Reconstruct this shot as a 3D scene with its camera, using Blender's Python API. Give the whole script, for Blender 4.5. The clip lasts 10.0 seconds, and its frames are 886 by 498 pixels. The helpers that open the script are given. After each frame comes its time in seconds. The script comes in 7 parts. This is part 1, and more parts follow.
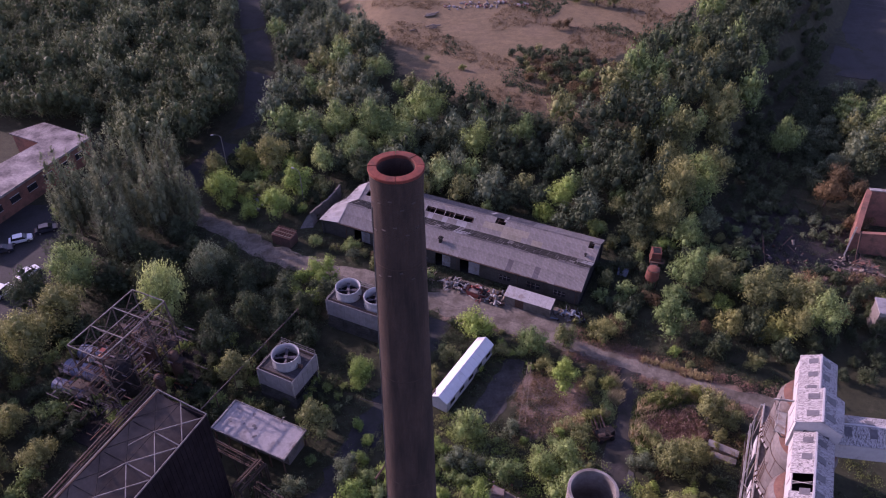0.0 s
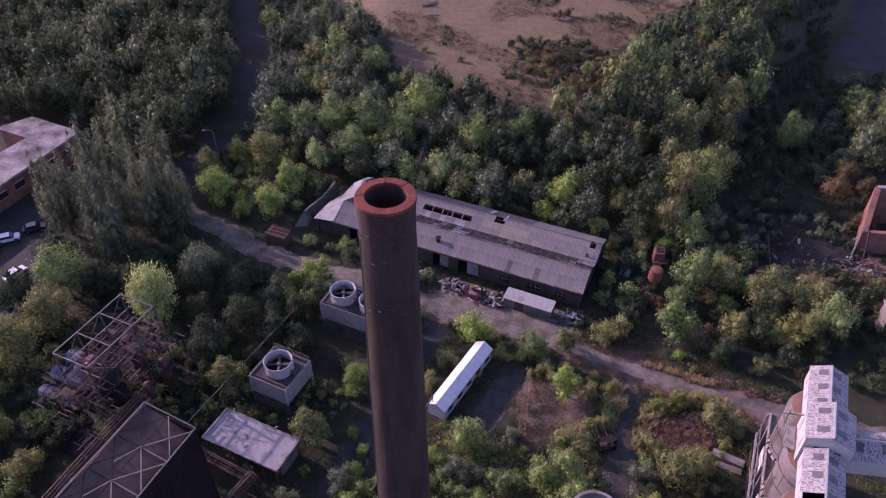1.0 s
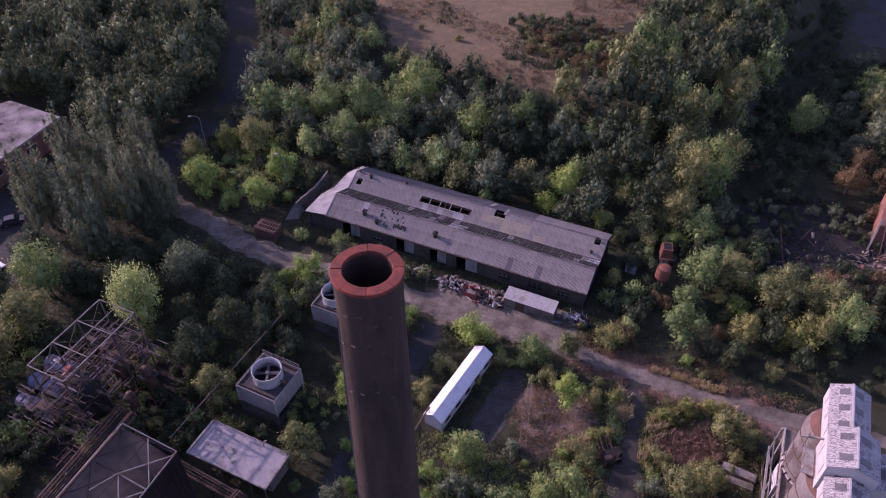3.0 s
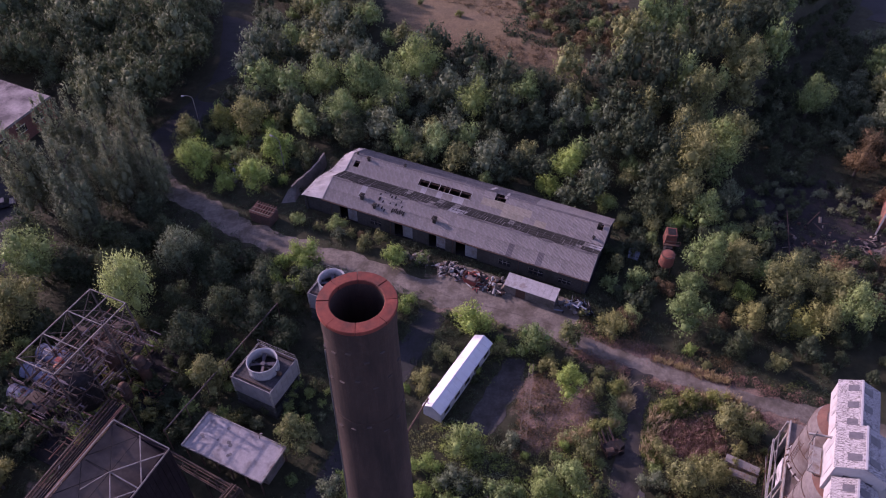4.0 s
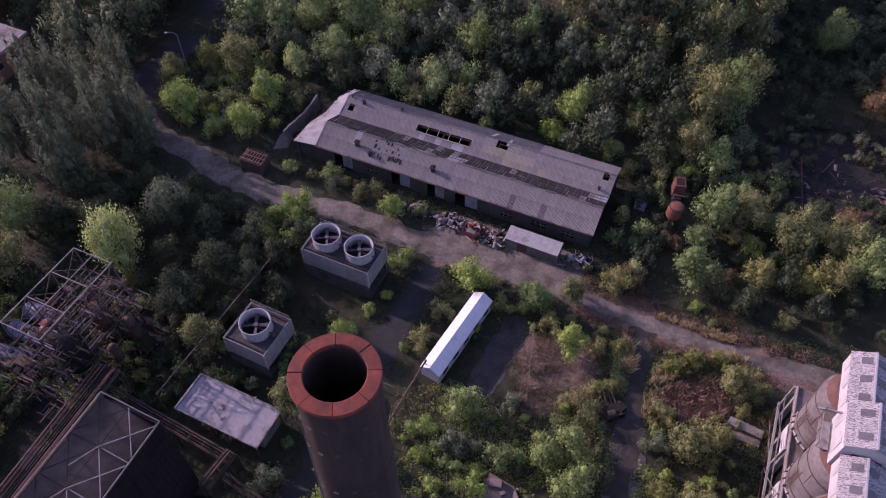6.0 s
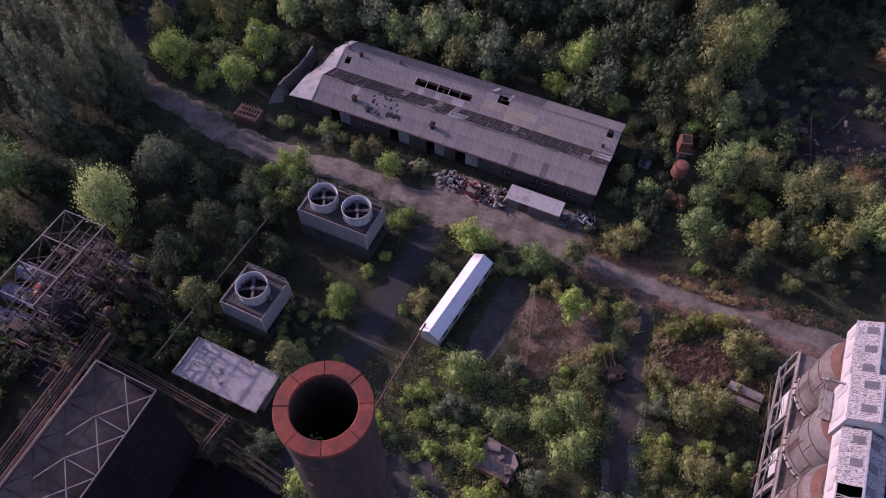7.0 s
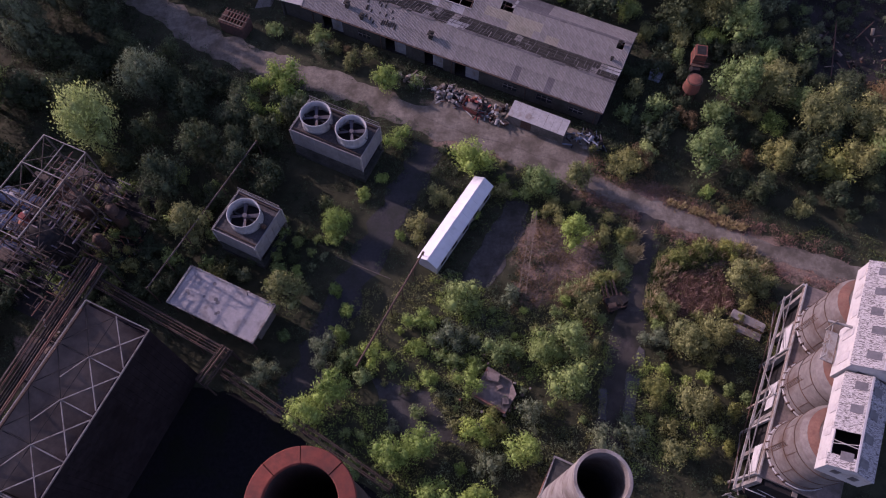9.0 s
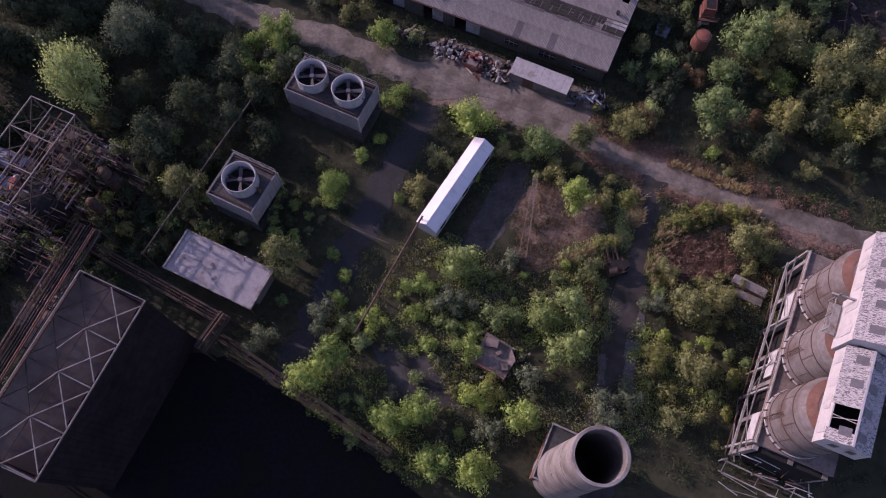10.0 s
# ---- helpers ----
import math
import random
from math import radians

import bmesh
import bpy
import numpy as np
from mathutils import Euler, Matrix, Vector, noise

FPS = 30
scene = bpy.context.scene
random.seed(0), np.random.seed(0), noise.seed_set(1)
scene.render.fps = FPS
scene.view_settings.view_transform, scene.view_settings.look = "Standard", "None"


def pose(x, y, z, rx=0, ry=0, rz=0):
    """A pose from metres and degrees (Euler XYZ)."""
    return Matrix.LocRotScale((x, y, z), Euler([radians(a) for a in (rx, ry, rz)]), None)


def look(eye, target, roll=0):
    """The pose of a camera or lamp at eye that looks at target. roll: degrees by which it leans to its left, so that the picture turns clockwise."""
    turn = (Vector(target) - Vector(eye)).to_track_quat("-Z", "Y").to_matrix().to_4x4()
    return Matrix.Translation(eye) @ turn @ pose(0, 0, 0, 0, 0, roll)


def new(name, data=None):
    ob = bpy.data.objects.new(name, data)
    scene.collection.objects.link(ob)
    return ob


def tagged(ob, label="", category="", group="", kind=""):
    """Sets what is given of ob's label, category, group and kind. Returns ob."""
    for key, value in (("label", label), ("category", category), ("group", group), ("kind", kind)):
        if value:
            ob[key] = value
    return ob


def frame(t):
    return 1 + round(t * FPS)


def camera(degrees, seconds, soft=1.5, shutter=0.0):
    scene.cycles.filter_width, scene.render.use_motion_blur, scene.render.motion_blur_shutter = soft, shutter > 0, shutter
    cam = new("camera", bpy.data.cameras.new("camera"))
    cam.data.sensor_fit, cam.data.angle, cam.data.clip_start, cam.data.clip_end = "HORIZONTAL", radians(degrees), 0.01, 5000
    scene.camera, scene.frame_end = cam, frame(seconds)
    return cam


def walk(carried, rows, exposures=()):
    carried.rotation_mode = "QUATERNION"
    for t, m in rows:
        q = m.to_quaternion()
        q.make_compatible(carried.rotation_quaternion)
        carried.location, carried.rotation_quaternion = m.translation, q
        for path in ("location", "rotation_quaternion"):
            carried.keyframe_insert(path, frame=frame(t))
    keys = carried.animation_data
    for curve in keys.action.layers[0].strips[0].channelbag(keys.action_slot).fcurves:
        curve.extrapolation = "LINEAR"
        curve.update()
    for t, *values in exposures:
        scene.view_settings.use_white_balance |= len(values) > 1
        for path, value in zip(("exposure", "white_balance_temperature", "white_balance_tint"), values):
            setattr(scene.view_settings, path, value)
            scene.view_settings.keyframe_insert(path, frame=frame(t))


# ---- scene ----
import itertools

cam = camera(62.5, 10.0, soft=1.08)
METRES, EYE, TILT, LEAN, TURN = 36.0, 90.7, -39.0, 0.0, 0.0
ROWS = [
    (0.0, 0.0, 0.0, 0.0, -0.0, 0.0, 0.0),
    (0.5, 0.0032, 0.0496, 0.0381, -0.05, -0.57, 0.02),
    (1.0, 0.0072, 0.0967, 0.0744, -0.07, -1.14, 0.04),
    (1.5, 0.0098, 0.142, 0.1102, -0.09, -1.73, 0.05),
    (2.0, 0.0114, 0.1863, 0.1448, -0.13, -2.3, 0.08),
    (2.5, 0.0129, 0.2304, 0.1786, -0.15, -2.89, 0.08),
    (4.0, 0.019, 0.352, 0.2699, -0.15, -5.92, 0.06),
    (4.5, 0.0207, 0.3889, 0.2995, -0.14, -7.19, 0.05),
    (5.0, 0.0222, 0.4243, 0.3294, -0.15, -8.51, 0.05),
    (6.5, 0.0297, 0.5302, 0.4179, -0.07, -14.24, 0.02),
    (7.0, 0.0313, 0.5657, 0.4474, -0.05, -16.55, 0.0),
    (7.5, 0.0338, 0.6015, 0.4758, -0.02, -18.82, -0.01),
    (8.0, 0.0359, 0.6374, 0.5052, -0.01, -21.11, -0.01),
    (8.5, 0.0391, 0.6722, 0.5349, 0.03, -23.41, -0.01),
    (9.0, 0.0407, 0.7081, 0.5645, 0.05, -25.69, -0.01),
    (9.5, 0.0418, 0.7451, 0.5945, 0.06, -28.03, -0.04),
    (10.0, 0.0453, 0.7811, 0.6221, 0.12, -30.33, -0.04),
]
walk(cam, [(t, pose(0, 0, EYE, TILT, LEAN, TURN) @ pose(METRES * x, METRES * y, METRES * z, 90 + pitch, roll, yaw)) for t, x, y, z, yaw, pitch, roll in ROWS], exposures=[(0.0, 0.60, 6120, 64), (5.0, 0.47, 6140, 61), (10.0, 0.27, 6210, 53)])

# ---- light ----
SUN = Vector((-0.86, 0.50, 0.0)).normalized()
ELEV = radians(23)
world = bpy.data.worlds.new("world")
scene.world = world
world.use_nodes = True
wn = world.node_tree
sky = wn.nodes.new("ShaderNodeTexSky")
sky.sky_type, sky.sun_disc = "NISHITA", False
sky.sun_elevation, sky.sun_rotation = ELEV, math.atan2(SUN.x, SUN.y)
wn.links.new(sky.outputs[0], wn.nodes["Background"].inputs[0])
wn.nodes["Background"].inputs[1].default_value = 0.165
sun = new("sun", bpy.data.lights.new("sun", "SUN"))
sun.data.energy, sun.data.angle, sun.data.color = 3.7, radians(0.6), (1.0, 0.90, 0.76)
sun.matrix_world = look(SUN * math.cos(ELEV) * 300 + Vector((0, 0, math.sin(ELEV) * 300)), (0, 0, 0))

# ---- materials ----


def lin(r, g, b):
    return (r, g, b, 1.0)


def noise_node(nt, vec, scale, detail=4.0, rough=0.6):
    n = nt.nodes.new("ShaderNodeTexNoise")
    n.inputs["Scale"].default_value, n.inputs["Detail"].default_value, n.inputs["Roughness"].default_value = scale, detail, rough
    nt.links.new(vec, n.inputs["Vector"])
    return n.outputs["Fac"]


def ramp_node(nt, fac, stops):
    n = nt.nodes.new("ShaderNodeValToRGB")
    while len(n.color_ramp.elements) < len(stops):
        n.color_ramp.elements.new(0.5)
    for e, (p, c) in zip(n.color_ramp.elements, stops):
        e.position, e.color = p, c
    nt.links.new(fac, n.inputs[0])
    return n.outputs[0]


def mix_node(nt, fac, a, b, kind="MIX"):
    n = nt.nodes.new("ShaderNodeMix")
    n.data_type, n.blend_type = "RGBA", kind
    for sock, value in ((n.inputs[0], fac), (n.inputs[6], a), (n.inputs[7], b)):
        if isinstance(value, (int, float, tuple)):
            sock.default_value = value
        else:
            nt.links.new(value, sock)
    return n.outputs[2]


def math_node(nt, op, a, b=0.0):
    n = nt.nodes.new("ShaderNodeMath")
    n.operation = op
    for sock, value in ((n.inputs[0], a), (n.inputs[1], b)):
        if isinstance(value, (int, float)):
            sock.default_value = value
        else:
            nt.links.new(value, sock)
    return n.outputs[0]


def coords(nt, world_space=False):
    if world_space:
        return nt.nodes.new("ShaderNodeNewGeometry").outputs["Position"]
    return nt.nodes.new("ShaderNodeTexCoord").outputs["Object"]


def base(name, rough=0.8, metal=0.0):
    m = bpy.data.materials.new(name)
    m.use_nodes = True
    b = m.node_tree.nodes["Principled BSDF"]
    b.inputs["Roughness"].default_value, b.inputs["Metallic"].default_value = rough, metal
    b.inputs["Specular IOR Level"].default_value = 0.3
    return m, m.node_tree, b


def bump(nt, b, height, strength, distance):
    n = nt.nodes.new("ShaderNodeBump")
    n.inputs["Strength"].default_value, n.inputs["Distance"].default_value = strength, distance
    nt.links.new(height, n.inputs["Height"])
    nt.links.new(n.outputs[0], b.inputs["Normal"])


def worn(name, a, b_, stain, fine=6.0, coarse=0.5, amount=0.5, rough=0.85, metal=0.0, rnd=0.0, rel=0.02, ws=False, spec=0.3):
    """A weathered surface: two tones in fine grain, large stains over them, a tint for each object."""
    m, nt, bs = base(name, rough, metal)
    bs.inputs["Specular IOR Level"].default_value = spec
    co = coords(nt, ws)
    grain = noise_node(nt, co, fine, 6.0, 0.7)
    col = mix_node(nt, ramp_node(nt, grain, [(0.35, lin(0, 0, 0)), (0.65, lin(1, 1, 1))]), a, b_)
    big = noise_node(nt, co, coarse, 5.0, 0.65)
    mask = ramp_node(nt, big, [(0.62 - 0.3 * amount, lin(0, 0, 0)), (0.78 - 0.2 * amount, lin(1, 1, 1))])
    col = mix_node(nt, mask, col, stain)
    if rnd:
        oi = nt.nodes.new("ShaderNodeObjectInfo")
        f = ramp_node(nt, oi.outputs["Random"], [(0.0, lin(1 - rnd, 1 - rnd, 1 - rnd)), (1.0, lin(1, 1, 1))])
        col = mix_node(nt, 1.0, col, f, "MULTIPLY")
    nt.links.new(col, bs.inputs["Base Color"])
    if rel:
        bump(nt, bs, grain, 0.5, rel)
    return m


def leafy(name, dark, light, tip, translucent=0.3):
    """Foliage: a tone for each leaf clump, a shift for each plant, pale tips."""
    m, nt, bs = base(name, 0.65)
    bs.inputs["Specular IOR Level"].default_value = 0.15
    geo = nt.nodes.new("ShaderNodeNewGeometry")
    oi = nt.nodes.new("ShaderNodeObjectInfo")
    col = ramp_node(nt, geo.outputs["Random Per Island"], [(0.0, dark), (0.55, light), (1.0, tip)])
    patch = noise_node(nt, geo.outputs["Position"], 0.35, 3.0)
    col = mix_node(nt, ramp_node(nt, patch, [(0.35, lin(0, 0, 0)), (0.7, lin(0.55, 0.55, 0.55))]), col, light)
    shift = ramp_node(nt, oi.outputs["Random"], [(0.0, lin(0.72, 0.78, 0.76)), (0.5, lin(1, 1, 1)), (1.0, lin(1.12, 1.08, 0.94))])
    col = mix_node(nt, 1.0, col, shift, "MULTIPLY")
    nt.links.new(col, bs.inputs["Base Color"])
    tr = nt.nodes.new("ShaderNodeBsdfTranslucent")
    nt.links.new(col, tr.inputs["Color"])
    ms = nt.nodes.new("ShaderNodeMixShader")
    ms.inputs[0].default_value = translucent
    nt.links.new(bs.outputs[0], ms.inputs[1])
    nt.links.new(tr.outputs[0], ms.inputs[2])
    nt.links.new(ms.outputs[0], nt.nodes["Material Output"].inputs["Surface"])
    return m


# Dark, grey and poplar tones carry extra blue that stands in for distance haze.
LEAF = {
    "l": leafy("leaf_bright", lin(0.146, 0.199, 0.052), lin(0.252, 0.341, 0.090), lin(0.416, 0.565, 0.149)),
    "m": leafy("leaf_mid", lin(0.117, 0.156, 0.060), lin(0.201, 0.270, 0.099), lin(0.329, 0.446, 0.166)),
    "o": leafy("leaf_olive", lin(0.118, 0.127, 0.052), lin(0.205, 0.218, 0.089), lin(0.339, 0.360, 0.145)),
    "d": leafy("leaf_dark_hazed", lin(0.038, 0.051, 0.027), lin(0.065, 0.087, 0.047), lin(0.107, 0.146, 0.079)),
    "g": leafy("leaf_grey_hazed", lin(0.092, 0.110, 0.066), lin(0.158, 0.191, 0.113), lin(0.260, 0.313, 0.185)),
    "s": leafy("straw", lin(0.26, 0.21, 0.12), lin(0.40, 0.33, 0.19), lin(0.54, 0.46, 0.29)),
    "u": leafy("russet_stalk", lin(0.20, 0.125, 0.10), lin(0.30, 0.195, 0.16), lin(0.42, 0.30, 0.25)),
    "p": leafy("leaf_pale", lin(0.181, 0.226, 0.095), lin(0.311, 0.390, 0.162), lin(0.514, 0.643, 0.268)),
    # Poplar tone is also lowered for the shadow they stand in.
    "k": leafy("leaf_poplar_hazed", lin(0.088, 0.100, 0.058), lin(0.151, 0.174, 0.102), lin(0.250, 0.287, 0.169)),
    "y": leafy("leaf_yellow", lin(0.121, 0.132, 0.040), lin(0.207, 0.227, 0.069), lin(0.343, 0.373, 0.113)),
    "r": leafy("leaf_dead_red", lin(0.162, 0.090, 0.070), lin(0.272, 0.153, 0.120), lin(0.442, 0.270, 0.218)),
    "b": leafy("leaf_brown", lin(0.089, 0.064, 0.035), lin(0.155, 0.110, 0.059), lin(0.256, 0.182, 0.097)),
}
BARK = worn("bark", lin(0.055, 0.045, 0.036), lin(0.11, 0.09, 0.075), lin(0.05, 0.06, 0.04), 9, 1.2)
# Asphalt lowered further to hold the shade of towers and trees on the lane.
ASPHALT = worn("old_asphalt", lin(0.022, 0.022, 0.023), lin(0.038, 0.036, 0.038), lin(0.017, 0.020, 0.015), 3, 0.25, 0.5, ws=True)
TRACK = worn("dusty_track", lin(0.124, 0.106, 0.086), lin(0.205, 0.176, 0.146), lin(0.074, 0.062, 0.047), 1.9, 0.3, 0.75, ws=True)
PAD = worn("cracked_concrete", lin(0.037, 0.035, 0.033), lin(0.068, 0.063, 0.061), lin(0.020, 0.020, 0.016), 2.5, 0.3, 0.7, ws=True)
CONCRETE = worn("weathered_concrete", lin(0.181, 0.166, 0.157), lin(0.254, 0.236, 0.223), lin(0.121, 0.102, 0.091), 2.0, 0.35, 0.6)
SLAB = worn("flat_roof_felt", lin(0.207, 0.196, 0.202), lin(0.277, 0.259, 0.265), lin(0.126, 0.115, 0.115), 1.5, 0.5, 0.4)
SHEET = worn("cement_sheet", lin(0.185, 0.165, 0.152), lin(0.265, 0.240, 0.225), lin(0.135, 0.118, 0.106), 1.6, 0.30, 0.7, rnd=0.16)
SHEET_PALE = worn("pale_cement_sheet", lin(0.279, 0.265, 0.265), lin(0.358, 0.345, 0.338), lin(0.185, 0.173, 0.159), 1.6, 0.4, 0.45, rnd=0.15)
SHEET_MOSS = worn("mossy_rooflight", lin(0.030, 0.027, 0.024), lin(0.065, 0.058, 0.050), lin(0.095, 0.085, 0.072), 2.5, 0.6, 0.35, rnd=0.35, spec=0.1)
# Darkened for the shed's shaded front wall; a plain dark tone elsewhere.
SHEDWALL = worn("dark_wall_with_shade", lin(0.034, 0.033, 0.031), lin(0.066, 0.063, 0.058), lin(0.030, 0.032, 0.025), 2.5, 0.4, 0.5)
# Near-black earth: the eastern trees' shade is put into this colour.
YARDSHADE = worn("yard_earth_with_shade", lin(0.015, 0.013, 0.013), lin(0.031, 0.026, 0.026), lin(0.011, 0.011, 0.009), 1.5, 0.3, 0.5, ws=True)
WHITE = worn("chalky_white_paint", lin(0.365, 0.352, 0.352), lin(0.425, 0.412, 0.410), lin(0.260, 0.240, 0.230), 1.5, 0.6, 0.25)
CABIN = worn("white_sheet_roof", lin(0.558, 0.558, 0.566), lin(0.618, 0.618, 0.627), lin(0.438, 0.430, 0.422), 0.8, 0.5, 0.25, rough=0.5)
PALE = worn("pale_steel_paint", lin(0.211, 0.201, 0.190), lin(0.290, 0.280, 0.269), lin(0.127, 0.079, 0.053), 3.0, 0.8, 0.45, rough=0.6)
RUST = worn("rusted_steel", lin(0.064, 0.038, 0.028), lin(0.124, 0.069, 0.049), lin(0.045, 0.034, 0.032), 4.0, 0.6, 0.5, rough=0.75, metal=0.1)
SOOTRUST = worn("sooty_rust", lin(0.030, 0.020, 0.016), lin(0.062, 0.038, 0.029), lin(0.022, 0.018, 0.017), 4.0, 0.6, 0.5, rough=0.8)
REDRUST = worn("red_rusted_plate", lin(0.20, 0.070, 0.042), lin(0.32, 0.115, 0.070), lin(0.13, 0.055, 0.038), 3.0, 0.7, 0.4, rough=0.7)
STEEL = worn("dull_galvanised_steel", lin(0.178, 0.167, 0.161), lin(0.250, 0.238, 0.226), lin(0.089, 0.065, 0.054), 4.0, 0.9, 0.4, rough=0.6, metal=0.3)
TANKBLUE = worn("blue_grey_tank_paint", lin(0.11, 0.12, 0.17), lin(0.17, 0.18, 0.24), lin(0.08, 0.07, 0.08), 2.0, 0.6, 0.4, rough=0.55)
# Black for sooty and dark parts, and for painted shade inside openings.
DARK = worn("soot_and_shade_black", lin(0.018, 0.017, 0.018), lin(0.035, 0.032, 0.032), lin(0.02, 0.018, 0.017), 2.0, 0.4, 0.5, spec=0.04)
HALLBLACK = worn("near_black_cladding", lin(0.015, 0.012, 0.014), lin(0.027, 0.021, 0.024), lin(0.012, 0.009, 0.010), 0.9, 0.15, 0.5, spec=0.04)
DUSTY = worn("dusty_hall_plate", lin(0.086, 0.062, 0.050), lin(0.116, 0.084, 0.068), lin(0.050, 0.034, 0.028), 1.3, 0.22, 0.55)
SILO = worn("silo_grey_render", lin(0.118, 0.104, 0.101), lin(0.168, 0.150, 0.146), lin(0.084, 0.060, 0.052), 1.6, 0.28, 0.5)
COPING = worn("red_coping_stone", lin(0.165, 0.036, 0.024), lin(0.235, 0.056, 0.036), lin(0.100, 0.034, 0.026), 4.0, 0.9, 0.5, rnd=0.25)
GLASS_GREY = worn("grey_translucent_panel", lin(0.083, 0.081, 0.088), lin(0.113, 0.108, 0.118), lin(0.064, 0.059, 0.064), 2.0, 0.8, 0.4, rough=0.35)
CARWHITE = worn("car_paint_white", lin(0.62, 0.63, 0.66), lin(0.68, 0.69, 0.72), lin(0.5, 0.5, 0.52), 2, 0.5, 0.2, rough=0.3, rel=0)
CARDARK = worn("car_paint_dark", lin(0.03, 0.033, 0.045), lin(0.04, 0.042, 0.055), lin(0.03, 0.03, 0.04), 2, 0.5, 0.2, rough=0.3, rel=0)
CARGLASS = worn("car_glass", lin(0.02, 0.022, 0.028), lin(0.03, 0.03, 0.035), lin(0.02, 0.02, 0.025), 2, 0.5, 0.2, rough=0.1, rel=0)
JUNKRED = worn("faded_red_paint", lin(0.22, 0.050, 0.045), lin(0.29, 0.080, 0.065), lin(0.2, 0.07, 0.05), 3, 0.8, 0.4)
JUNKWHITE = worn("dirty_white_plastic", lin(0.248, 0.243, 0.238), lin(0.327, 0.322, 0.313), lin(0.164, 0.149, 0.139), 3, 0.8, 0.4)
RUTTED = worn("rutted_earth", lin(0.030, 0.027, 0.025), lin(0.070, 0.060, 0.054), lin(0.022, 0.022, 0.016), 1.6, 0.4, 0.7, ws=True)
PUDDLE = worn("damp_rut", lin(0.055, 0.052, 0.054), lin(0.095, 0.090, 0.092), lin(0.05, 0.046, 0.044), 1.2, 0.5, 0.5, rough=0.35, ws=True)
# Ground colour that holds the bunker hall's cast shadow.
HALLSHADE = worn("hall_shadow_ground", lin(0.006, 0.006, 0.007), lin(0.012, 0.011, 0.012), lin(0.008, 0.010, 0.006), 2.0, 0.2, 0.5, ws=True, spec=0.04)
TIMBER = worn("grey_timber", lin(0.16, 0.13, 0.10), lin(0.27, 0.225, 0.18), lin(0.10, 0.08, 0.065), 5, 0.8, 0.4)
TARP = worn("blue_grey_sheeting", lin(0.096, 0.120, 0.162), lin(0.180, 0.210, 0.252), lin(0.240, 0.252, 0.270), 3, 0.8, 0.4)


def brickwork(name, a, b_, mortar, soot, scale=1.0):
    m, nt, bs = base(name, 0.9)
    co = coords(nt)
    sep = nt.nodes.new("ShaderNodeSeparateXYZ")
    nt.links.new(co, sep.inputs[0])
    ang = math_node(nt, "ARCTAN2", sep.outputs[1], sep.outputs[0])
    com = nt.nodes.new("ShaderNodeCombineXYZ")
    nt.links.new(math_node(nt, "MULTIPLY", ang, 2.1), com.inputs[0])
    nt.links.new(sep.outputs[2], com.inputs[1])
    br = nt.nodes.new("ShaderNodeTexBrick")
    nt.links.new(com.outputs[0], br.inputs["Vector"])
    br.inputs["Scale"].default_value = scale
    br.inputs["Brick Width"].default_value, br.inputs["Row Height"].default_value = 0.23, 0.075
    br.inputs["Mortar Size"].default_value, br.inputs["Bias"].default_value = 0.008, 0.0
    br.inputs["Color1"].default_value, br.inputs["Color2"].default_value, br.inputs["Mortar"].default_value = a, b_, mortar
    mp = nt.nodes.new("ShaderNodeMapping")
    mp.inputs["Scale"].default_value = (1.0, 1.0, 0.16)
    nt.links.new(co, mp.inputs[0])
    big = noise_node(nt, mp.outputs[0], 0.8, 6.0, 0.7)
    col = mix_node(nt, ramp_node(nt, big, [(0.38, lin(0, 0, 0)), (0.62, lin(0.9, 0.9, 0.9))]), br.outputs["Color"], soot)
    course = noise_node(nt, com.outputs[0], 1.6, 4.0, 0.7)
    col = mix_node(nt, ramp_node(nt, course, [(0.6, lin(0, 0, 0)), (0.7, lin(0.55, 0.55, 0.55))]), col, a)
    fine = noise_node(nt, co, 5.0, 5.0, 0.7)
    col = mix_node(nt, ramp_node(nt, fine, [(0.66, lin(0, 0, 0)), (0.74, lin(0.6, 0.6, 0.6))]), col, mortar)
    nt.links.new(col, bs.inputs["Base Color"])
    bump(nt, bs, br.outputs["Fac"], -0.6, 0.02)
    return m


CHIMNEY = brickwork("sooty_chimney_brick", lin(0.044, 0.027, 0.022), lin(0.062, 0.035, 0.027), lin(0.075, 0.062, 0.056), lin(0.019, 0.015, 0.014))
REDBRICK = worn("red_brick_wall", lin(0.19, 0.085, 0.062), lin(0.27, 0.125, 0.092), lin(0.11, 0.065, 0.05), 5.0, 0.5, 0.5)
GREYBRICK = worn("grimy_wall", lin(0.12, 0.105, 0.095), lin(0.20, 0.175, 0.16), lin(0.075, 0.075, 0.062), 4.0, 0.4, 0.5)


def lichen():
    """White sheeting blackened by fine rows of lichen."""
    m, nt, bs = base("lichen_white_sheet", 0.8)
    co = coords(nt)
    mp = nt.nodes.new("ShaderNodeMapping")
    mp.inputs["Scale"].default_value = (1.0, 5.5, 1.0)
    nt.links.new(co, mp.inputs[0])
    f = noise_node(nt, mp.outputs[0], 3.2, 4.0, 0.65)
    spots = ramp_node(nt, f, [(0.50, lin(0.345, 0.33, 0.33)), (0.55, lin(0.075, 0.066, 0.066))])
    big = noise_node(nt, co, 0.5, 4.0)
    col = mix_node(nt, ramp_node(nt, big, [(0.30, lin(1, 1, 1)), (0.44, lin(0, 0, 0))]), spots, lin(0.345, 0.33, 0.335))
    nt.links.new(col, bs.inputs["Base Color"])
    return m


LICHEN = lichen()


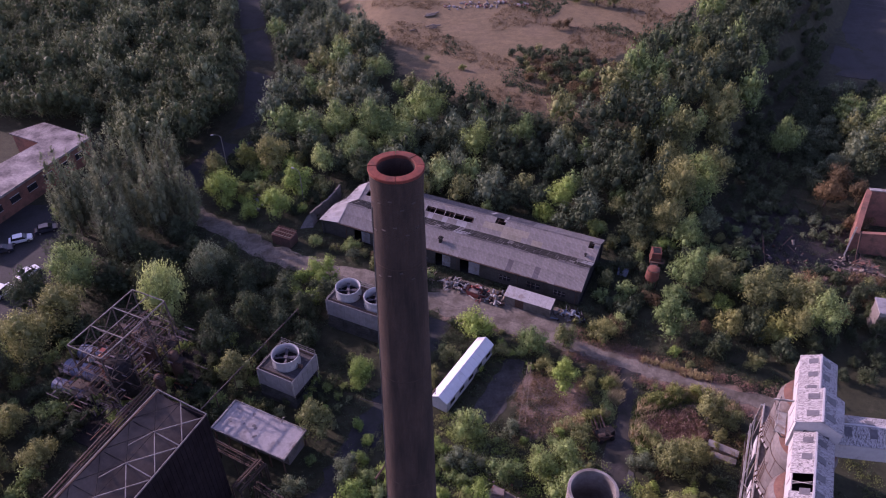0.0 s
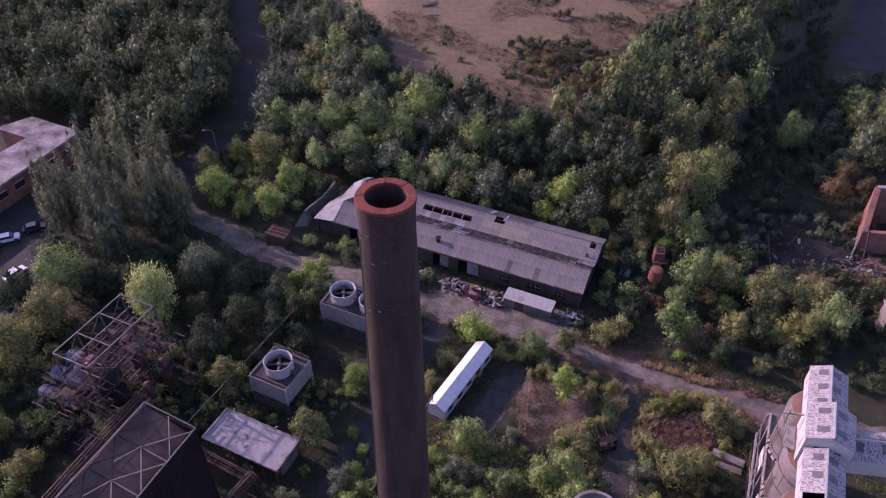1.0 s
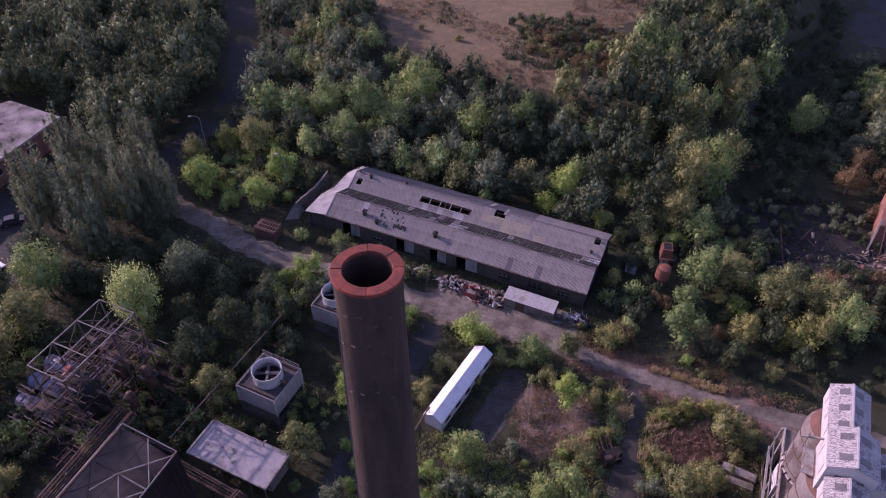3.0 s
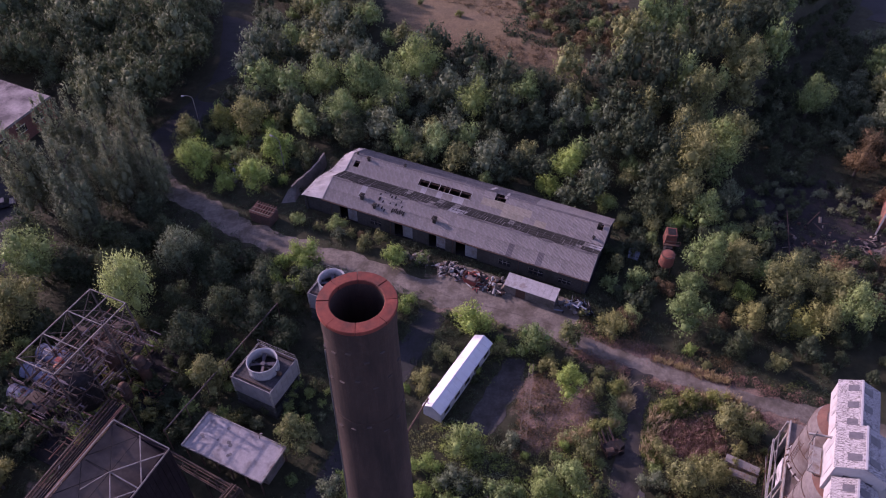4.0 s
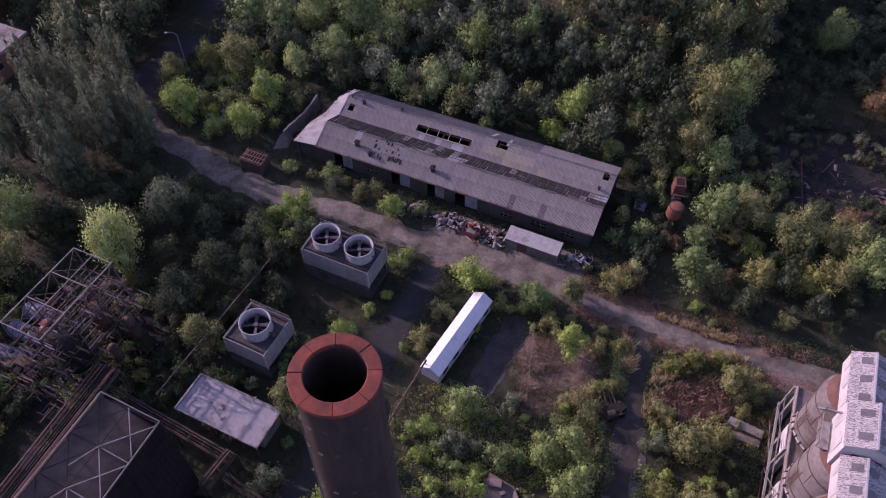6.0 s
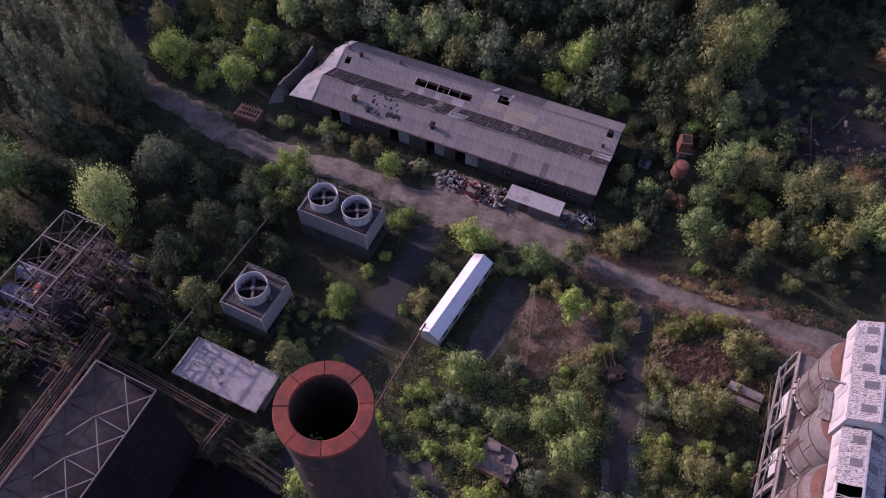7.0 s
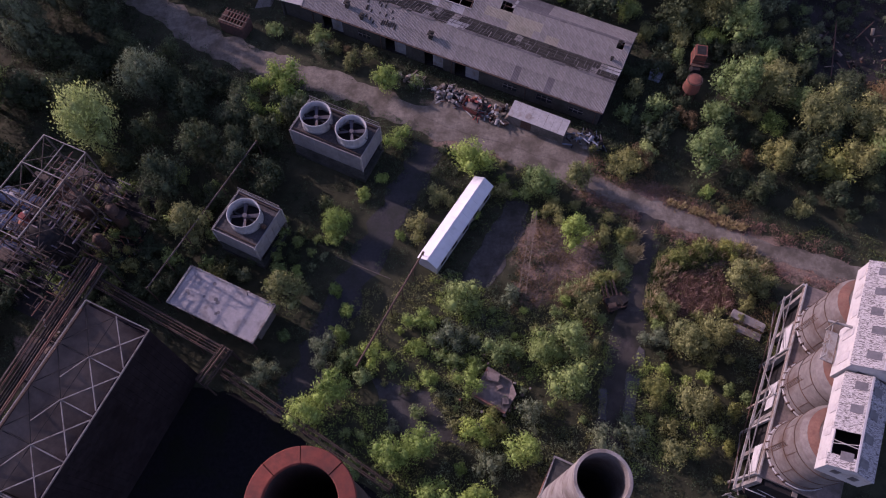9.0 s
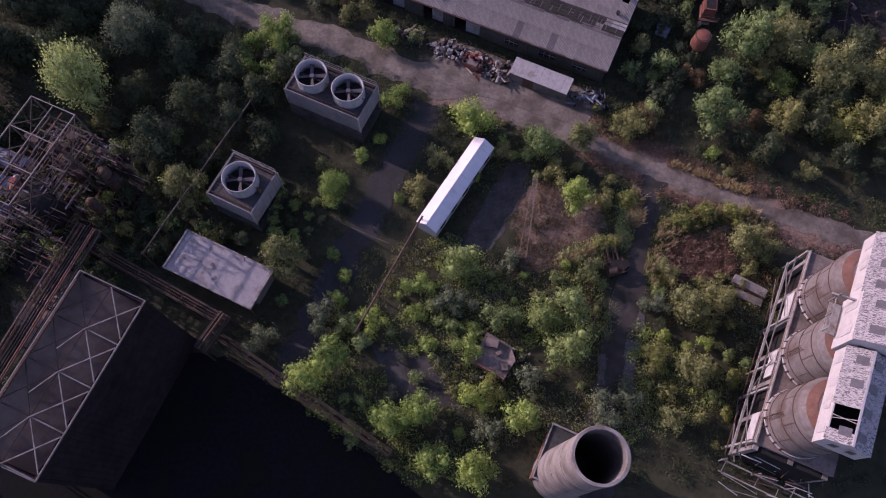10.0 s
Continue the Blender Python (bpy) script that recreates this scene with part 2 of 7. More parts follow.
def ground_material():
    m, nt, bs = base("overgrown_ground", 0.95)
    co = coords(nt, True)
    n1 = noise_node(nt, co, 0.55, 6.0, 0.7)
    n2 = noise_node(nt, co, 0.07, 4.0, 0.6)
    n3 = noise_node(nt, co, 3.0, 4.0, 0.7)
    green = ramp_node(nt, n1, [(0.3, lin(0.018, 0.019, 0.010)), (0.55, lin(0.034, 0.036, 0.018)), (0.75, lin(0.056, 0.050, 0.031))])
    dry = ramp_node(nt, n1, [(0.28, lin(0.060, 0.042, 0.020)), (0.5, lin(0.128, 0.090, 0.042)), (0.72, lin(0.190, 0.132, 0.066))])
    humps = noise_node(nt, co, 0.16, 5.0, 0.75)
    dry = mix_node(nt, ramp_node(nt, humps, [(0.5, lin(0, 0, 0)), (0.66, lin(0.75, 0.75, 0.75))]), dry, lin(0.075, 0.058, 0.026))
    pinkish = ramp_node(nt, n2, [(0.5, lin(0, 0, 0)), (0.62, lin(0.22, 0.22, 0.22))])
    dry = mix_node(nt, pinkish, dry, lin(0.165, 0.112, 0.084))
    dry = mix_node(nt, 0.35, dry, ramp_node(nt, n3, [(0.3, lin(0.07, 0.055, 0.03)), (0.7, lin(0.26, 0.195, 0.12))]))
    soil = ramp_node(nt, n3, [(0.3, lin(0.105, 0.072, 0.054)), (0.7, lin(0.245, 0.172, 0.132))])

    def mask(attr):
        a = nt.nodes.new("ShaderNodeAttribute")
        a.attribute_name = attr
        s = math_node(nt, "ADD", a.outputs["Fac"], math_node(nt, "MULTIPLY", math_node(nt, "SUBTRACT", n1, 0.5), 0.9))
        return ramp_node(nt, s, [(0.42, lin(0, 0, 0)), (0.58, lin(1, 1, 1))])
    col = mix_node(nt, mask("dry"), green, dry)
    col = mix_node(nt, mask("soil"), col, soil)
    nt.links.new(col, bs.inputs["Base Color"])
    bump(nt, bs, n3, 0.6, 0.12)
    return m


GROUND = ground_material()

# ---- mesh building ----


class MB:
    """Collects vertices and faces of one mesh."""

    def __init__(self):
        self.v, self.f = [], []

    def add(self, verts, faces):
        n = len(self.v)
        self.v += [tuple(p) for p in verts]
        self.f += [tuple(i + n for i in f) for f in faces]
        return self

    def box(self, c, s, rz=0.0, taper=1.0):
        hx, hy, hz = s[0] / 2, s[1] / 2, s[2] / 2
        co, si = math.cos(radians(rz)), math.sin(radians(rz))
        pts = []
        for z, k in ((-hz, 1.0), (hz, taper)):
            for x, y in ((-hx, -hy), (hx, -hy), (hx, hy), (-hx, hy)):
                x, y = x * k, y * k
                pts.append((c[0] + x * co - y * si, c[1] + x * si + y * co, c[2] + z))
        return self.add(pts, [(3, 2, 1, 0), (4, 5, 6, 7), (0, 1, 5, 4), (1, 2, 6, 5), (2, 3, 7, 6), (3, 0, 4, 7)])

    def bar(self, p, q, w, h=None):
        """A rectangular bar from p to q."""
        p, q = Vector(p), Vector(q)
        h = h or w
        d = (q - p).normalized()
        up = Vector((0, 0, 1)) if abs(d.z) < 0.95 else Vector((1, 0, 0))
        a = d.cross(up).normalized() * (w / 2)
        b = a.cross(d).normalized() * (h / 2)
        pts = [e + sa * a + sb * b for e in (p, q) for sa, sb in ((-1, -1), (1, -1), (1, 1), (-1, 1))]
        return self.add(pts, [(3, 2, 1, 0), (4, 5, 6, 7), (0, 1, 5, 4), (1, 2, 6, 5), (2, 3, 7, 6), (3, 0, 4, 7)])

    def tube(self, p, q, r, n=8, r2=None, caps=True):
        p, q = Vector(p), Vector(q)
        r2 = r if r2 is None else r2
        d = (q - p).normalized()
        up = Vector((0, 0, 1)) if abs(d.z) < 0.95 else Vector((1, 0, 0))
        a = d.cross(up).normalized()
        b = a.cross(d).normalized()
        pts = []
        for e, rr in ((p, r), (q, r2)):
            for i in range(n):
                t = 2 * math.pi * i / n
                pts.append(e + (a * math.cos(t) + b * math.sin(t)) * rr)
        faces = [(i, (i + 1) % n, n + (i + 1) % n, n + i) for i in range(n)]
        if caps:
            faces += [tuple(range(n - 1, -1, -1)), tuple(range(n, 2 * n))]
        return self.add(pts, faces)

    def lathe(self, c, prof, n=32, closed=False, a0=0.0, a1=360.0):
        """A profile of (radius, height) turned about the upright axis through c."""
        full = abs(a1 - a0 - 360) < 1e-6
        m = n if full else n + 1
        pts = []
        for i in range(m):
            t = radians(a0 + (a1 - a0) * i / n)
            pts += [(c[0] + r * math.cos(t), c[1] + r * math.sin(t), c[2] + z) for r, z in prof]
        k = len(prof)
        faces = []
        for i in range(n):
            j = (i + 1) % m
            for e in range(k if closed else k - 1):
                g = (e + 1) % k
                faces.append((i * k + e, j * k + e, j * k + g, i * k + g))
        if closed and not full:
            faces += [tuple(range(k)), tuple(range((m - 1) * k + k - 1, (m - 1) * k - 1, -1))]
        return self.add(pts, faces)

    def prism(self, pts2, z0, z1):
        n = len(pts2)
        z0 = z0 if isinstance(z0, (list, tuple)) else [z0] * n
        z1 = z1 if isinstance(z1, (list, tuple)) else [z1] * n
        v = [(x, y, z) for (x, y), z in zip(pts2, z0)] + [(x, y, z) for (x, y), z in zip(pts2, z1)]
        f = [tuple(range(n - 1, -1, -1)), tuple(range(n, 2 * n))] + [(i, (i + 1) % n, n + (i + 1) % n, n + i) for i in range(n)]
        return self.add(v, f)

    def plate(self, pts, t):
        """A flat plate through the points pts, t thick downwards."""
        n = len(pts)
        low = [(x, y, z - t) for x, y, z in pts]
        return self.add(list(pts) + low, [tuple(range(n)), tuple(range(2 * n - 1, n - 1, -1))] + [(i, n + i, n + (i + 1) % n, (i + 1) % n) for i in range(n)])

    def mesh(self, name, smooth=False):
        me = bpy.data.meshes.new(name)
        me.from_pydata(self.v, [], self.f)
        bm = bmesh.new()
        bm.from_mesh(me)
        bmesh.ops.recalc_face_normals(bm, faces=bm.faces)
        bm.to_mesh(me)
        bm.free()
        if smooth:
            me.polygons.foreach_set("use_smooth", [True] * len(me.polygons))
        me.update()
        return me


def part(name, mb, material, parent=None, label="", smooth=False):
    me = mb if isinstance(mb, bpy.types.Mesh) else mb.mesh(name, smooth)
    if not me.materials:
        me.materials.append(material)
    ob = new(name, me)
    if parent:
        ob.parent = parent
    if label:
        tagged(ob, label)
    return ob


def thing(name, x=0.0, y=0.0, z=0.0, rz=0.0, label="", category="", group="", kind=""):
    ob = new(name)
    ob.matrix_world = pose(x, y, z, 0, 0, rz)
    ob.empty_display_size = 0.3
    return tagged(ob, label, category, group, kind)


# ---- the lie of the land ----


def smooth(a, b, x):
    t = min(1.0, max(0.0, (x - a) / (b - a)))
    return t * t * (3 - 2 * t)


def land(x, y):
    """Height of the ground: flat works, a bank up to the field behind the long shed."""
    ridge = (x - 54) * 0.80 - (y - 134) * 0.60
    return 8.0 * smooth(128, 165, 0.40 * x + 0.916 * y) * smooth(-42, -14, x) * (1 - smooth(-6, 4, ridge))


def inside(p, poly):
    x, y = p
    hit = False
    for (x0, y0), (x1, y1) in zip(poly, poly[1:] + poly[:1]):
        if (y0 > y) != (y1 > y) and x < x0 + (y - y0) * (x1 - x0) / (y1 - y0):
            hit = not hit
    return hit


def edge_distance(p, line, closed=True):
    best = 1e9
    ends = list(zip(line, line[1:] + line[:1])) if closed else list(zip(line, line[1:]))
    for (x0, y0), (x1, y1) in ends:
        dx, dy = x1 - x0, y1 - y0
        k = max(0.0, min(1.0, ((p[0] - x0) * dx + (p[1] - y0) * dy) / (dx * dx + dy * dy + 1e-9)))
        best = min(best, math.hypot(p[0] - x0 - k * dx, p[1] - y0 - k * dy))
    return best


FIELD = [(-60, 300), (-36, 240), (-24, 207), (-13, 187), (-11, 175), (2, 166), (16, 160), (30, 154), (44, 156), (41, 180), (66, 199), (81, 230), (120, 300)]
SOIL = [
    [(31.2, 71.4), (38.9, 72.2), (39.8, 66.9), (35.3, 65.4), (30.2, 66.3)],
    [(11.5, 75.5), (13.5, 80), (23, 79), (23, 73), (20.5, 68), (11.5, 66.7)],
    [(22, 87), (32, 86), (44, 78), (60, 71), (58, 68), (42, 73), (30, 79), (20, 84)],
    [(66, 106), (82, 112), (84, 102), (72, 98)],
    [(-54, 62), (-44, 66), (-40, 60), (-50, 54)],
    [(-2, 100), (24, 92), (24, 86), (0, 92)],
]
WARE = [(-24.2, 116.5), (24.4, 95.2), (31.0, 109.5), (-14.6, 130.2)]
TRACK_LINE = [(-58, 133.1), (-51.8, 123.9), (-45.4, 119.1), (-37.5, 113.2), (-28.7, 108.2), (-20.5, 105.2), (-12.6, 102), (-4.8, 98.4), (1.6, 95.3), (9.7, 92), (16.6, 89.2),
              (23.9, 85), (30.2, 81.8), (36.3, 79), (43, 76.1), (50.4, 73.8), (58, 71.2), (75, 67)]
ROAD_LINE = [(-92, 340), (-69, 258), (-60, 223), (-54, 202), (-49.4, 180), (-47.8, 165), (-49.3, 154.8), (-53.3, 145.7), (-58, 133)]
LANE_LINE = [(-0.5, 92), (-1.7, 89.4), (-5.1, 82.7), (-8.7, 75), (-12.1, 67), (-15.3, 59.4), (-18, 52)]
EAST_LINE = [(31.5, 82.5), (29.9, 79.6), (28.6, 74.8), (27.0, 68.1), (25.4, 63.3), (23.9, 58.8), (22.9, 54.4), (21.7, 49.6), (18.5, 37)]
CARPARK = [(-120, 124), (-84, 127), (-78, 120), (-74, 108), (-74, 92), (-120, 84)]
COURT = [(107, 190), (123, 218), (152, 270), (205, 270), (152, 200), (123, 184)]
YARD = [(-2, 97.5), (2, 103.5), (11, 99.5), (24, 93.5), (22, 88), (10, 92.5), (2, 95.5)]
PADS = [[(7.5, 69.5), (12.5, 77.5), (13.5, 82.5), (10.5, 83), (3.2, 70)], [(-7.5, 57.5), (-0.5, 55.5), (4.2, 49), (-5, 50.5)]]
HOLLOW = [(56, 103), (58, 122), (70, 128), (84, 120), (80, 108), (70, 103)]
# Outline follows the shadow the hall throws on the ground.
HALL_SHADOW = [(-44, 58), (-24.5, 55.5), (-4.5, 42), (0, 38), (4, 10), (-70, 10)]

xs = list(np.linspace(-2500, -220, 12)) + list(np.arange(-200, 201, 2.0)) + list(np.linspace(220, 2500, 12))
ys = list(np.linspace(-2500, -40, 12)) + list(np.arange(-20, 321, 2.0)) + list(np.linspace(350, 3000, 14))
gv, dry_a, soil_a = [], [], []
for gy in ys:
    for gx in xs:
        gv.append((gx, gy, land(gx, gy) + 0.25 * noise.noise((gx * 0.08, gy * 0.08, 0)) * smooth(128, 150, gy)))
        d = s = 0.0
        if 140 < gy < 320 and -70 < gx < 130:
            e = edge_distance((gx, gy), FIELD)
            d = 0.5 + (0.5 if inside((gx, gy), FIELD) else -0.5) * min(1.0, e / 5)
        if 40 < gy < 130 and -60 < gx < 90:
            for poly in SOIL:
                e = edge_distance((gx, gy), poly)
                s = max(s, 0.5 + (0.5 if inside((gx, gy), poly) else -0.5) * min(1.0, e / 3))
        dry_a.append(d)
        soil_a.append(s)
nx = len(xs)
gf = [(j * nx + i, j * nx + i + 1, (j + 1) * nx + i + 1, (j + 1) * nx + i) for j in range(len(ys) - 1) for i in range(nx - 1)]
gm = bpy.data.meshes.new("ground")
gm.from_pydata(gv, [], gf)
for an, av in (("dry", dry_a), ("soil", soil_a)):
    gm.attributes.new(an, "FLOAT", "POINT").data.foreach_set("value", av)
gm.materials.append(GROUND)
tagged(new("ground", gm), "overgrown ground with bare soil and dry grassland", "ground", kind="structure")


def curve_points(line, step=1.2):
    """A smooth line through the points."""
    out = []
    pts = [line[0]] + line + [line[-1]]
    for i in range(1, len(pts) - 2):
        p0, p1, p2, p3 = (Vector(p) for p in pts[i - 1:i + 3])
        n = max(1, int((p2 - p1).length / step))
        for k in range(n):
            t = k / n
            out.append(0.5 * (2 * p1 + (p2 - p0) * t + (2 * p0 - 5 * p1 + 4 * p2 - p3) * t * t + (3 * p1 - p0 - 3 * p2 + p3) * t ** 3))
    return out + [Vector(line[-1])]


def ribbon(line, width, lift, ragged, narrow=None):
    pts = curve_points(line)
    mb = MB()
    for i, p in enumerate(pts):
        d = (pts[min(i + 1, len(pts) - 1)] - pts[max(i - 1, 0)]).normalized()
        n = Vector((-d.y, d.x))
        for s in (-1, -0.4, 0.4, 1):
            w_ = width if narrow is None else width + (narrow - width) * smooth(14, 26, p.x)
            k = w_ / 2 * s + (ragged * noise.noise((p.x * 0.45, p.y * 0.45, s * 9)) if abs(s) == 1 else 0)
            q = p + n * k
            mb.v.append((q.x, q.y, land(q.x, q.y) + lift))
    for i in range(len(pts) - 1):
        for e in range(3):
            mb.f.append((i * 4 + e, i * 4 + e + 1, i * 4 + e + 5, i * 4 + e + 4))
    return mb


def sheet(poly, lift, ragged=0.5):
    pts = []
    for (x0, y0), (x1, y1) in zip(poly, poly[1:] + poly[:1]):
        n = max(1, int(math.hypot(x1 - x0, y1 - y0) / 1.0))
        for k in range(n):
            x, y = x0 + (x1 - x0) * k / n, y0 + (y1 - y0) * k / n
            pts.append((x + ragged * noise.noise((x * 0.6, y * 0.6, 1)), y + ragged * noise.noise((x * 0.6, y * 0.6, 7)), land(x, y) + lift))
    mb = MB()
    mb.plate(pts, 0.06)
    return mb


part("dirt_track", ribbon(TRACK_LINE, 4.6, 0.05, 1.3, 2.9), TRACK)
tagged(bpy.data.objects["dirt_track"], "dusty pale vehicle track through the works", "track", kind="structure")
part("road", ribbon(ROAD_LINE, 7.5, 0.06, 0.5), ASPHALT)
tagged(bpy.data.objects["road"], "dark asphalt road running off between woods", "road", kind="structure")
part("asphalt_lane", ribbon(LANE_LINE, 4.4, 0.045, 1.6), ASPHALT)
tagged(bpy.data.objects["asphalt_lane"], "worn dark lane beside the cooling towers", "road", kind="structure")
part("side_track", ribbon(EAST_LINE, 4.0, 0.04, 1.3), RUTTED)
tagged(bpy.data.objects["side_track"], "rutted side track between bushes", "track", kind="structure")
part("car_park", sheet(CARPARK, 0.05), ASPHALT)
tagged(bpy.data.objects["car_park"], "asphalt parking yard", "pavement", kind="structure")
part("tarmac_court", sheet(COURT, 0.08), ASPHALT)
tagged(bpy.data.objects["tarmac_court"], "grey tarmac court beyond the woods", "pavement", kind="structure")
part("concrete_apron", sheet(YARD, 0.09), TRACK)
tagged(bpy.data.objects["concrete_apron"], "dusty apron in front of the long shed", "pavement", kind="structure")
for poly in PADS:
    tagged(part("concrete_pad", sheet(poly, 0.035), PAD), "cracked weedy concrete pad", "pavement", kind="structure")

for poly in ([(21.0, 56.2), (22.0, 55.8), (21.4, 52.0), (20.4, 52.2)], [(24.9, 57.9), (26.0, 57.5), (24.9, 51.4), (23.6, 51.6)], [(26.6, 61.5), (27.4, 61.2), (26.8, 58.8), (26.0, 59.0)]):
    tagged(part("wheel_rut", sheet(poly, 0.07, .7), PUDDLE), "bare damp wheel rut in the side track", "track", kind="structure")
# The hall's shadow, painted as a near-black ground sheet.
tagged(part("coal_yard", sheet(HALL_SHADOW, 0.035), HALLSHADE), "near-black yard sheet with the hall's shadow put into its colour", "ground", kind="structure")

# Dark sheet standing in for tree shade over the yard.
tagged(part("shaded_yard", sheet(HOLLOW, 0.035, 1.5), YARDSHADE), "bare yard earth with tree shade put into its colour", "ground", kind="structure")

# ---- buildings and plant ----


def chimney():
    t = thing("chimney", -2.65, 34.95, 0, 0, "tall sooty brick chimney with a red coping ring", "chimney")
    prof = [(2.75, 0)] + [(2.72 - 1.2 * z / 67.4, z) for z in np.linspace(0.5, 67.0, 40)] + [(1.55, 67.2), (1.57, 68.26)]
    prof += [(1.12, 68.26), (1.12, 30.0), (0.01, 30.0)]
    part("shaft", MB().lathe((0, 0, 0), prof, 56), CHIMNEY, t, smooth=False)
    for i in range(8):
        a0 = 2 + 45 * i + (3, -2, 2, 0, -3, 1, 0, 2)[i]
        a1 = 47 + 45 * i + (-2, 2, 0, -3, 1, 0, 2, 3)[i]
        lift = (0, .02, .01, .03, 0, .015, .02, .005)[i]
        mb = MB().lathe((0, 0, lift), [(1.10, 68.24), (1.61, 68.24), (1.63, 68.27), (1.63, 68.38), (1.60, 68.43), (1.13, 68.45), (1.10, 68.42)], 8, True, a0 + 0.5, a1 - 0.5)
        part("coping_stone", mb, COPING, t, "red coping stone")
    for k, z in enumerate((66.4, 64.6, 61.2)):
        r = 2.74 - 1.2 * z / 67.4
        for q in range(5 + k):
            a = radians(205 + 26 * q + 9 * k)
            part("loose_brick", MB().box((r * math.cos(a), r * math.sin(a), z + .3 * (q % 3)), (.22, .07, .05), math.degrees(a) + 90), MORTARPALE, t, "pale spalled brick")
    for z in (62.0, 52.0, 40.0):
        r = 2.72 - 1.2 * z / 67.4
        part("iron_band", MB().lathe((0, 0, z), [(r - 0.02, -0.04), (r + 0.02, -0.04), (r + 0.02, 0.04), (r - 0.02, 0.04)], 40, True), SOOTRUST, t, "rusty iron band")
    for z in range(0, 66, 3):
        r0, r1 = 2.75 - 1.2 * z / 67.4, 2.75 - 1.2 * (z + 3) / 67.4
        a = radians(200)
        part("conductor_strip", MB().bar((r0 * math.cos(a), r0 * math.sin(a), z), (r1 * math.cos(a), r1 * math.sin(a), z + 3), 0.05), STEEL, t, "thin metal strip down the shaft")

    part("ledge", MB().box((-.62, -.62, 66.2), (.7, .5, .3), 45), CHIMNEY, t, "crumbled ledge inside the flue")
    part("sprig_stem", MB().tube((-.62, -.62, 66.3), (-.5, -.6, 66.9), .02, 5).tube((-.55, -.6, 66.6), (-.3, -.45, 67.0), .015, 5), BARK, t)
    weed = MB()
    wr = random.Random(12)
    for k in range(60):
        c = Vector((wr.gauss(-.48, .16), wr.gauss(-.55, .14), wr.uniform(66.5, 67.05)))
        d = Vector((wr.gauss(0, 1), wr.gauss(0, 1), wr.gauss(0, .5))).normalized() * .09
        e = d.cross(Vector((wr.gauss(0, 1), wr.gauss(0, 1), 1))).normalized() * .04
        weed.add([c - d, c - e, c + d, c + e + Vector((0, 0, .01))], [(0, 1, 2, 3)])
    part("sprig_leaves", weed, LEAF["p"], t, "pale weed sprouting inside the flue")


MORTARPALE = worn("pale_spalled_brick", lin(0.06, 0.048, 0.044), lin(0.10, 0.080, 0.074), lin(0.05, 0.038, 0.034), 6.0, 1.0, 0.4)
chimney()


def short_stack():
    t = thing("concrete_stack", 15.0, 41.4, 0, 0, "short wide pale concrete stack, open at the top", "stack")
    prof = [(2.95, 0.0), (2.85, 6.0), (2.6, 18), (2.5, 24.9), (2.56, 25.1), (2.56, 26.2), (2.50, 26.25), (2.24, 26.25), (2.24, 8.0), (0.01, 8.0)]
    part("shaft", MB().lathe((0, 0, 0), prof, 48), CONCRETE, t)
    for z in (8, 14, 20):
        r = 2.95 - 0.42 * z / 23
        part("iron_band", MB().lathe((0, 0, z), [(r - 0.09, -0.05), (r + 0.0, -0.05), (r + 0.0, 0.05), (r - 0.09, 0.05)], 40, True), RUST, t, "rusty hoop")
    b = thing("stack_house", 15.7, 42.6, 0, -24, "low brick boiler house with a flat stained roof", "building")
    part("wall", MB().box((0, 0, 2.3), (6.0, 6.2, 4.6)), REDBRICK, b)
    part("roof", MB().box((0, 0, 4.75), (6.4, 6.6, 0.3)), SHEDWALL, b, "dark stained flat roof")
    part("roof_kerb", MB().bar((-3.1, -3.2, 4.98), (-3.1, 3.2, 4.98), .14, .2).bar((0.2, -3.2, 4.96), (0.2, 3.2, 4.96), .12, .14), PALE, b)
    for e in (-1, 1):
        part("parapet", MB().box((0, e * 3.2, 5.05), (6.4, 0.2, 0.3)), CONCRETE, b)


SLAB_BROWN = worn("stained_brown_roof", lin(0.13, 0.10, 0.09), lin(0.21, 0.165, 0.145), lin(0.09, 0.075, 0.06), 1.6, 0.5, 0.5)
short_stack()


def corrugated(name, w, length, waves, amp=0.03):
    """A corrugated sheet: ridges along y, w wide, one skin with a folded lip."""
    mb = MB()
    n = waves * 2
    for i in range(n + 1):
        x = w * i / n
        z = amp if i % 2 else -amp
        mb.v += [(x, 0, z), (x, length, z), (x, 0, z - 0.02), (x, length, z - 0.02)]
    for i in range(n):
        a, b = i * 4, i * 4 + 4
        mb.f += [(a, b, b + 1, a + 1), (a + 2, a + 3, b + 3, b + 2), (a, a + 2, b + 2, b), (a + 1, b + 1, b + 3, a + 3)]
    return mb.mesh(name)


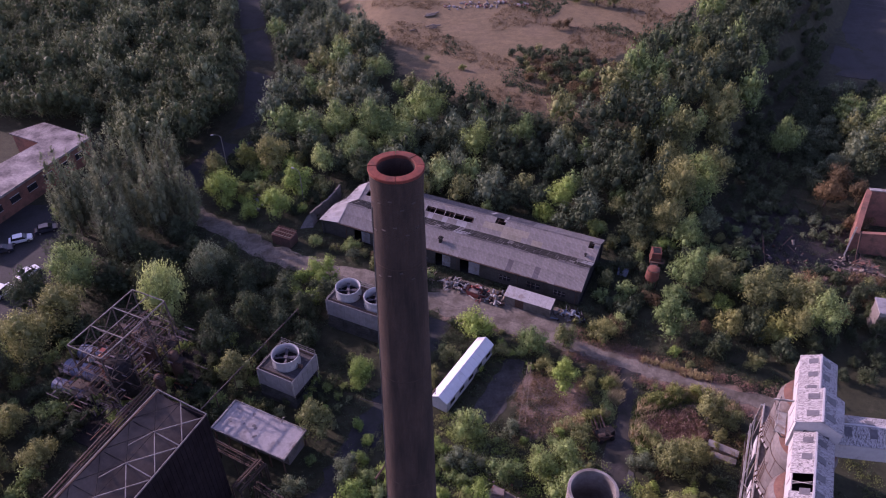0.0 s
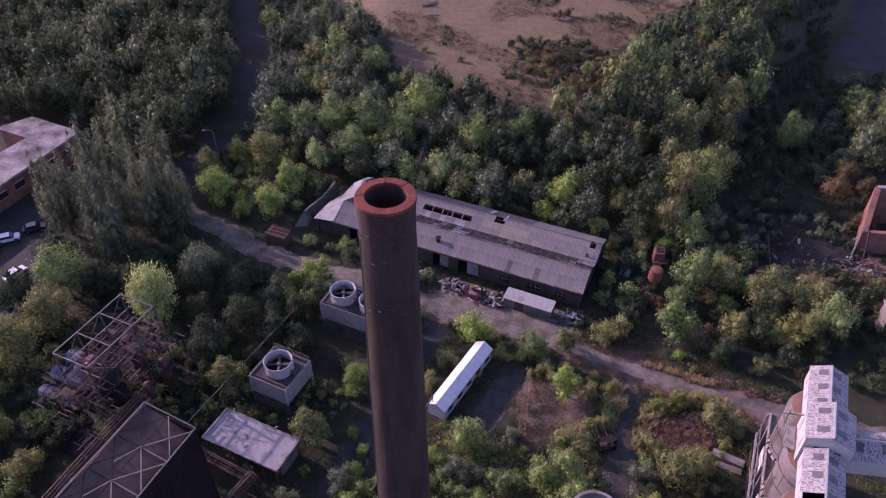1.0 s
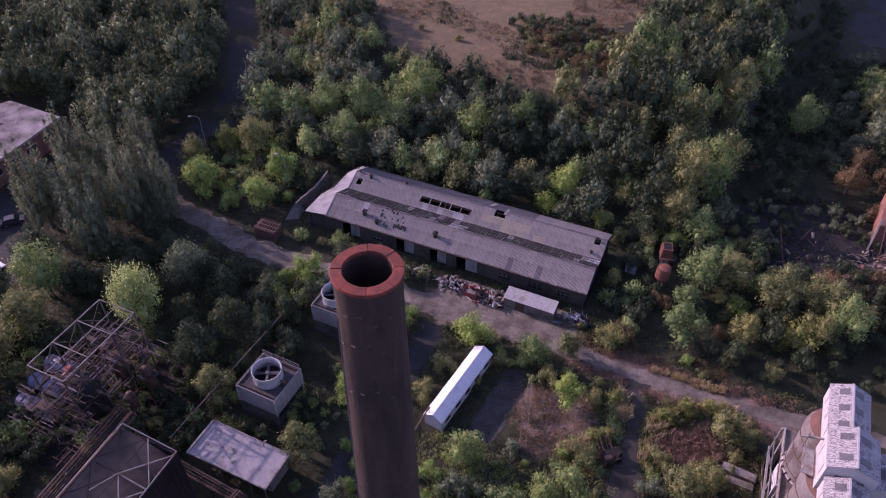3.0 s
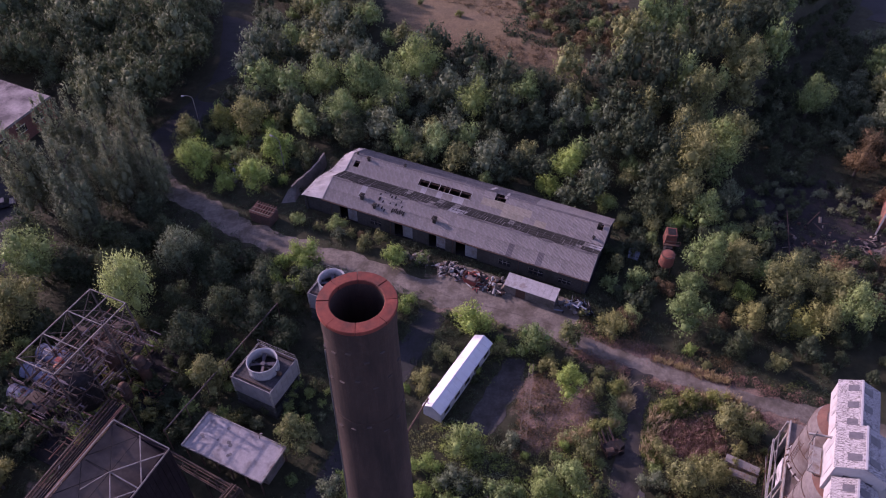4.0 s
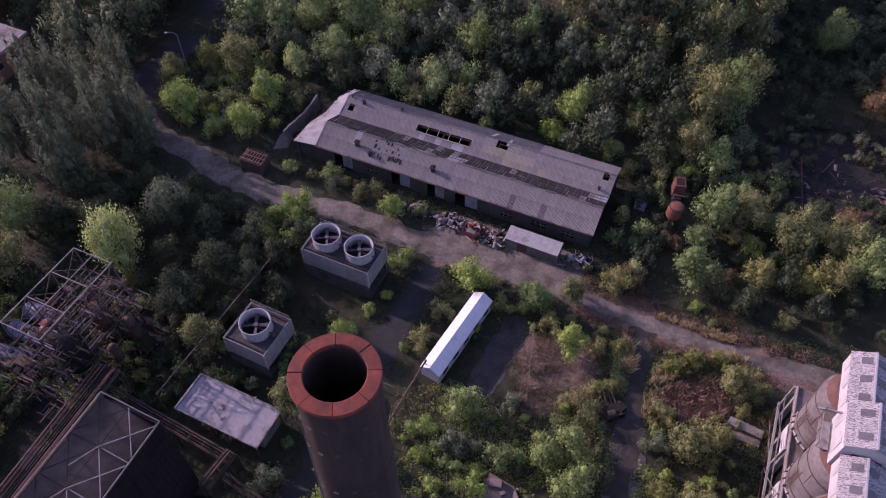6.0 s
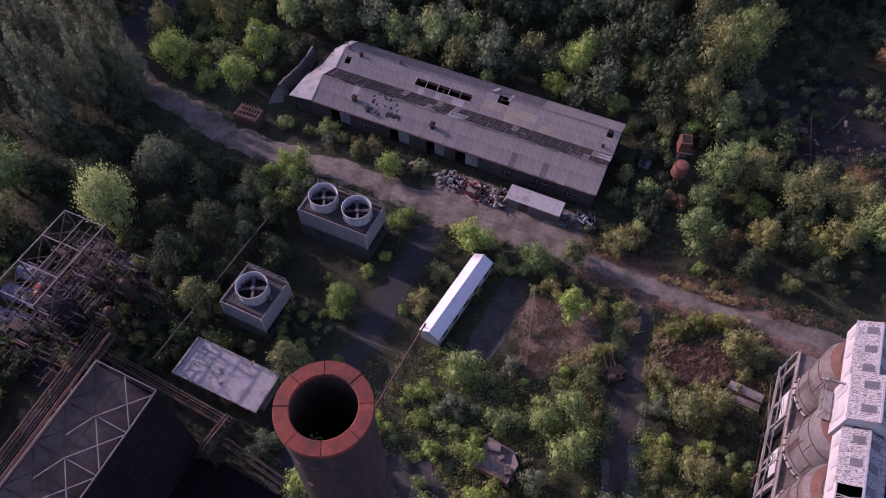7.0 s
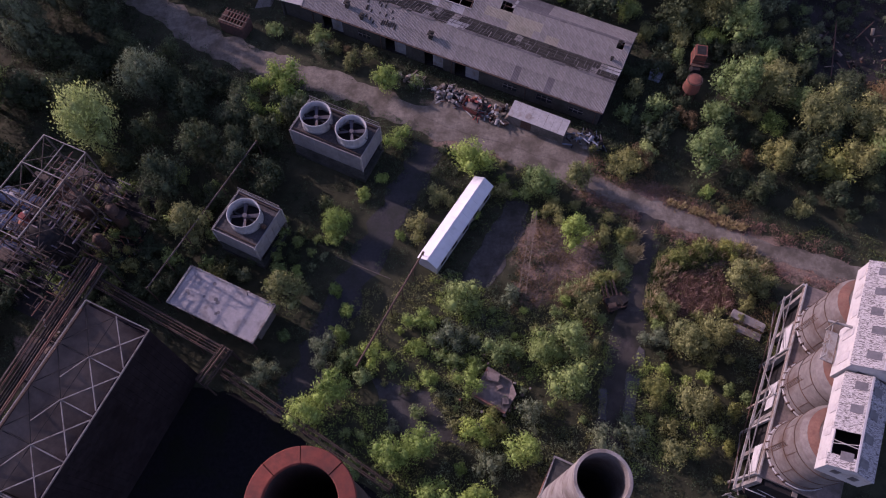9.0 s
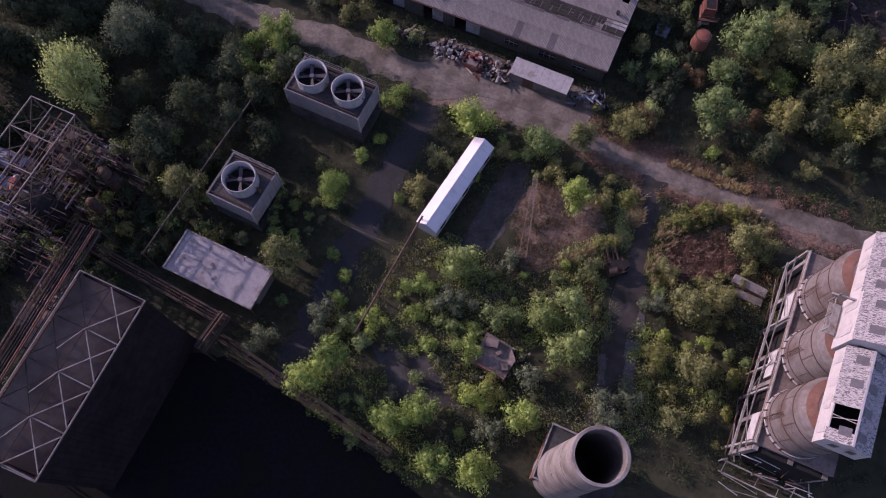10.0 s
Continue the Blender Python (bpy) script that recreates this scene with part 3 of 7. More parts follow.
def warehouse():
    rng = random.Random(4)
    t = thing("long_shed", 24.4, 95.2, 0, -24.2, "long derelict shed with a holed corrugated grey roof", "warehouse")
    L = 49.4
    # front wall of brick piers, openings between them
    doors = [(-44.5, 3.6, 3.0), (-39, 2.2, 2.2), (-33.5, 3.6, 3.0), (-27.0, 3.2, 3.0), (-21.5, 4.0, 3.2), (-14.5, 2.2, 2.2), (-9.0, 2.6, 2.4), (-4.0, 2.2, 2.2)]
    edges = [-53.0]
    for x, w, h in doors:
        edges += [x - w / 2, x + w / 2]
    edges.append(-0.4)
    for a, b in zip(edges[::2], edges[1::2]):
        part("wall_pier", MB().box(((a + b) / 2, 0.55, 1.9), (b - a, 0.3, 3.8)), SHEDWALL, t, "rendered wall pier, its dark tone holding the front's shade")
    for x, w, h in doors:
        part("lintel", MB().box((x, 0.55, (h + 3.8) / 2), (w, 0.3, 3.8 - h)), SHEDWALL, t)
        if w < 3:
            part("sill_wall", MB().box((x, 0.55, 0.5), (w, 0.3, 1.0)), SHEDWALL, t)
    for x, w, h in doors:
        if w < 3:
            f = part("window", MB().box((x, 0.62, (1.0 + h) / 2), (w, 0.05, h - 1.0)), CARGLASS, t, "dirty dark window")
            bars = MB()
            for k in range(4):
                bars.box((x - w / 2 + w * k / 3, 0.58, (1.0 + h) / 2), (0.06, 0.06, h - 1.0))
            bars.box((x, 0.58, (1.0 + h) / 2), (w, 0.06, 0.06))
            part("window_frame", bars, PALE, f)
        elif rng.random() < 0.6:
            part("door", MB().box((x + w * 0.2, 0.75, h / 2), (w * 0.55, 0.08, h - 0.1)), GREYDOOR, t, "faded sliding door, half open")
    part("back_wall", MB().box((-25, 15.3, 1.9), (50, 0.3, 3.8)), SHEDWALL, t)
    for x in (-0.5, -49.6):
        prof_ = [(.6, 0), (15.2, 0), (15.2, 3.9), (12.1, 5.5), (8.05, 4.05), (4.15, 5.7), (.6, 3.8)]
        n_ = len(prof_)
        part("gable_wall", MB().add([(x - .15, y, z) for y, z in prof_] + [(x + .15, y, z) for y, z in prof_],
                                    [tuple(range(n_ - 1, -1, -1)), tuple(range(n_, 2 * n_))] + [(i, (i + 1) % n_, n_ + (i + 1) % n_, n_ + i) for i in range(n_)]), SHEDWALL, t)
    # Near-black floor paints the dark interior below the missing sheets.
    part("floor_slab", MB().box((-26, 7.9, 0.06), (52, 15, 0.12)), DARK, t, "floor slab, near-black for the unlit inside")
    # roof frame below the sheets: two ridges and a valley between them
    PROF = [(-.15, 4.05), (4.15, 5.95), (8.05, 4.3), (12.1, 5.75), (16.0, 4.0)]
    for k in range(11):
        x = -0.6 - k * 4.88
        tr = MB()
        for (y0, z0), (y1, z1) in zip(PROF, PROF[1:]):
            tr.bar((x, max(y0, .5), z0 - .3), (x, min(y1, 15.5), z1 - .3), 0.14)
        tr.bar((x, 0.5, 3.75), (x, 15.4, 3.75), 0.14).bar((x, 4.15, 3.75), (x, 4.15, 5.6), .1).bar((x, 12.1, 3.75), (x, 12.1, 5.4), .1)
        part("truss", tr, RUST, t, "rusty steel truss")
        part("valley_post", MB().bar((x, 8.05, 0.12), (x, 8.05, 3.7), .16), RUST, t)
    for (y0, z0), (y1, z1) in zip(PROF, PROF[1:]):
        for e in (.12, .37, .62, .88):
            y, z = y0 + (y1 - y0) * e, z0 + (z1 - z0) * e - .15
            part("purlin", MB().bar((-49.4, y, z), (0, y, z), 0.09, 0.14), RUST, t)
    # sheets: slopes of two or three overlapping rows
    w = 1.03
    n = round(L / w)
    meshes = {}
    for si, ((y0, z0), (y1, z1)) in enumerate(zip(PROF, PROF[1:])):
        ang, ln = math.atan2(z1 - z0, y1 - y0), math.hypot(y1 - y0, z1 - z0)
        nrow = (2, 2, 3, 2)[si]
        for ri in range(nrow):
            for i in range(n):
                x = -L + i * w
                if si == 2 and ri == 1 and 14 <= i <= 23:
                    continue
                if si == 2 and ri == 1 and i == 1:
                    continue
                if si == 2 and ri == 2 and i in (28, 29):
                    continue
                if si == 2 and ri == 2 and i == n - 2:
                    continue
                mat = SHEET
                if si == 1:
                    mat = SHEET_MOSS
                    if i in (22, 23, 24) and ri == 0 or i >= n - 2 and ri == 1:
                        mat = SHEET_PALE
                    elif rng.random() < .05:
                        mat = SHEET
                elif si == 2 and (ri == 1 and 25 < i < 35 or ri == 0 and 29 < i < 40 and rng.random() < .75):
                    mat = SHEET_WARM
                elif si == 2 and ri == 0 and 13 <= i <= 22:
                    mat = SHEET_PALE if rng.random() < .5 else SHEET
                elif si == 3:
                    mat = SHEET_OLD if i < 35 else SHEET
                elif rng.random() < .03:
                    mat = SHEET_PALE if rng.random() < .3 else SHEET_OLD
                key = (si, ri, mat.name)
                if key not in meshes:
                    meshes[key] = corrugated("roof_sheet", w + .04, ln / nrow + .12, 5)
                o = part("roof_sheet", meshes[key], mat, t)
                off = ln * ri / nrow - .06
                dz = rng.uniform(0, .03) + .022 * ((ri if si % 2 == 0 else nrow - ri) % 3)
                if si == 0 and rng.random() < .1:
                    off -= rng.uniform(0, .14)
                o.matrix_local = Matrix.Translation((x, y0 + off * math.cos(ang), z0 + off * math.sin(ang) + dz)) @ Matrix.Rotation(ang + rng.uniform(-.006, .006), 4, "X") @ Matrix.Rotation(rng.uniform(-.006, .006), 4, "Z")
    # battens and glazing bars left on the mossy slope
    (y0, z0), (y1, z1) = PROF[1], PROF[2]
    for e in (.25, .5, .75):
        part("batten", MB().bar((-L, y0 + (y1 - y0) * e, z0 + (z1 - z0) * e + .09), (0, y0 + (y1 - y0) * e, z0 + (z1 - z0) * e + .09), .07, .05), SHEDWALL, t)
    for i in range(96):
        x, e0, e1 = -L + .4 + i * .51, (.12, .2, .3)[i % 3], (.55, .9, .8)[(i * 7) % 3]
        if rng.random() < .6:
            part("glazing_bar", MB().bar((x, y0 + (y1 - y0) * e0, z0 + (z1 - z0) * e0 + .1), (x + rng.uniform(-.08, .08), y0 + (y1 - y0) * e1, z0 + (z1 - z0) * e1 + .1), .09, .05), SHEET if rng.random() < .12 else SHEET_OLD, t)
    for i in range(30):
        x, e = rng.uniform(-L + 1, -1), rng.choice((.08, .1, .5, .92))
        o = part("slipped_sheet", MB().plate([(0, 0, 0), (rng.uniform(.6, 1.8), 0, 0), (rng.uniform(.6, 1.8), .3, 0), (.1, .28, 0)], .02), DARK if rng.random() < .6 else SHEET_OLD, t, "slipped dark roof sheet")
        o.matrix_local = Matrix.Translation((x, y0 + (y1 - y0) * e, z0 + (z1 - z0) * e + .12)) @ Matrix.Rotation(math.atan2(z1 - z0, y1 - y0), 4, "X")
    for (ry, rz_), mat in ((PROF[1], SHEET_OLD), (PROF[3], SHEET_OLD)):
        for k in range(26):
            x0, x1 = -L + k * 1.9, -L + k * 1.9 + 1.88
            if rng.random() < .12 or ry > 9 and k in (14, 15):
                continue
            dz = rng.uniform(.08, .12)
            part("ridge_cap", MB().add([(x0, ry - .26, rz_ + dz - .1), (x0, ry, rz_ + dz), (x0, ry + .26, rz_ + dz - .1), (x1, ry - .26, rz_ + dz - .1), (x1, ry, rz_ + dz), (x1, ry + .26, rz_ + dz - .1), (x0, ry, rz_ - .05), (x1, ry, rz_ - .05)],
                                       [(0, 1, 4, 3), (1, 2, 5, 4), (0, 3, 7, 6), (2, 6, 7, 5), (0, 6, 2, 1), (3, 4, 5, 7)]), mat, t)
    part("valley_gutter", MB().box((-L / 2, 8.05, 4.34), (L, .3, .05)), SHEDWALL, t, "dark choked valley gutter")
    # bare rafters across the slot, and a pale board along its foot
    for i in range(14, 25, 2):
        x = -L + i * w
        part("bare_rafter", MB().bar((x, 9.3, 4.78), (x, 11.0, 5.38), .1, .12), PALE, t)
    part("slot_board", MB().bar((-L + 14 * w, 9.36, 4.9), (-L + 24 * w, 9.36, 4.9), .16, .06), SHEET_PALE, t)
    part("loose_sheet", MB().plate([(-22.0, 12.5, 6.0), (-21.5, 12.4, 6.05), (-20.9, 13.6, 5.7), (-21.4, 13.7, 5.7)], .04), SHEET_PALE, t, "pale loose sheet")
    part("loose_sheet", MB().plate([(-18.9, 11.4, 5.75), (-18.5, 11.4, 5.75), (-18.2, 12.9, 5.9), (-18.6, 12.9, 5.9)], .04), SHEET_PALE, t, "pale loose sheet")
    # lower pale wedge of roof at the west end, bent over both ridges
    outer = [(-53.8, -.2, 3.5), (-52.9, 4.0, 4.6), (-52.2, 8.0, 3.9), (-51.5, 12.2, 4.7), (-50.6, 16.1, 3.8)]
    for k in range(4):
        a_, b_ = PROF[k], PROF[k + 1]
        for q in range(3):
            lo, hi = q / 3, (q + .985) / 3
            pl = [tuple(u + (v - u) * lo for u, v in zip(outer[k], outer[k + 1])), tuple(u + (v - u) * lo for u, v in zip((-49.3, a_[0], a_[1] + .02), (-49.3, b_[0], b_[1] + .02))),
                  tuple(u + (v - u) * hi for u, v in zip((-49.3, a_[0], a_[1] + .02), (-49.3, b_[0], b_[1] + .02))), tuple(u + (v - u) * hi for u, v in zip(outer[k], outer[k + 1]))]
            part("end_sheet", MB().plate(pl, .06), SHEET_PALE, t, "paler sheeting of the end bay")
    for k in range(4):
        part("verge_strip", MB().bar((-49.35, PROF[k][0], PROF[k][1] + .1), (-49.35, PROF[k + 1][0], PROF[k + 1][1] + .1), .14, .06), SHEET_PALE if k != 1 else SHEET_MOSS, t)
        part("end_wall", MB().prism([(outer[k][0] + .35, max(outer[k][1], .1)), (outer[k + 1][0] + .35, min(outer[k + 1][1], 15.6)), (outer[k + 1][0] + .65, min(outer[k + 1][1], 15.6)), (outer[k][0] + .65, max(outer[k][1], .1))], 0, [outer[k][2] - .1, outer[k + 1][2] - .1, outer[k + 1][2] - .05, outer[k][2] - .05]), SHEDWALL, t)
    # moss and dead creeper spilling over the end sheets
    for k in range(90):
        e = rng.random()
        i = min(3, int(e * 4))
        f = e * 4 - i
        p = Vector(outer[i]).lerp(Vector(outer[i + 1]), f) + Vector((rng.uniform(0, 1.3) * rng.random(), 0, .1 + rng.uniform(0, .2)))
        part("creeper_stem", MB().bar(p, p + Vector((rng.uniform(-.5, .7), rng.uniform(-.5, .5), .1)), .05, .03), TIMBER if rng.random() < .4 else SHEDWALL, t)
    # dark plates on the front slope stand for unlit gaps where sheeting broke away
    sl_f = math.atan2(1.9, 4.3)
    gaps = [(-36.0 + .36 * k, 1.35 + .1 * (k % 3), .15, .95 - .2 * (k % 2)) for k in range(7)]
    gaps += [(-39.3, 3.5, .14, .5), (-39.1, 2.7, .2, .9), (-38.3, 2.4, .12, .6), (-37.5, 3.9, .12, .5), (-37.1, 3.6, .13, .6), (-36.4, 3.7, .14, .7), (-35.8, 2.5, .15, .6), (-36.9, 2.5, .1, .5), (-38.0, 1.3, .12, .7), (-37.4, 1.0, .14, .6), (-35.1, 3.2, .1, .6), (-34.6, 2.4, .12, .5), (-38.8, 1.5, .12, .6), (-38.6, 4.0, .1, .4)]
    for x, y, w_, h_ in gaps:
        o = part("roof_hole", MB().plate([(-w_, -h_ / 2, 0), (w_, -h_ / 2 + .1, 0), (w_ * .8, h_ / 2, 0), (-w_, h_ / 2 - .15, 0)], 0.012), DARK, t, "dark plate standing for an unlit gap in the sheeting")
        o.matrix_local = Matrix.Translation((x, y, 4.05 + (y + .15) / 4.3 * 1.9 + 0.12)) @ Matrix.Rotation(sl_f, 4, "X")
    # stubby vents standing on the slopes
    for x, y, s in ((-28.0, 1.7, 1.1), (-42.2, 1.9, 1.1), (-39.3, 1.0, 0.9), (-45.9, 11.4, 0.8), (-38.7, 12.2, 0.6), (-1.6, 11.4, 0.8), (-1.9, 9.0, .6), (-48.5, 12.0, .5)):
        z = [z0 + (z1 - z0) * (y - y0) / (y1 - y0) for (y0, z0), (y1, z1) in zip(PROF, PROF[1:]) if y0 <= y <= y1][0]
        v = MB().box((x, y, z + 0.3 * s), (0.5 * s, 0.5 * s, 0.9 * s)).box((x, y, z + 0.85 * s), (0.8 * s, 0.8 * s, 0.12)).tube((x, y, z + 0.9 * s), (x, y, z + 1.15 * s), 0.2 * s)
        part("roof_vent", v, SHEET_MOSS, t, "stubby dark roof vent")
    gut = MB().bar((-49.4, -0.28, 3.9), (0, -0.28, 3.9), 0.14, 0.12)
    part("gutter", gut, RUST, t)
    for x in (-48, -36, -24, -12, -1):
        part("downpipe", MB().tube((x, 0.3, 0), (x, 0.3, 3.85), 0.06), RUST, t)


SHEET_OLD = worn("sooty_cement_sheet", lin(0.100, 0.090, 0.092), lin(0.160, 0.145, 0.146), lin(0.075, 0.066, 0.062), 1.4, 0.35, 0.6, rnd=0.2)
SHEET_WARM = worn("yellowed_cement_sheet", lin(0.225, 0.200, 0.152), lin(0.305, 0.272, 0.210), lin(0.22, 0.19, 0.16), 1.6, 0.22, 0.5, rnd=0.2)
GREYDOOR = worn("faded_door_paint", lin(0.16, 0.17, 0.18), lin(0.23, 0.24, 0.25), lin(0.12, 0.09, 0.07), 2.0, 0.6, 0.5)
warehouse()


def lean_shed():
    t = thing("white_store", 15.4, 95.4, 0, -25, "low white metal store with a rust-streaked roof", "shed")
    part("body", MB().box((0, 0, 1.05), (8.6, 2.2, 2.1)), GREYBRICK, t)
    for i in range(8):
        part("roof_sheet", MB().plate([(-4.4 + 1.1 * i, -1.35, 2.25), (-4.4 + 1.1 * i + 1.07, -1.35, 2.25), (-4.4 + 1.1 * i + 1.07, 1.3, 2.62), (-4.4 + 1.1 * i, 1.3, 2.62)], 0.05), WHITE_RUSTY, t)
    part("door", MB().box((-1.5, -1.13, 1.0), (1.6, 0.06, 1.9)), RUST, t)


WHITE_RUSTY = worn("rust_streaked_white", lin(0.253, 0.243, 0.237), lin(0.330, 0.319, 0.308), lin(0.154, 0.110, 0.083), 2.0, 0.6, 0.45, rough=0.6)
lean_shed()


def cabin():
    t = thing("portable_cabin", 3.2, 78.4, 0, 58.0, "long white portable cabin with a low pitched roof", "cabin")
    Lh, Wh = 7.4, 1.55
    body = MB()
    body.box((0, 0, 1.35), (2 * Lh - 0.3, 2 * Wh - 0.2, 2.1))
    part("body", body, CABIN_WALL, t, "grey-white panelled cabin walls")
    for s in (-1, 1):
        o = part("roof_slope", MB().plate([(-Lh, 0, 3.45), (Lh, 0, 3.45), (Lh, s * Wh, 2.5), (-Lh, s * Wh, 2.5)][::s], 0.06), CABIN, t, "smooth white sheet roof")
        for k in range(13):
            x = -Lh + 0.1 + k * 1.215
            part("roof_seam", MB().bar((x, 0, 3.47), (x, s * Wh, 2.52), 0.05, 0.03), CABIN, o)
        for k in range(5):
            w = part("window", MB().box((-5.6 + 2.8 * k, s * (Wh - 0.085), 1.6), (1.3, 0.05, 0.8)), CARGLASS, t, "dark cabin window")
            fr = MB()
            for dx, dz, sx, sz in ((-.68, 0, .06, .92), (.68, 0, .06, .92), (0, .43, 1.4, .06), (0, -.43, 1.4, .06)):
                fr.box((-5.6 + 2.8 * k + dx, s * (Wh - 0.06), 1.6 + dz), (sx, 0.05, sz))
            part("window_frame", fr, PALE, w)
    for s in (-1, 1):
        part("gable_panel", MB().add([(s * (Lh - .16), -Wh + .1, 2.4), (s * (Lh - .16), Wh - .1, 2.4), (s * (Lh - .16), 0, 3.38), (s * (Lh - .1), -Wh + .1, 2.4), (s * (Lh - .1), Wh - .1, 2.4), (s * (Lh - .1), 0, 3.38)],
                                     [(0, 1, 2), (5, 4, 3), (0, 3, 4, 1), (1, 4, 5, 2), (2, 5, 3, 0)]), CABIN_WALL, t)
    for k in range(6):
        part("skid_block", MB().box((-6.5 + 2.6 * k, 0, 0.15), (0.4, 2.2, 0.3)), CONCRETE, t)


CABIN_WALL = worn("grey_white_panel", lin(0.315, 0.323, 0.338), lin(0.390, 0.398, 0.413), lin(0.225, 0.225, 0.225), 1.5, 0.6, 0.35)
cabin()


def cooling_tower(x, y, rz, lx, ly, fans, label):
    t = thing("cooling_tower", x, y, 0, rz, label, "cooling tower", "cooling towers")
    top = 6.2
    # Basin, posts and louvres are dark to paint the shade below the cladding.
    part("basin", MB().box((0, 0, 0.4), (lx + 0.3, ly + 0.3, 0.8)), FOOTSHADE, t, "concrete basin darkened for the shade under the cladding")
    for cx in [-lx / 2 + 0.2 + (lx - 0.4) * k / max(1, round(lx / 3)) for k in range(round(lx / 3) + 1)]:
        for cy in (-ly / 2 + 0.2, ly / 2 - 0.2):
            part("post", MB().box((cx, cy, 1.8), (0.25, 0.25, 2.2)), FOOTSHADE, t)
    # Black block paints the unlit space behind the air inlets.
    inner = MB().box((0, 0, 1.8), (lx - 1.2, ly - 1.2, 2.2))
    part("packing", inner, DARK, t, "packing block, near-black for the shade behind the inlets")
    for k in range(4):
        z = 1.0 + 0.5 * k
        for sy in (-1, 1):
            part("louvre", MB().bar((-lx / 2, sy * (ly / 2 - 0.1), z), (lx / 2, sy * (ly / 2 - 0.1), z), 0.5, 0.05), FOOTSHADE, t)
    # cladding panels hung round the upper body
    def clad(n, x0, y0, x1, y1):
        for k in range(n):
            ax, ay = x0 + (x1 - x0) * k / n, y0 + (y1 - y0) * k / n
            bx, by = x0 + (x1 - x0) * (k + .97) / n, y0 + (y1 - y0) * (k + .97) / n
            part("panel", MB().bar(((ax), ay, 4.5), (bx, by, 4.5), 0.08, 3.2), CTWALL, t)
    h, g = lx / 2, ly / 2
    nx_, ny_ = round(lx / 1.2), round(ly / 1.2)
    clad(nx_, -h, -g, h, -g), clad(nx_, -h, g, h, g), clad(ny_, -h, -g, -h, g), clad(ny_, h, -g, h, g)
    for a in (-1, 1):
        for b in (-1, 1):
            part("corner_strip", MB().box((a * (h + .03), b * (g + .03), 4.55), (0.22, 0.22, 3.4)), PALE, t)
    part("deck", MB().box((0, 0, top - 0.25), (lx - 0.1, ly - 0.1, 0.14)), DECKGREY, t, "dark plank deck on top")
    for k in range(int(ly / 0.5)):
        part("deck_plank", MB().box((0, -g + 0.3 + k * 0.5, top - 0.16), (lx - 0.3, 0.42, 0.04)), DECKGREY, t)
    for a0, a1 in (((-h, -g), (h, -g)), ((h, -g), (h, g)), ((h, g), (-h, g)), ((-h, g), (-h, -g))):
        part("rim_beam", MB().bar((*a0, top), (*a1, top), 0.12, 0.2), CTWALL, t)
    rail = MB()
    nr = max(3, round(lx / 1.5))
    for k in range(nr + 1):
        xx = -h + lx * k / nr
        rail.bar((xx, g, top), (xx, g, top + 1.0), 0.05)
    rail.bar((-h, g, top + 1.0), (h, g, top + 1.0), 0.05).bar((-h, g, top + 0.55), (h, g, top + 0.55), 0.04)
    rail.bar((-h, -g, top + .35), (-h, g, top + .35), 0.04)
    part("handrail", rail, STEEL, t)
    for fx, fy in fans:
        prof = [(2.18, 6.1), (2.08, 6.4), (2.02, 6.9), (2.06, 7.6), (2.16, 8.05), (2.06, 8.08), (1.97, 7.6), (1.94, 6.9), (1.98, 6.4), (2.05, 6.1)]
        c = part("fan_cowl", MB().lathe((fx, fy, 0), prof, 40, True), CTWHITE, t, "white flared fan cowl", smooth=True)
        for k in range(20):
            a = 2 * math.pi * k / 20
            part("stiffening_rib", MB().bar((fx + 2.14 * math.cos(a), fy + 2.14 * math.sin(a), 6.2), (fx + 2.17 * math.cos(a), fy + 2.17 * math.sin(a), 8.0), 0.05), CTWHITE, c)
        part("fan_well", MB().lathe((fx, fy, 0), [(0.01, 6.28), (1.96, 6.28), (1.96, 6.2), (0.01, 6.2)], 32), DARK, t)
        part("fan_hub", MB().tube((fx, fy, 6.9), (fx, fy, 7.35), 0.32, 14), BLADE, t)
        for k in range(4):
            a = 2 * math.pi * k / 4 + 0.5
            ca, sa = math.cos(a), math.sin(a)
            pts = [(fx + ca * 0.3 - sa * .17, fy + sa * 0.3 + ca * .17, 7.22), (fx + ca * 0.3 + sa * .17, fy + sa * 0.3 - ca * .17, 7.05),
                   (fx + ca * 1.85 + sa * .28, fy + sa * 1.85 - ca * .28, 7.08), (fx + ca * 1.85 - sa * .28, fy + sa * 1.85 + ca * .28, 7.2)]
            part("fan_blade", MB().plate(pts, 0.05), BLADE, t, "broad dull fan blade")
        gb = MB().bar((fx - 1.95, fy, 6.7), (fx + 1.95, fy, 6.7), 0.22).box((fx, fy, 6.65), (0.7, 0.6, 0.5))
        part("gearbox_beam", gb, DECKGREY, t)
        part("drive_shaft", MB().tube((fx, fy, 6.75), (fx + 2.6, fy, 6.75), 0.07), DECKGREY, t)
    part("motor", MB().tube((fans[0][0] + 2.35, fans[0][1], 6.6), (fans[0][0] + 2.9, fans[0][1], 6.6), 0.25, 12).box((fans[0][0] + 2.6, fans[0][1], 6.3), (0.6, 0.5, 0.2)), RUST, t)
    part("header_pipe", MB().tube((-h + .2, g - .35, top + .1), (h - .2, g - .35, top + .1), 0.13, 10).tube((-h + .2, -g + .4, top + .1), (h - .2, -g + .4, top + .1), 0.1, 10), SOOTRUST, t)


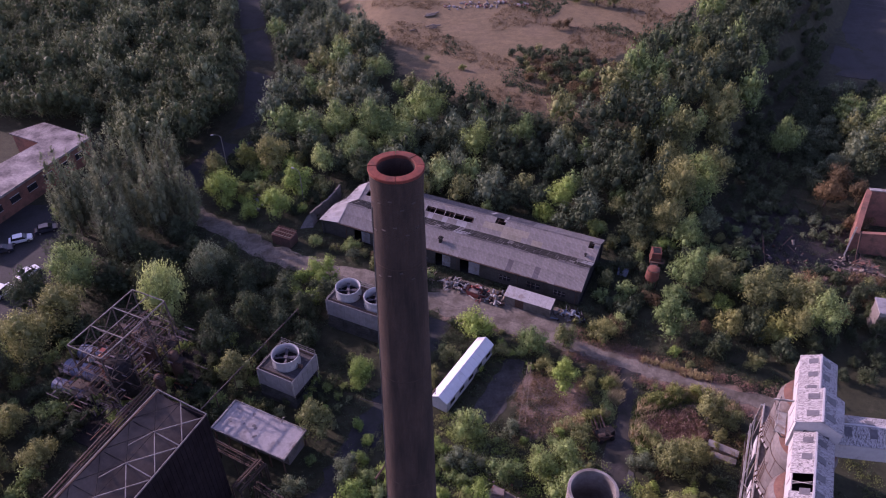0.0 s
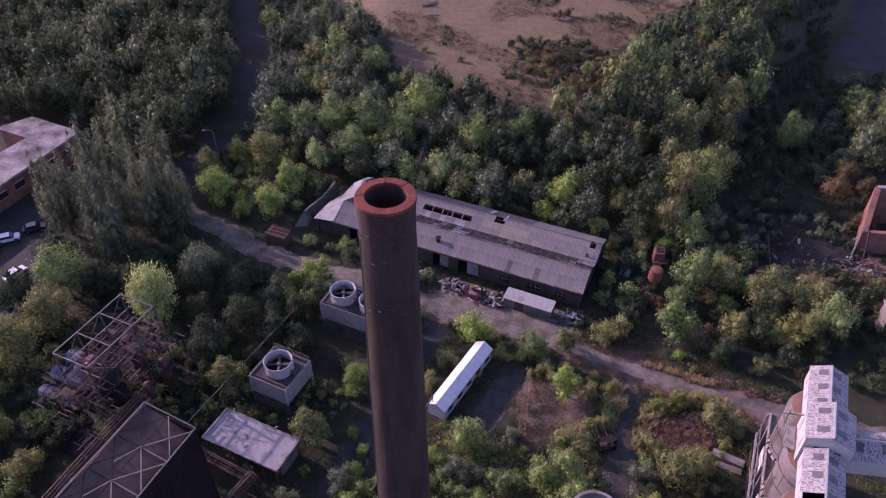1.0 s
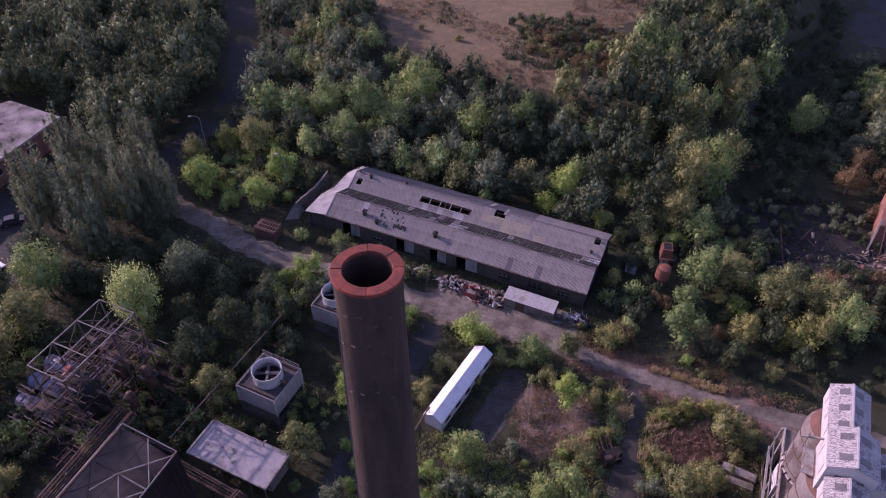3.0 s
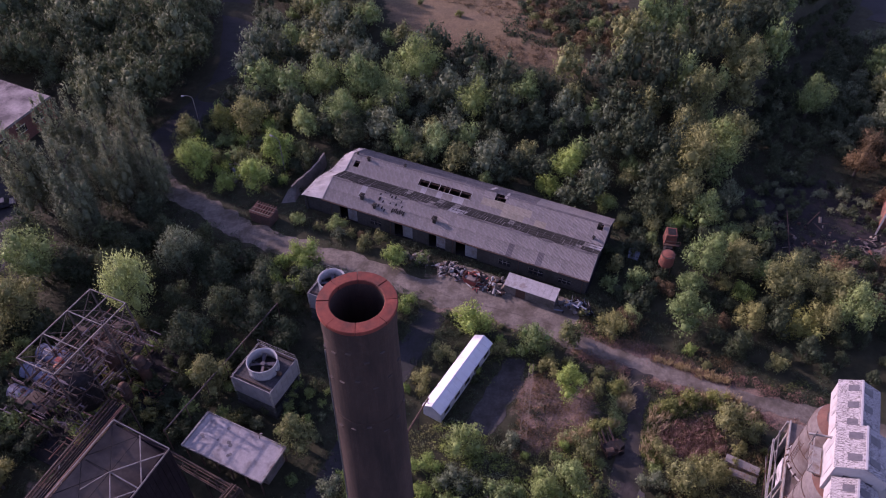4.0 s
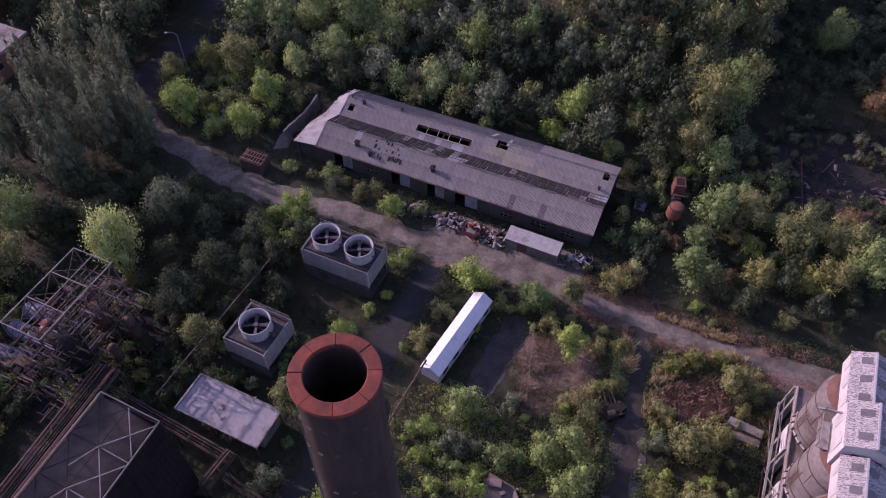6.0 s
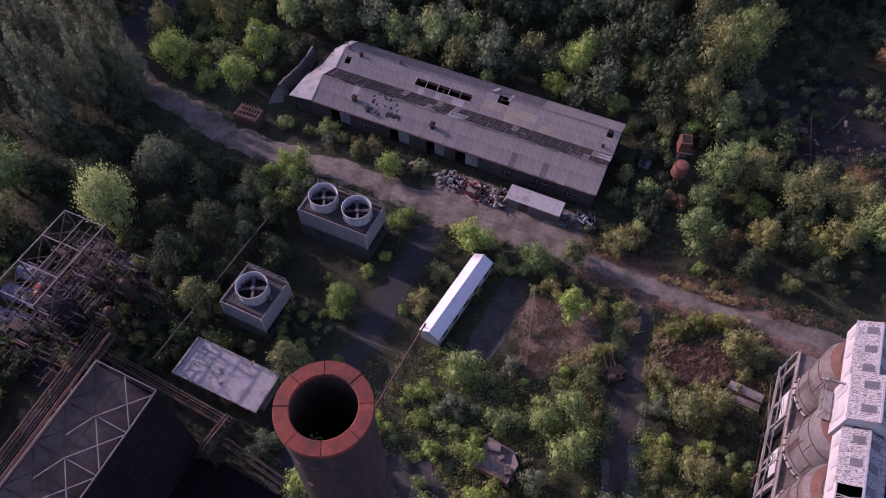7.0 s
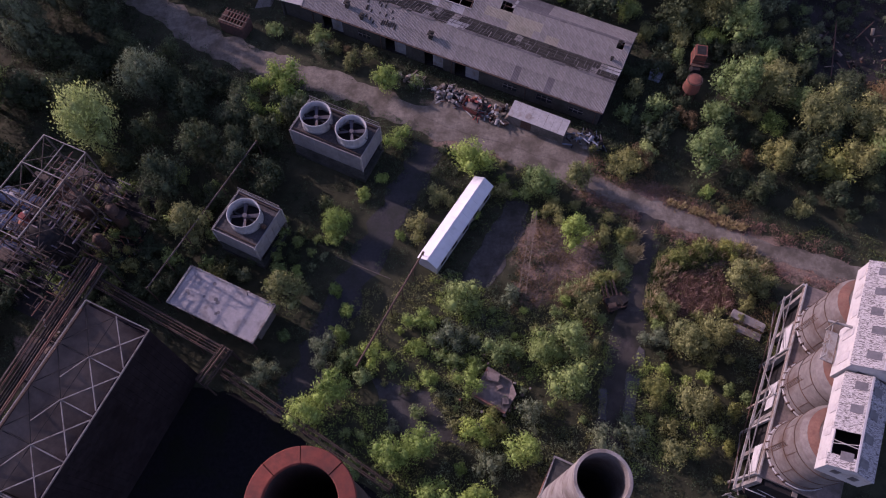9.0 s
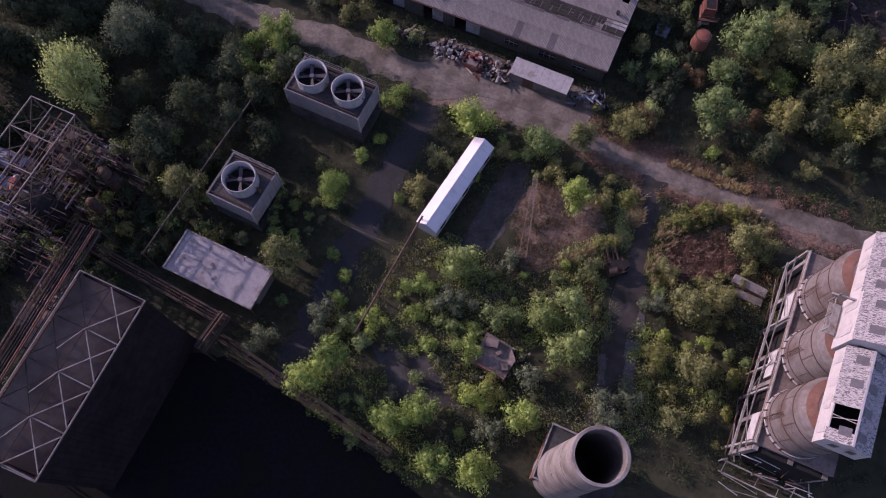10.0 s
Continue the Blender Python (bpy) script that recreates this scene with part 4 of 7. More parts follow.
# Concrete tone with the shade at the towers' feet mixed in.
FOOTSHADE = worn("concrete_dark_with_shade", lin(0.045, 0.045, 0.040), lin(0.075, 0.075, 0.065), lin(0.03, 0.034, 0.025), 3.0, 0.6, 0.5)
CTWALL = worn("stained_grey_cladding", lin(0.155, 0.150, 0.154), lin(0.208, 0.200, 0.204), lin(0.142, 0.131, 0.131), 1.5, 0.5, 0.45, rnd=0.12)
CTWHITE = worn("white_fan_stack", lin(0.270, 0.272, 0.280), lin(0.350, 0.350, 0.356), lin(0.303, 0.282, 0.275), 2.0, 0.7, 0.35, rough=0.6)
DECKGREY = worn("dark_wet_timber", lin(0.039, 0.036, 0.039), lin(0.072, 0.065, 0.068), lin(0.029, 0.027, 0.029), 3.0, 0.6, 0.5)
BLADE = worn("dull_fan_blade", lin(0.065, 0.060, 0.072), lin(0.098, 0.090, 0.105), lin(0.075, 0.053, 0.045), 3.0, 0.8, 0.4)
cooling_tower(-24.15, 76.7, -26, 6.4, 6.3, [(0, 0)], "single-cell cooling tower with one white fan stack")
cooling_tower(-13.6, 90.9, -25, 11.0, 5.6, [(-2.75, 0), (2.75, 0)], "twin-cell cooling tower with two white fan stacks")


def slab_building():
    t = thing("flat_roofed_shelter", -26.8, 66.0, 0, -25.5, "flat-roofed concrete shelter on steel legs", "shelter")
    lx, ly = 12.6, 5.6
    part("roof_slab", MB().box((0, 0, 3.45), (lx, ly, 0.3)), SLAB, t, "pale flat roof with small dark spots")
    for a, b, c, d in ((0, -ly / 2, lx, .14), (0, ly / 2, lx, .14), (-lx / 2, 0, .14, ly), (lx / 2, 0, .14, ly)):
        part("roof_edge", MB().box((a, b, 3.56), (c + .14, d, 0.34)), STEEL, t)
    part("wall", MB().box((0, 0.6, 1.65), (lx - 1.0, ly - 1.8, 3.3)), GREYBRICK, t)
    for k in range(6):
        x = -lx / 2 + 0.3 + (lx - 0.6) * k / 5
        for y in (-ly / 2 + .2, ly / 2 - .2):
            part("leg", MB().box((x, y, 1.65), (0.18, 0.18, 3.3)), RUST, t)
    rng = random.Random(9)
    for _ in range(9):
        x, y = rng.uniform(-5.5, 1), rng.uniform(-1.5, 2.2)
        part("damp_patch", MB().lathe((x, y, 0), [(0.01, 3.605), (rng.uniform(.12, .35), 3.605), (0.2, 3.6), (0.01, 3.6)], 9), DARKPATCH, t, "small dark round spot")
    part("bent_pipe", MB().tube((2.4, 2.4, 3.6), (2.5, 2.6, 4.5), .07).tube((2.5, 2.6, 4.5), (2.9, 2.7, 4.8), .07), STEEL, t)


DARKPATCH = worn("damp_patch", lin(0.10, 0.09, 0.095), lin(0.15, 0.14, 0.145), lin(0.08, 0.08, 0.08), 3.0, 0.6, 0.5)
slab_building()


PALERUST = worn("pale_rusting_paint", lin(0.069, 0.055, 0.048), lin(0.104, 0.086, 0.076), lin(0.038, 0.026, 0.021), 3.0, 0.8, 0.5)


FRAMESTEEL = worn("dull_frame_paint", lin(0.138, 0.124, 0.118), lin(0.189, 0.173, 0.166), lin(0.078, 0.055, 0.046), 4.0, 0.9, 0.45, rough=0.6)


def hall():
    """Tall near-black bunker hall, half its roof stripped to the trusses."""
    t = thing("bunker_hall", -29.4, 57.6, 0, -23.6, "tall near-black bunker hall with half its roof stripped", "building")
    W, L, H = 7.3, 19.6, 17.6
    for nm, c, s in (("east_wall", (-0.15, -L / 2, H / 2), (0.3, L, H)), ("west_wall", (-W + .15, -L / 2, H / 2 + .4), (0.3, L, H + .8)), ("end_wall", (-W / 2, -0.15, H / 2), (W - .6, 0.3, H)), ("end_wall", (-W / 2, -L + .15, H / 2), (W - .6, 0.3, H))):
        part(nm, MB().box(c, s), HALLBLACK, t, "near-black wall")
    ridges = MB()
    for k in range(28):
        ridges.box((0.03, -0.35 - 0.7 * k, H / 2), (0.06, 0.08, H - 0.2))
    part("cladding_ribs", ridges, HALLBLACK, t)
    # Black floor paints the dark interior below the open roof.
    part("hopper_floor", MB().plate([(-W + .3, -.3, 11.0), (-.3, -.3, 6.0), (-.3, -L + .3, 6.0), (-W + .3, -L + .3, 11.0)], 0.3), DARK, t, "hopper floor, near-black for the unlit inside")
    for k in range(4):
        y = -0.35 - (L - 0.7) * k / 4
        part("chute_plate", MB().plate([(-W + .3, y, H + 1.12), (-.5, y, H - 1.1), (-.5, y - (L - .7) / 4 + .02, H - 1.1), (-W + .3, y - (L - .7) / 4 + .02, H + 1.12)], 0.1), DUSTY, t, "dust-covered sloping chute plate")
    for a, b in (((0, 0, H), (0, -L, H)), ((-W, 0, H + 1.2), (-W, -L, H + 1.2)), ((-W, 0, H + 1.2), (0, 0, H)), ((-W, -L, H + 1.2), (0, -L, H))):
        part("edge_beam", MB().bar(a, b, 0.11, 0.24), FRAMESTEEL, t, "pale steel edge beam")
    # roof bracing: a chord along the middle, cross beams and crossed angle irons in each bay
    n = 4
    ys_ = [-0.2 - (L - 0.4) * k / n for k in range(n + 1)]
    for k in range(n):
        y0, y1 = ys_[k], ys_[k + 1]
        mid = -W / 2
        for p, q, wd, m in (((mid, y0, H + .7), (-.1, y1 + .5, H + .08), .12, FRAMESTEEL), ((mid, y1, H + .7), (-.1, y0 - .5, H + .08), .12, FRAMESTEEL), ((mid, y1, H + .62), (-.1, y1 - .1, H + .05), .13, FRAMESTEEL),
                            ((mid, y1, H + .75), (mid - 1.35, y1 - 2.9, H + .92), .1, FRAMESTEEL), ((mid, y1, H + .7), (-W + .2, y0 - .3, H + 1.1), .06, DARK), ((mid, y0, H + .7), (-W + .2, y1 + .3, H + 1.1), .06, DARK), ((mid, y1, H + .6), (-W + .2, y1, H + 1.05), .08, DARK), ((mid, y0, H + .66), (mid, y1, H + .66), .05, DARK)):
            part("truss_bar", MB().bar(p, q, wd), m, t, "angle-iron truss bar")
        part("truss_post", MB().bar((mid, y1, H - 1.6), (mid, y1, H + .62), .12), RUST, t)
    for k in range(8):
        y = -1 - 2.4 * k
        part("roof_rail", MB().bar((-W + .2, y, H + 1.3), (-W + .2, y - 2.3, H + 1.3), 0.1), RUST, t)


hall()


OXIDE = worn("brown_oxide", lin(0.105, 0.050, 0.038), lin(0.165, 0.082, 0.062), lin(0.085, 0.055, 0.046), 2.0, 0.5, 0.5)


def pipe_bridge(name, a, b, width, z, pipes, label, steps):
    """A trestle that carries pipes from a to b."""
    a, b = Vector((*a, z)), Vector((*b, z))
    t = thing(name, a.x, a.y, 0, 0, label, "pipe bridge", "pipe bridges")
    d = (b - a)
    n = Vector((-d.y, d.x, 0)).normalized()
    o = Vector((a.x, a.y, 0))
    for s in (-1, 1):
        part("side_beam", MB().bar(a - o + n * s * width / 2, b - o + n * s * width / 2, 0.12, 0.22), PALERUST if width > 2.5 else SOOTRUST, t)
    for k in range(steps + 1):
        p = a.lerp(b, k / steps) - o
        part("cross_beam", MB().bar(p - n * width / 2, p + n * width / 2, 0.12, 0.16), SOOTRUST, t)
        if k % 2 == 0:
            for s in (-1, 1):
                q = p + n * s * width / 2
                part("leg", MB().bar((q.x, q.y, 0), q, 0.16), SOOTRUST, t)
    rng = random.Random(int(a.x * 10) + 77)
    for k in range(pipes):
        r = rng.choice((0.06, 0.09, 0.13))
        off = n * (-(width / 2) + width * (k + .5) / pipes)
        up = Vector((0, 0, 0.1 + r + rng.choice((0, 0, 0.25))))
        part("pipe", MB().tube(a - o + off + up, b - o + off + up, r, 8), rng.choice((RUST, DARK, SOOTRUST, OXIDE) if width > 2.5 else (SOOTRUST, SOOTRUST, RUST)), t)


pipe_bridge("pipe_bridge", (-41.9, 70.0), (-53.8, 40.6), 3.3, 7.6, 9, "rusty bundle of pipes on a trestle beside the hall", 12)
pipe_bridge("pipe_bridge", (-44.0, 69.3), (-25.0, 59.0), 1.3, 4.2, 4, "rusty pipe trestle past the shelter", 10)
pipe_bridge("pipe_bridge", (-25.6, 57.3), (-4.6, 43.6), 0.9, 3.0, 2, "low pipe trestle at the edge of the hall's shadow sheet", 12)
pipe_bridge("pipe_bridge", (-25.0, 59.8), (-27.6, 55.5), 1.6, 4.5, 3, "short rusty pipe trestle", 4)


LILAC = worn("grimy_lilac_paint", lin(0.130, 0.102, 0.112), lin(0.205, 0.165, 0.178), lin(0.070, 0.048, 0.050), 4.0, 0.8, 0.5)


def process_frame():
    """Open steel frame over rusting vessels and pipework."""
    rng = random.Random(21)
    t = thing("process_frame", -48.4, 84.4, 0, -24.5, "open steel frame packed with rusting pipework", "industrial frame")
    W, L, H = 6.3, 13.0, 14.2
    for x in (0, W):
        for k in range(4):
            y = -L * k / 3
            part("column", MB().bar((x, y, 0), (x, y, H), 0.18), PALERUST, t)
    for z in (H, 9.6, 5.2):
        m = FRAMESTEEL if z == H else PALERUST
        for x in (0, W):
            part("long_beam", MB().bar((x, 0, z), (x, -L, z), 0.11, 0.17), m, t)
        for k in range(4):
            y = -L * k / 3
            part("cross_beam", MB().bar((0, y, z), (W, y, z), 0.10, 0.16), m, t)
        if z < H:
            for k in range(7):
                part("floor_joist", MB().bar((W * k / 6, 0, z - .1), (W * k / 6, -L, z - .1), 0.1, 0.16), RUST, t)
    part("long_beam", MB().bar((W / 2, 0, H), (W / 2, -L, H), 0.08, 0.12), FRAMESTEEL, t)
    for k in range(3):
        y0, y1 = -L * k / 3, -L * (k + 1) / 3
        for x in (0, W):
            part("brace", MB().bar((x, y0, 9.6), (x, y1, H), 0.09).bar((x, y1, 9.6), (x, y0, H), 0.09), PALERUST, t)
    part("brace", MB().bar((W, 0, H), (W + 2.4, -1.0, 7.0), 0.14).bar((W, -L / 3, H), (W + 2.4, -L / 3, 7.0), 0.14), PALERUST, t)
    for k in range(430):
        ax = rng.randrange(3)
        p = Vector((rng.uniform(-1.5, W + 3.2), -rng.uniform(-.5, L + 5.0), rng.uniform(1.2, 10.5)))
        q = p.copy()
        q[ax] += rng.choice((-1, 1)) * rng.uniform(.7, 3.0)
        q.z = max(0.3, min(12.8, q.z))
        r = rng.choice((0.03, 0.04, 0.05, 0.06, 0.1))
        part("pipe", MB().tube(p, q, r, 6), rng.choice((SOOTRUST, LILAC, LILAC, SOOTRUST, DARK, OXIDE)), t)
    for k in range(60):
        ax = rng.randrange(3)
        p = Vector((rng.uniform(0.5, W + 1.5), -rng.uniform(2.5, L), rng.uniform(10.2, 13.0)))
        q = p.copy()
        q[ax] += rng.choice((-1, 1)) * (rng.uniform(1.2, 3.5) if ax < 2 else .8)
        part("upper_pipe", MB().tube(p, q, rng.choice((.04, .06, .1)), 6), rng.choice((SOOTRUST, LILAC, PALERUST)), t)
    for k in range(44):
        x, y, z = rng.uniform(-1, W + 3.5), -rng.uniform(0, L + 5), rng.choice((5.4, 7.5, 9.7, 11.0))
        rail = MB().bar((x, y, z + 1), (x + 2.2, y, z + 1), 0.05).bar((x, y, z), (x, y, z + 1), 0.05).bar((x + 2.2, y, z), (x + 2.2, y, z + 1), 0.05).bar((x, y, z + .5), (x + 2.2, y, z + .5), 0.04)
        part("handrail", rail, rng.choice((PALERUST, LILAC, SOOTRUST)), t)
    # Black slab added to hide the ground and darken the frame's inside.
    part("floor_slab", MB().box((W / 2 + .6, -L / 2 - 1.5, .15), (W + 7.5, L + 9, .3)), DARK, t, "near-black slab added to darken the frame's inside")
    for k in range(12):
        x, y, z = rng.uniform(-.5, W + 3), -rng.uniform(0.5, L + 4), rng.choice((5.3, 7.6, 9.7))
        part("grating", MB().box((x, y, z), (rng.uniform(1, 2.2), rng.uniform(.8, 1.6), 0.08)), rng.choice((SOOTRUST, DARK)), t)
    for x, y, z0, h, r, m in ((2.0, -10.0, 5.3, 4.2, 0.9, REDRUST), (4.9, -10.2, 3.6, 6.2, 1.9, DARK), (4.6, -4.2, 4.0, 4.6, 1.1, RUST), (1.8, -3.2, 4.5, 3.6, .9, RUST), (8.2, -3.0, 0, 6.2, .8, RUST), (8.4, -7, 0, 5.0, .7, RUST)):
        v = part("vessel", MB().lathe((x, y, z0), [(0.01, -.4), (r * .7, -.25), (r, 0), (r, h), (r * .8, h + .3), (r * .3, h + .5), (0.01, h + .52)], 20), m, t, "upright rusting vessel", smooth=True)
        part("flange", MB().lathe((x, y, z0 + h * .7), [(r, -.06), (r + .1, -.06), (r + .1, .06), (r, .06)], 20, True), RUST, v)
    for x, y in ((1.6, -9.0), (1.0, -11.3)):
        part("valve_cover", MB().lathe((x, y, 9.8), [(0.45, 0), (0.42, .3), (.2, .5), (.01, .55)], 14), JUNKWHITE, t, "pale domed cover", smooth=True)
    part("gauge_box", MB().box((2.0, -9.6, 10.4), (0.8, 0.7, 0.9)), JUNKRED, t, "faded red box")


process_frame()


def horizontal_tank(x, y, rz, r, length, label):
    t = thing("storage_tank", x, y, 0, rz, label, "tank", "storage tanks")
    zc = r + 0.9
    prof = [(0.01, -length / 2 - .5), (r * .6, -length / 2 - .38), (r, -length / 2), (r, length / 2), (r * .6, length / 2 + .38), (0.01, length / 2 + .5)]
    mb = MB().lathe((0, 0, 0), prof, 24)
    mb.v = [(z, x_, y_ + zc) for x_, y_, z in mb.v]
    b = part("shell", mb, TANKBLUE, t, smooth=True)
    for k in (-.3, .3):
        part("saddle", MB().box((k * length, 0, 0.55), (0.4, r * 1.6, 1.1)), CONCRETE, t)
        st = MB().lathe((0, 0, 0), [(r, -.05), (r + .04, -.05), (r + .04, .05), (r, .05)], 24, True)
        st.v = [(z + k * length, x_, y_ + zc) for x_, y_, z in st.v]
        part("strap", st, RUST, b)
    part("manhole", MB().tube((0, 0, zc + r - .1), (0, 0, zc + r + .3), .35, 14), RUST, b)


horizontal_tank(-57.6, 78.5, -20, 1.25, 5.5, "blue-grey horizontal storage tank on saddles")
horizontal_tank(-56.6, 81.8, -20, 1.25, 5.5, "blue-grey horizontal storage tank on saddles")
horizontal_tank(-58.4, 75.0, -20, 1.1, 5.0, "blue-grey horizontal storage tank on saddles")


# ---- silo house ----
GX = thing("silo_house", 36.7, 43.4, 0, -24.0, "row of three grey silos on a concrete deck", "silos")
for s in (4.4, 12.0, 19.6):
    prof = [(0.4, 8.0), (3.70, 8.0), (3.74, 8.1), (3.66, 9.2), (3.66, 16.4), (3.2, 17.3), (1.6, 18.3), (0.01, 18.6)]
    si = part("silo", MB().lathe((2.45, s, 0), prof, 44), SILO, GX, "rust-stained rendered silo", smooth=False)
    for z in (9.6, 12.4, 15.2):
        part("hoop", MB().lathe((2.45, s, z), [(3.65, -.05), (3.72, -.05), (3.72, .05), (3.65, .05)], 44, True), RUST, si, "rusty hoop")
    a = radians(196)
    lx_, ly_ = 2.45 + 3.76 * math.cos(a), s + 3.76 * math.sin(a)
    for e in (-1, 1):
        part("ladder_stile", MB().bar((lx_ + .2 * e, ly_ - .15 - .15 * e, 8.1), (lx_ + .2 * e, ly_ - .15 - .15 * e, 13.6), .05), RUST, si)
    for k in range(12):
        part("ladder_rung", MB().bar((lx_ - .2, ly_, 8.2 + .45 * k), (lx_ + .2, ly_ - .3, 8.2 + .45 * k), 0.04), RUST, si)
    for k in range(9):
        a = radians(140 + 14 * k)
        part("bracket", MB().bar((2.45 + 3.66 * math.cos(a), s + 3.66 * math.sin(a), 8.9), (2.45 + 3.85 * math.cos(a), s + 3.85 * math.sin(a), 8.3), 0.1, .3), RUST, si)
    part("ring_beam", MB().lathe((2.45, s, 8.9), [(3.66, -.5), (3.8, -.5), (3.8, -.3), (3.66, -.3)], 44, True), WHITE, si, "pale ring beam")
    for k in range(5):
        a = radians(150 + 22 * k)
        part("seam", MB().bar((2.45 + 3.67 * math.cos(a), s + 3.67 * math.sin(a), 9.7 + 2.8 * (k % 2)), (2.45 + 3.67 * math.cos(a), s + 3.67 * math.sin(a), 12.3 + 2.8 * (k % 2)), .05), RUST, si)
    part("top_plate", MB().lathe((2.45, s, 0), [(2.4, 17.8), (3.25, 17.25), (3.3, 17.31), (2.4, 17.9)], 30, True), OXIDE, si, "red-brown rusted collar")
part("deck", MB().box((3.0, 12.75, 7.85), (8.8, 24.5, 0.5)), SLAB_BROWN, GX, "stained concrete deck")
for k in range(7):
    y = 0.2 + 4.0 * k
    for x in (-0.9, 3.0, 6.8):
        part("column", MB().box((x, y, 3.8), (0.55, 0.55, 7.6)), CONCRETE, GX)
part("deck_upstand", MB().box((-1.3, 12.75, 8.25), (0.16, 24.5, 0.35)), PALE, GX, "pale chalky deck edge")
for k in range(3):
    y = 3.5 + 7.7 * k
    part("side_panel", MB().box((-1.55, y - 1.0, 6.7), (0.1, 3.2, 2.0)), WHITE, GX, "white side panel")
for y in (.6, 7.0, 10.2, 16.0, 24.9):
    part("edge_column", MB().bar((-1.75, y, 0), (-1.55, y, 8.1), .26, .26), PALE, GX, "pale steel column at the deck edge")
for z, x, w, m in ((3.2, -1.9, .26, PALE), (5.4, -1.85, .12, STEEL), (1.6, -2.0, .1, RUST)):
    part("long_beam", MB().bar((x, -.5, z), (x, 25.0, z + .2), w), m, GX, "long pale beam between the columns")
for y0, z0, y1, z1 in ((-.4, 7.8, 6.8, 3.3), (7.0, 3.3, 10.2, 7.6), (10.2, 7.8, 16.0, 1.6), (16.0, 7.8, 24.8, 3.3), (-.4, 3.2, 7.0, .2), (16.0, 3.2, 24.8, .3)):
    part("brace", MB().bar((-1.95, y0, z0), (-1.95, y1, z1), .09), STEEL, GX)
# Black box added to paint the shade under the deck.
part("undercroft", MB().box((3.2, 12.2, 3.7), (7.0, 24.6, 7.4)), DARK, GX, "black box standing in for the shade below the deck")
rng = random.Random(5)
for k in range(34):
    p = Vector((rng.uniform(-2.5, 7.5), rng.uniform(-4.5, 0.2), rng.uniform(0.6, 5.0)))
    q = p + (Vector((rng.uniform(2, 5), rng.uniform(-.8, .6), rng.uniform(-.4, .5))) if k % 3 else Vector((rng.uniform(-.5, .5), rng.uniform(-2.5, 2.5), rng.uniform(-.3, 1.2))))
    part("fallen_bar", MB().bar(p, q, rng.choice((.06, .08, .12))), rng.choice((PALE, STEEL, WHITE, RUST, SOOTRUST)), GX, "tangled steel bar")
for y in (-1.2, -2.6):
    part("ground_beam", MB().bar((-2.2, y, 1.6), (9.0, y - .4, 1.9), .14), PALE, GX, "pale horizontal beam")
for x in (-2.0, 2.0, 6.0, 8.8):
    part("ground_post", MB().bar((x, -1.2, 0), (x, -1.2, 3.0), .12).bar((x, -1.2, 3.0), (x + .1, -2.6, 1.7), .08), STEEL, GX)


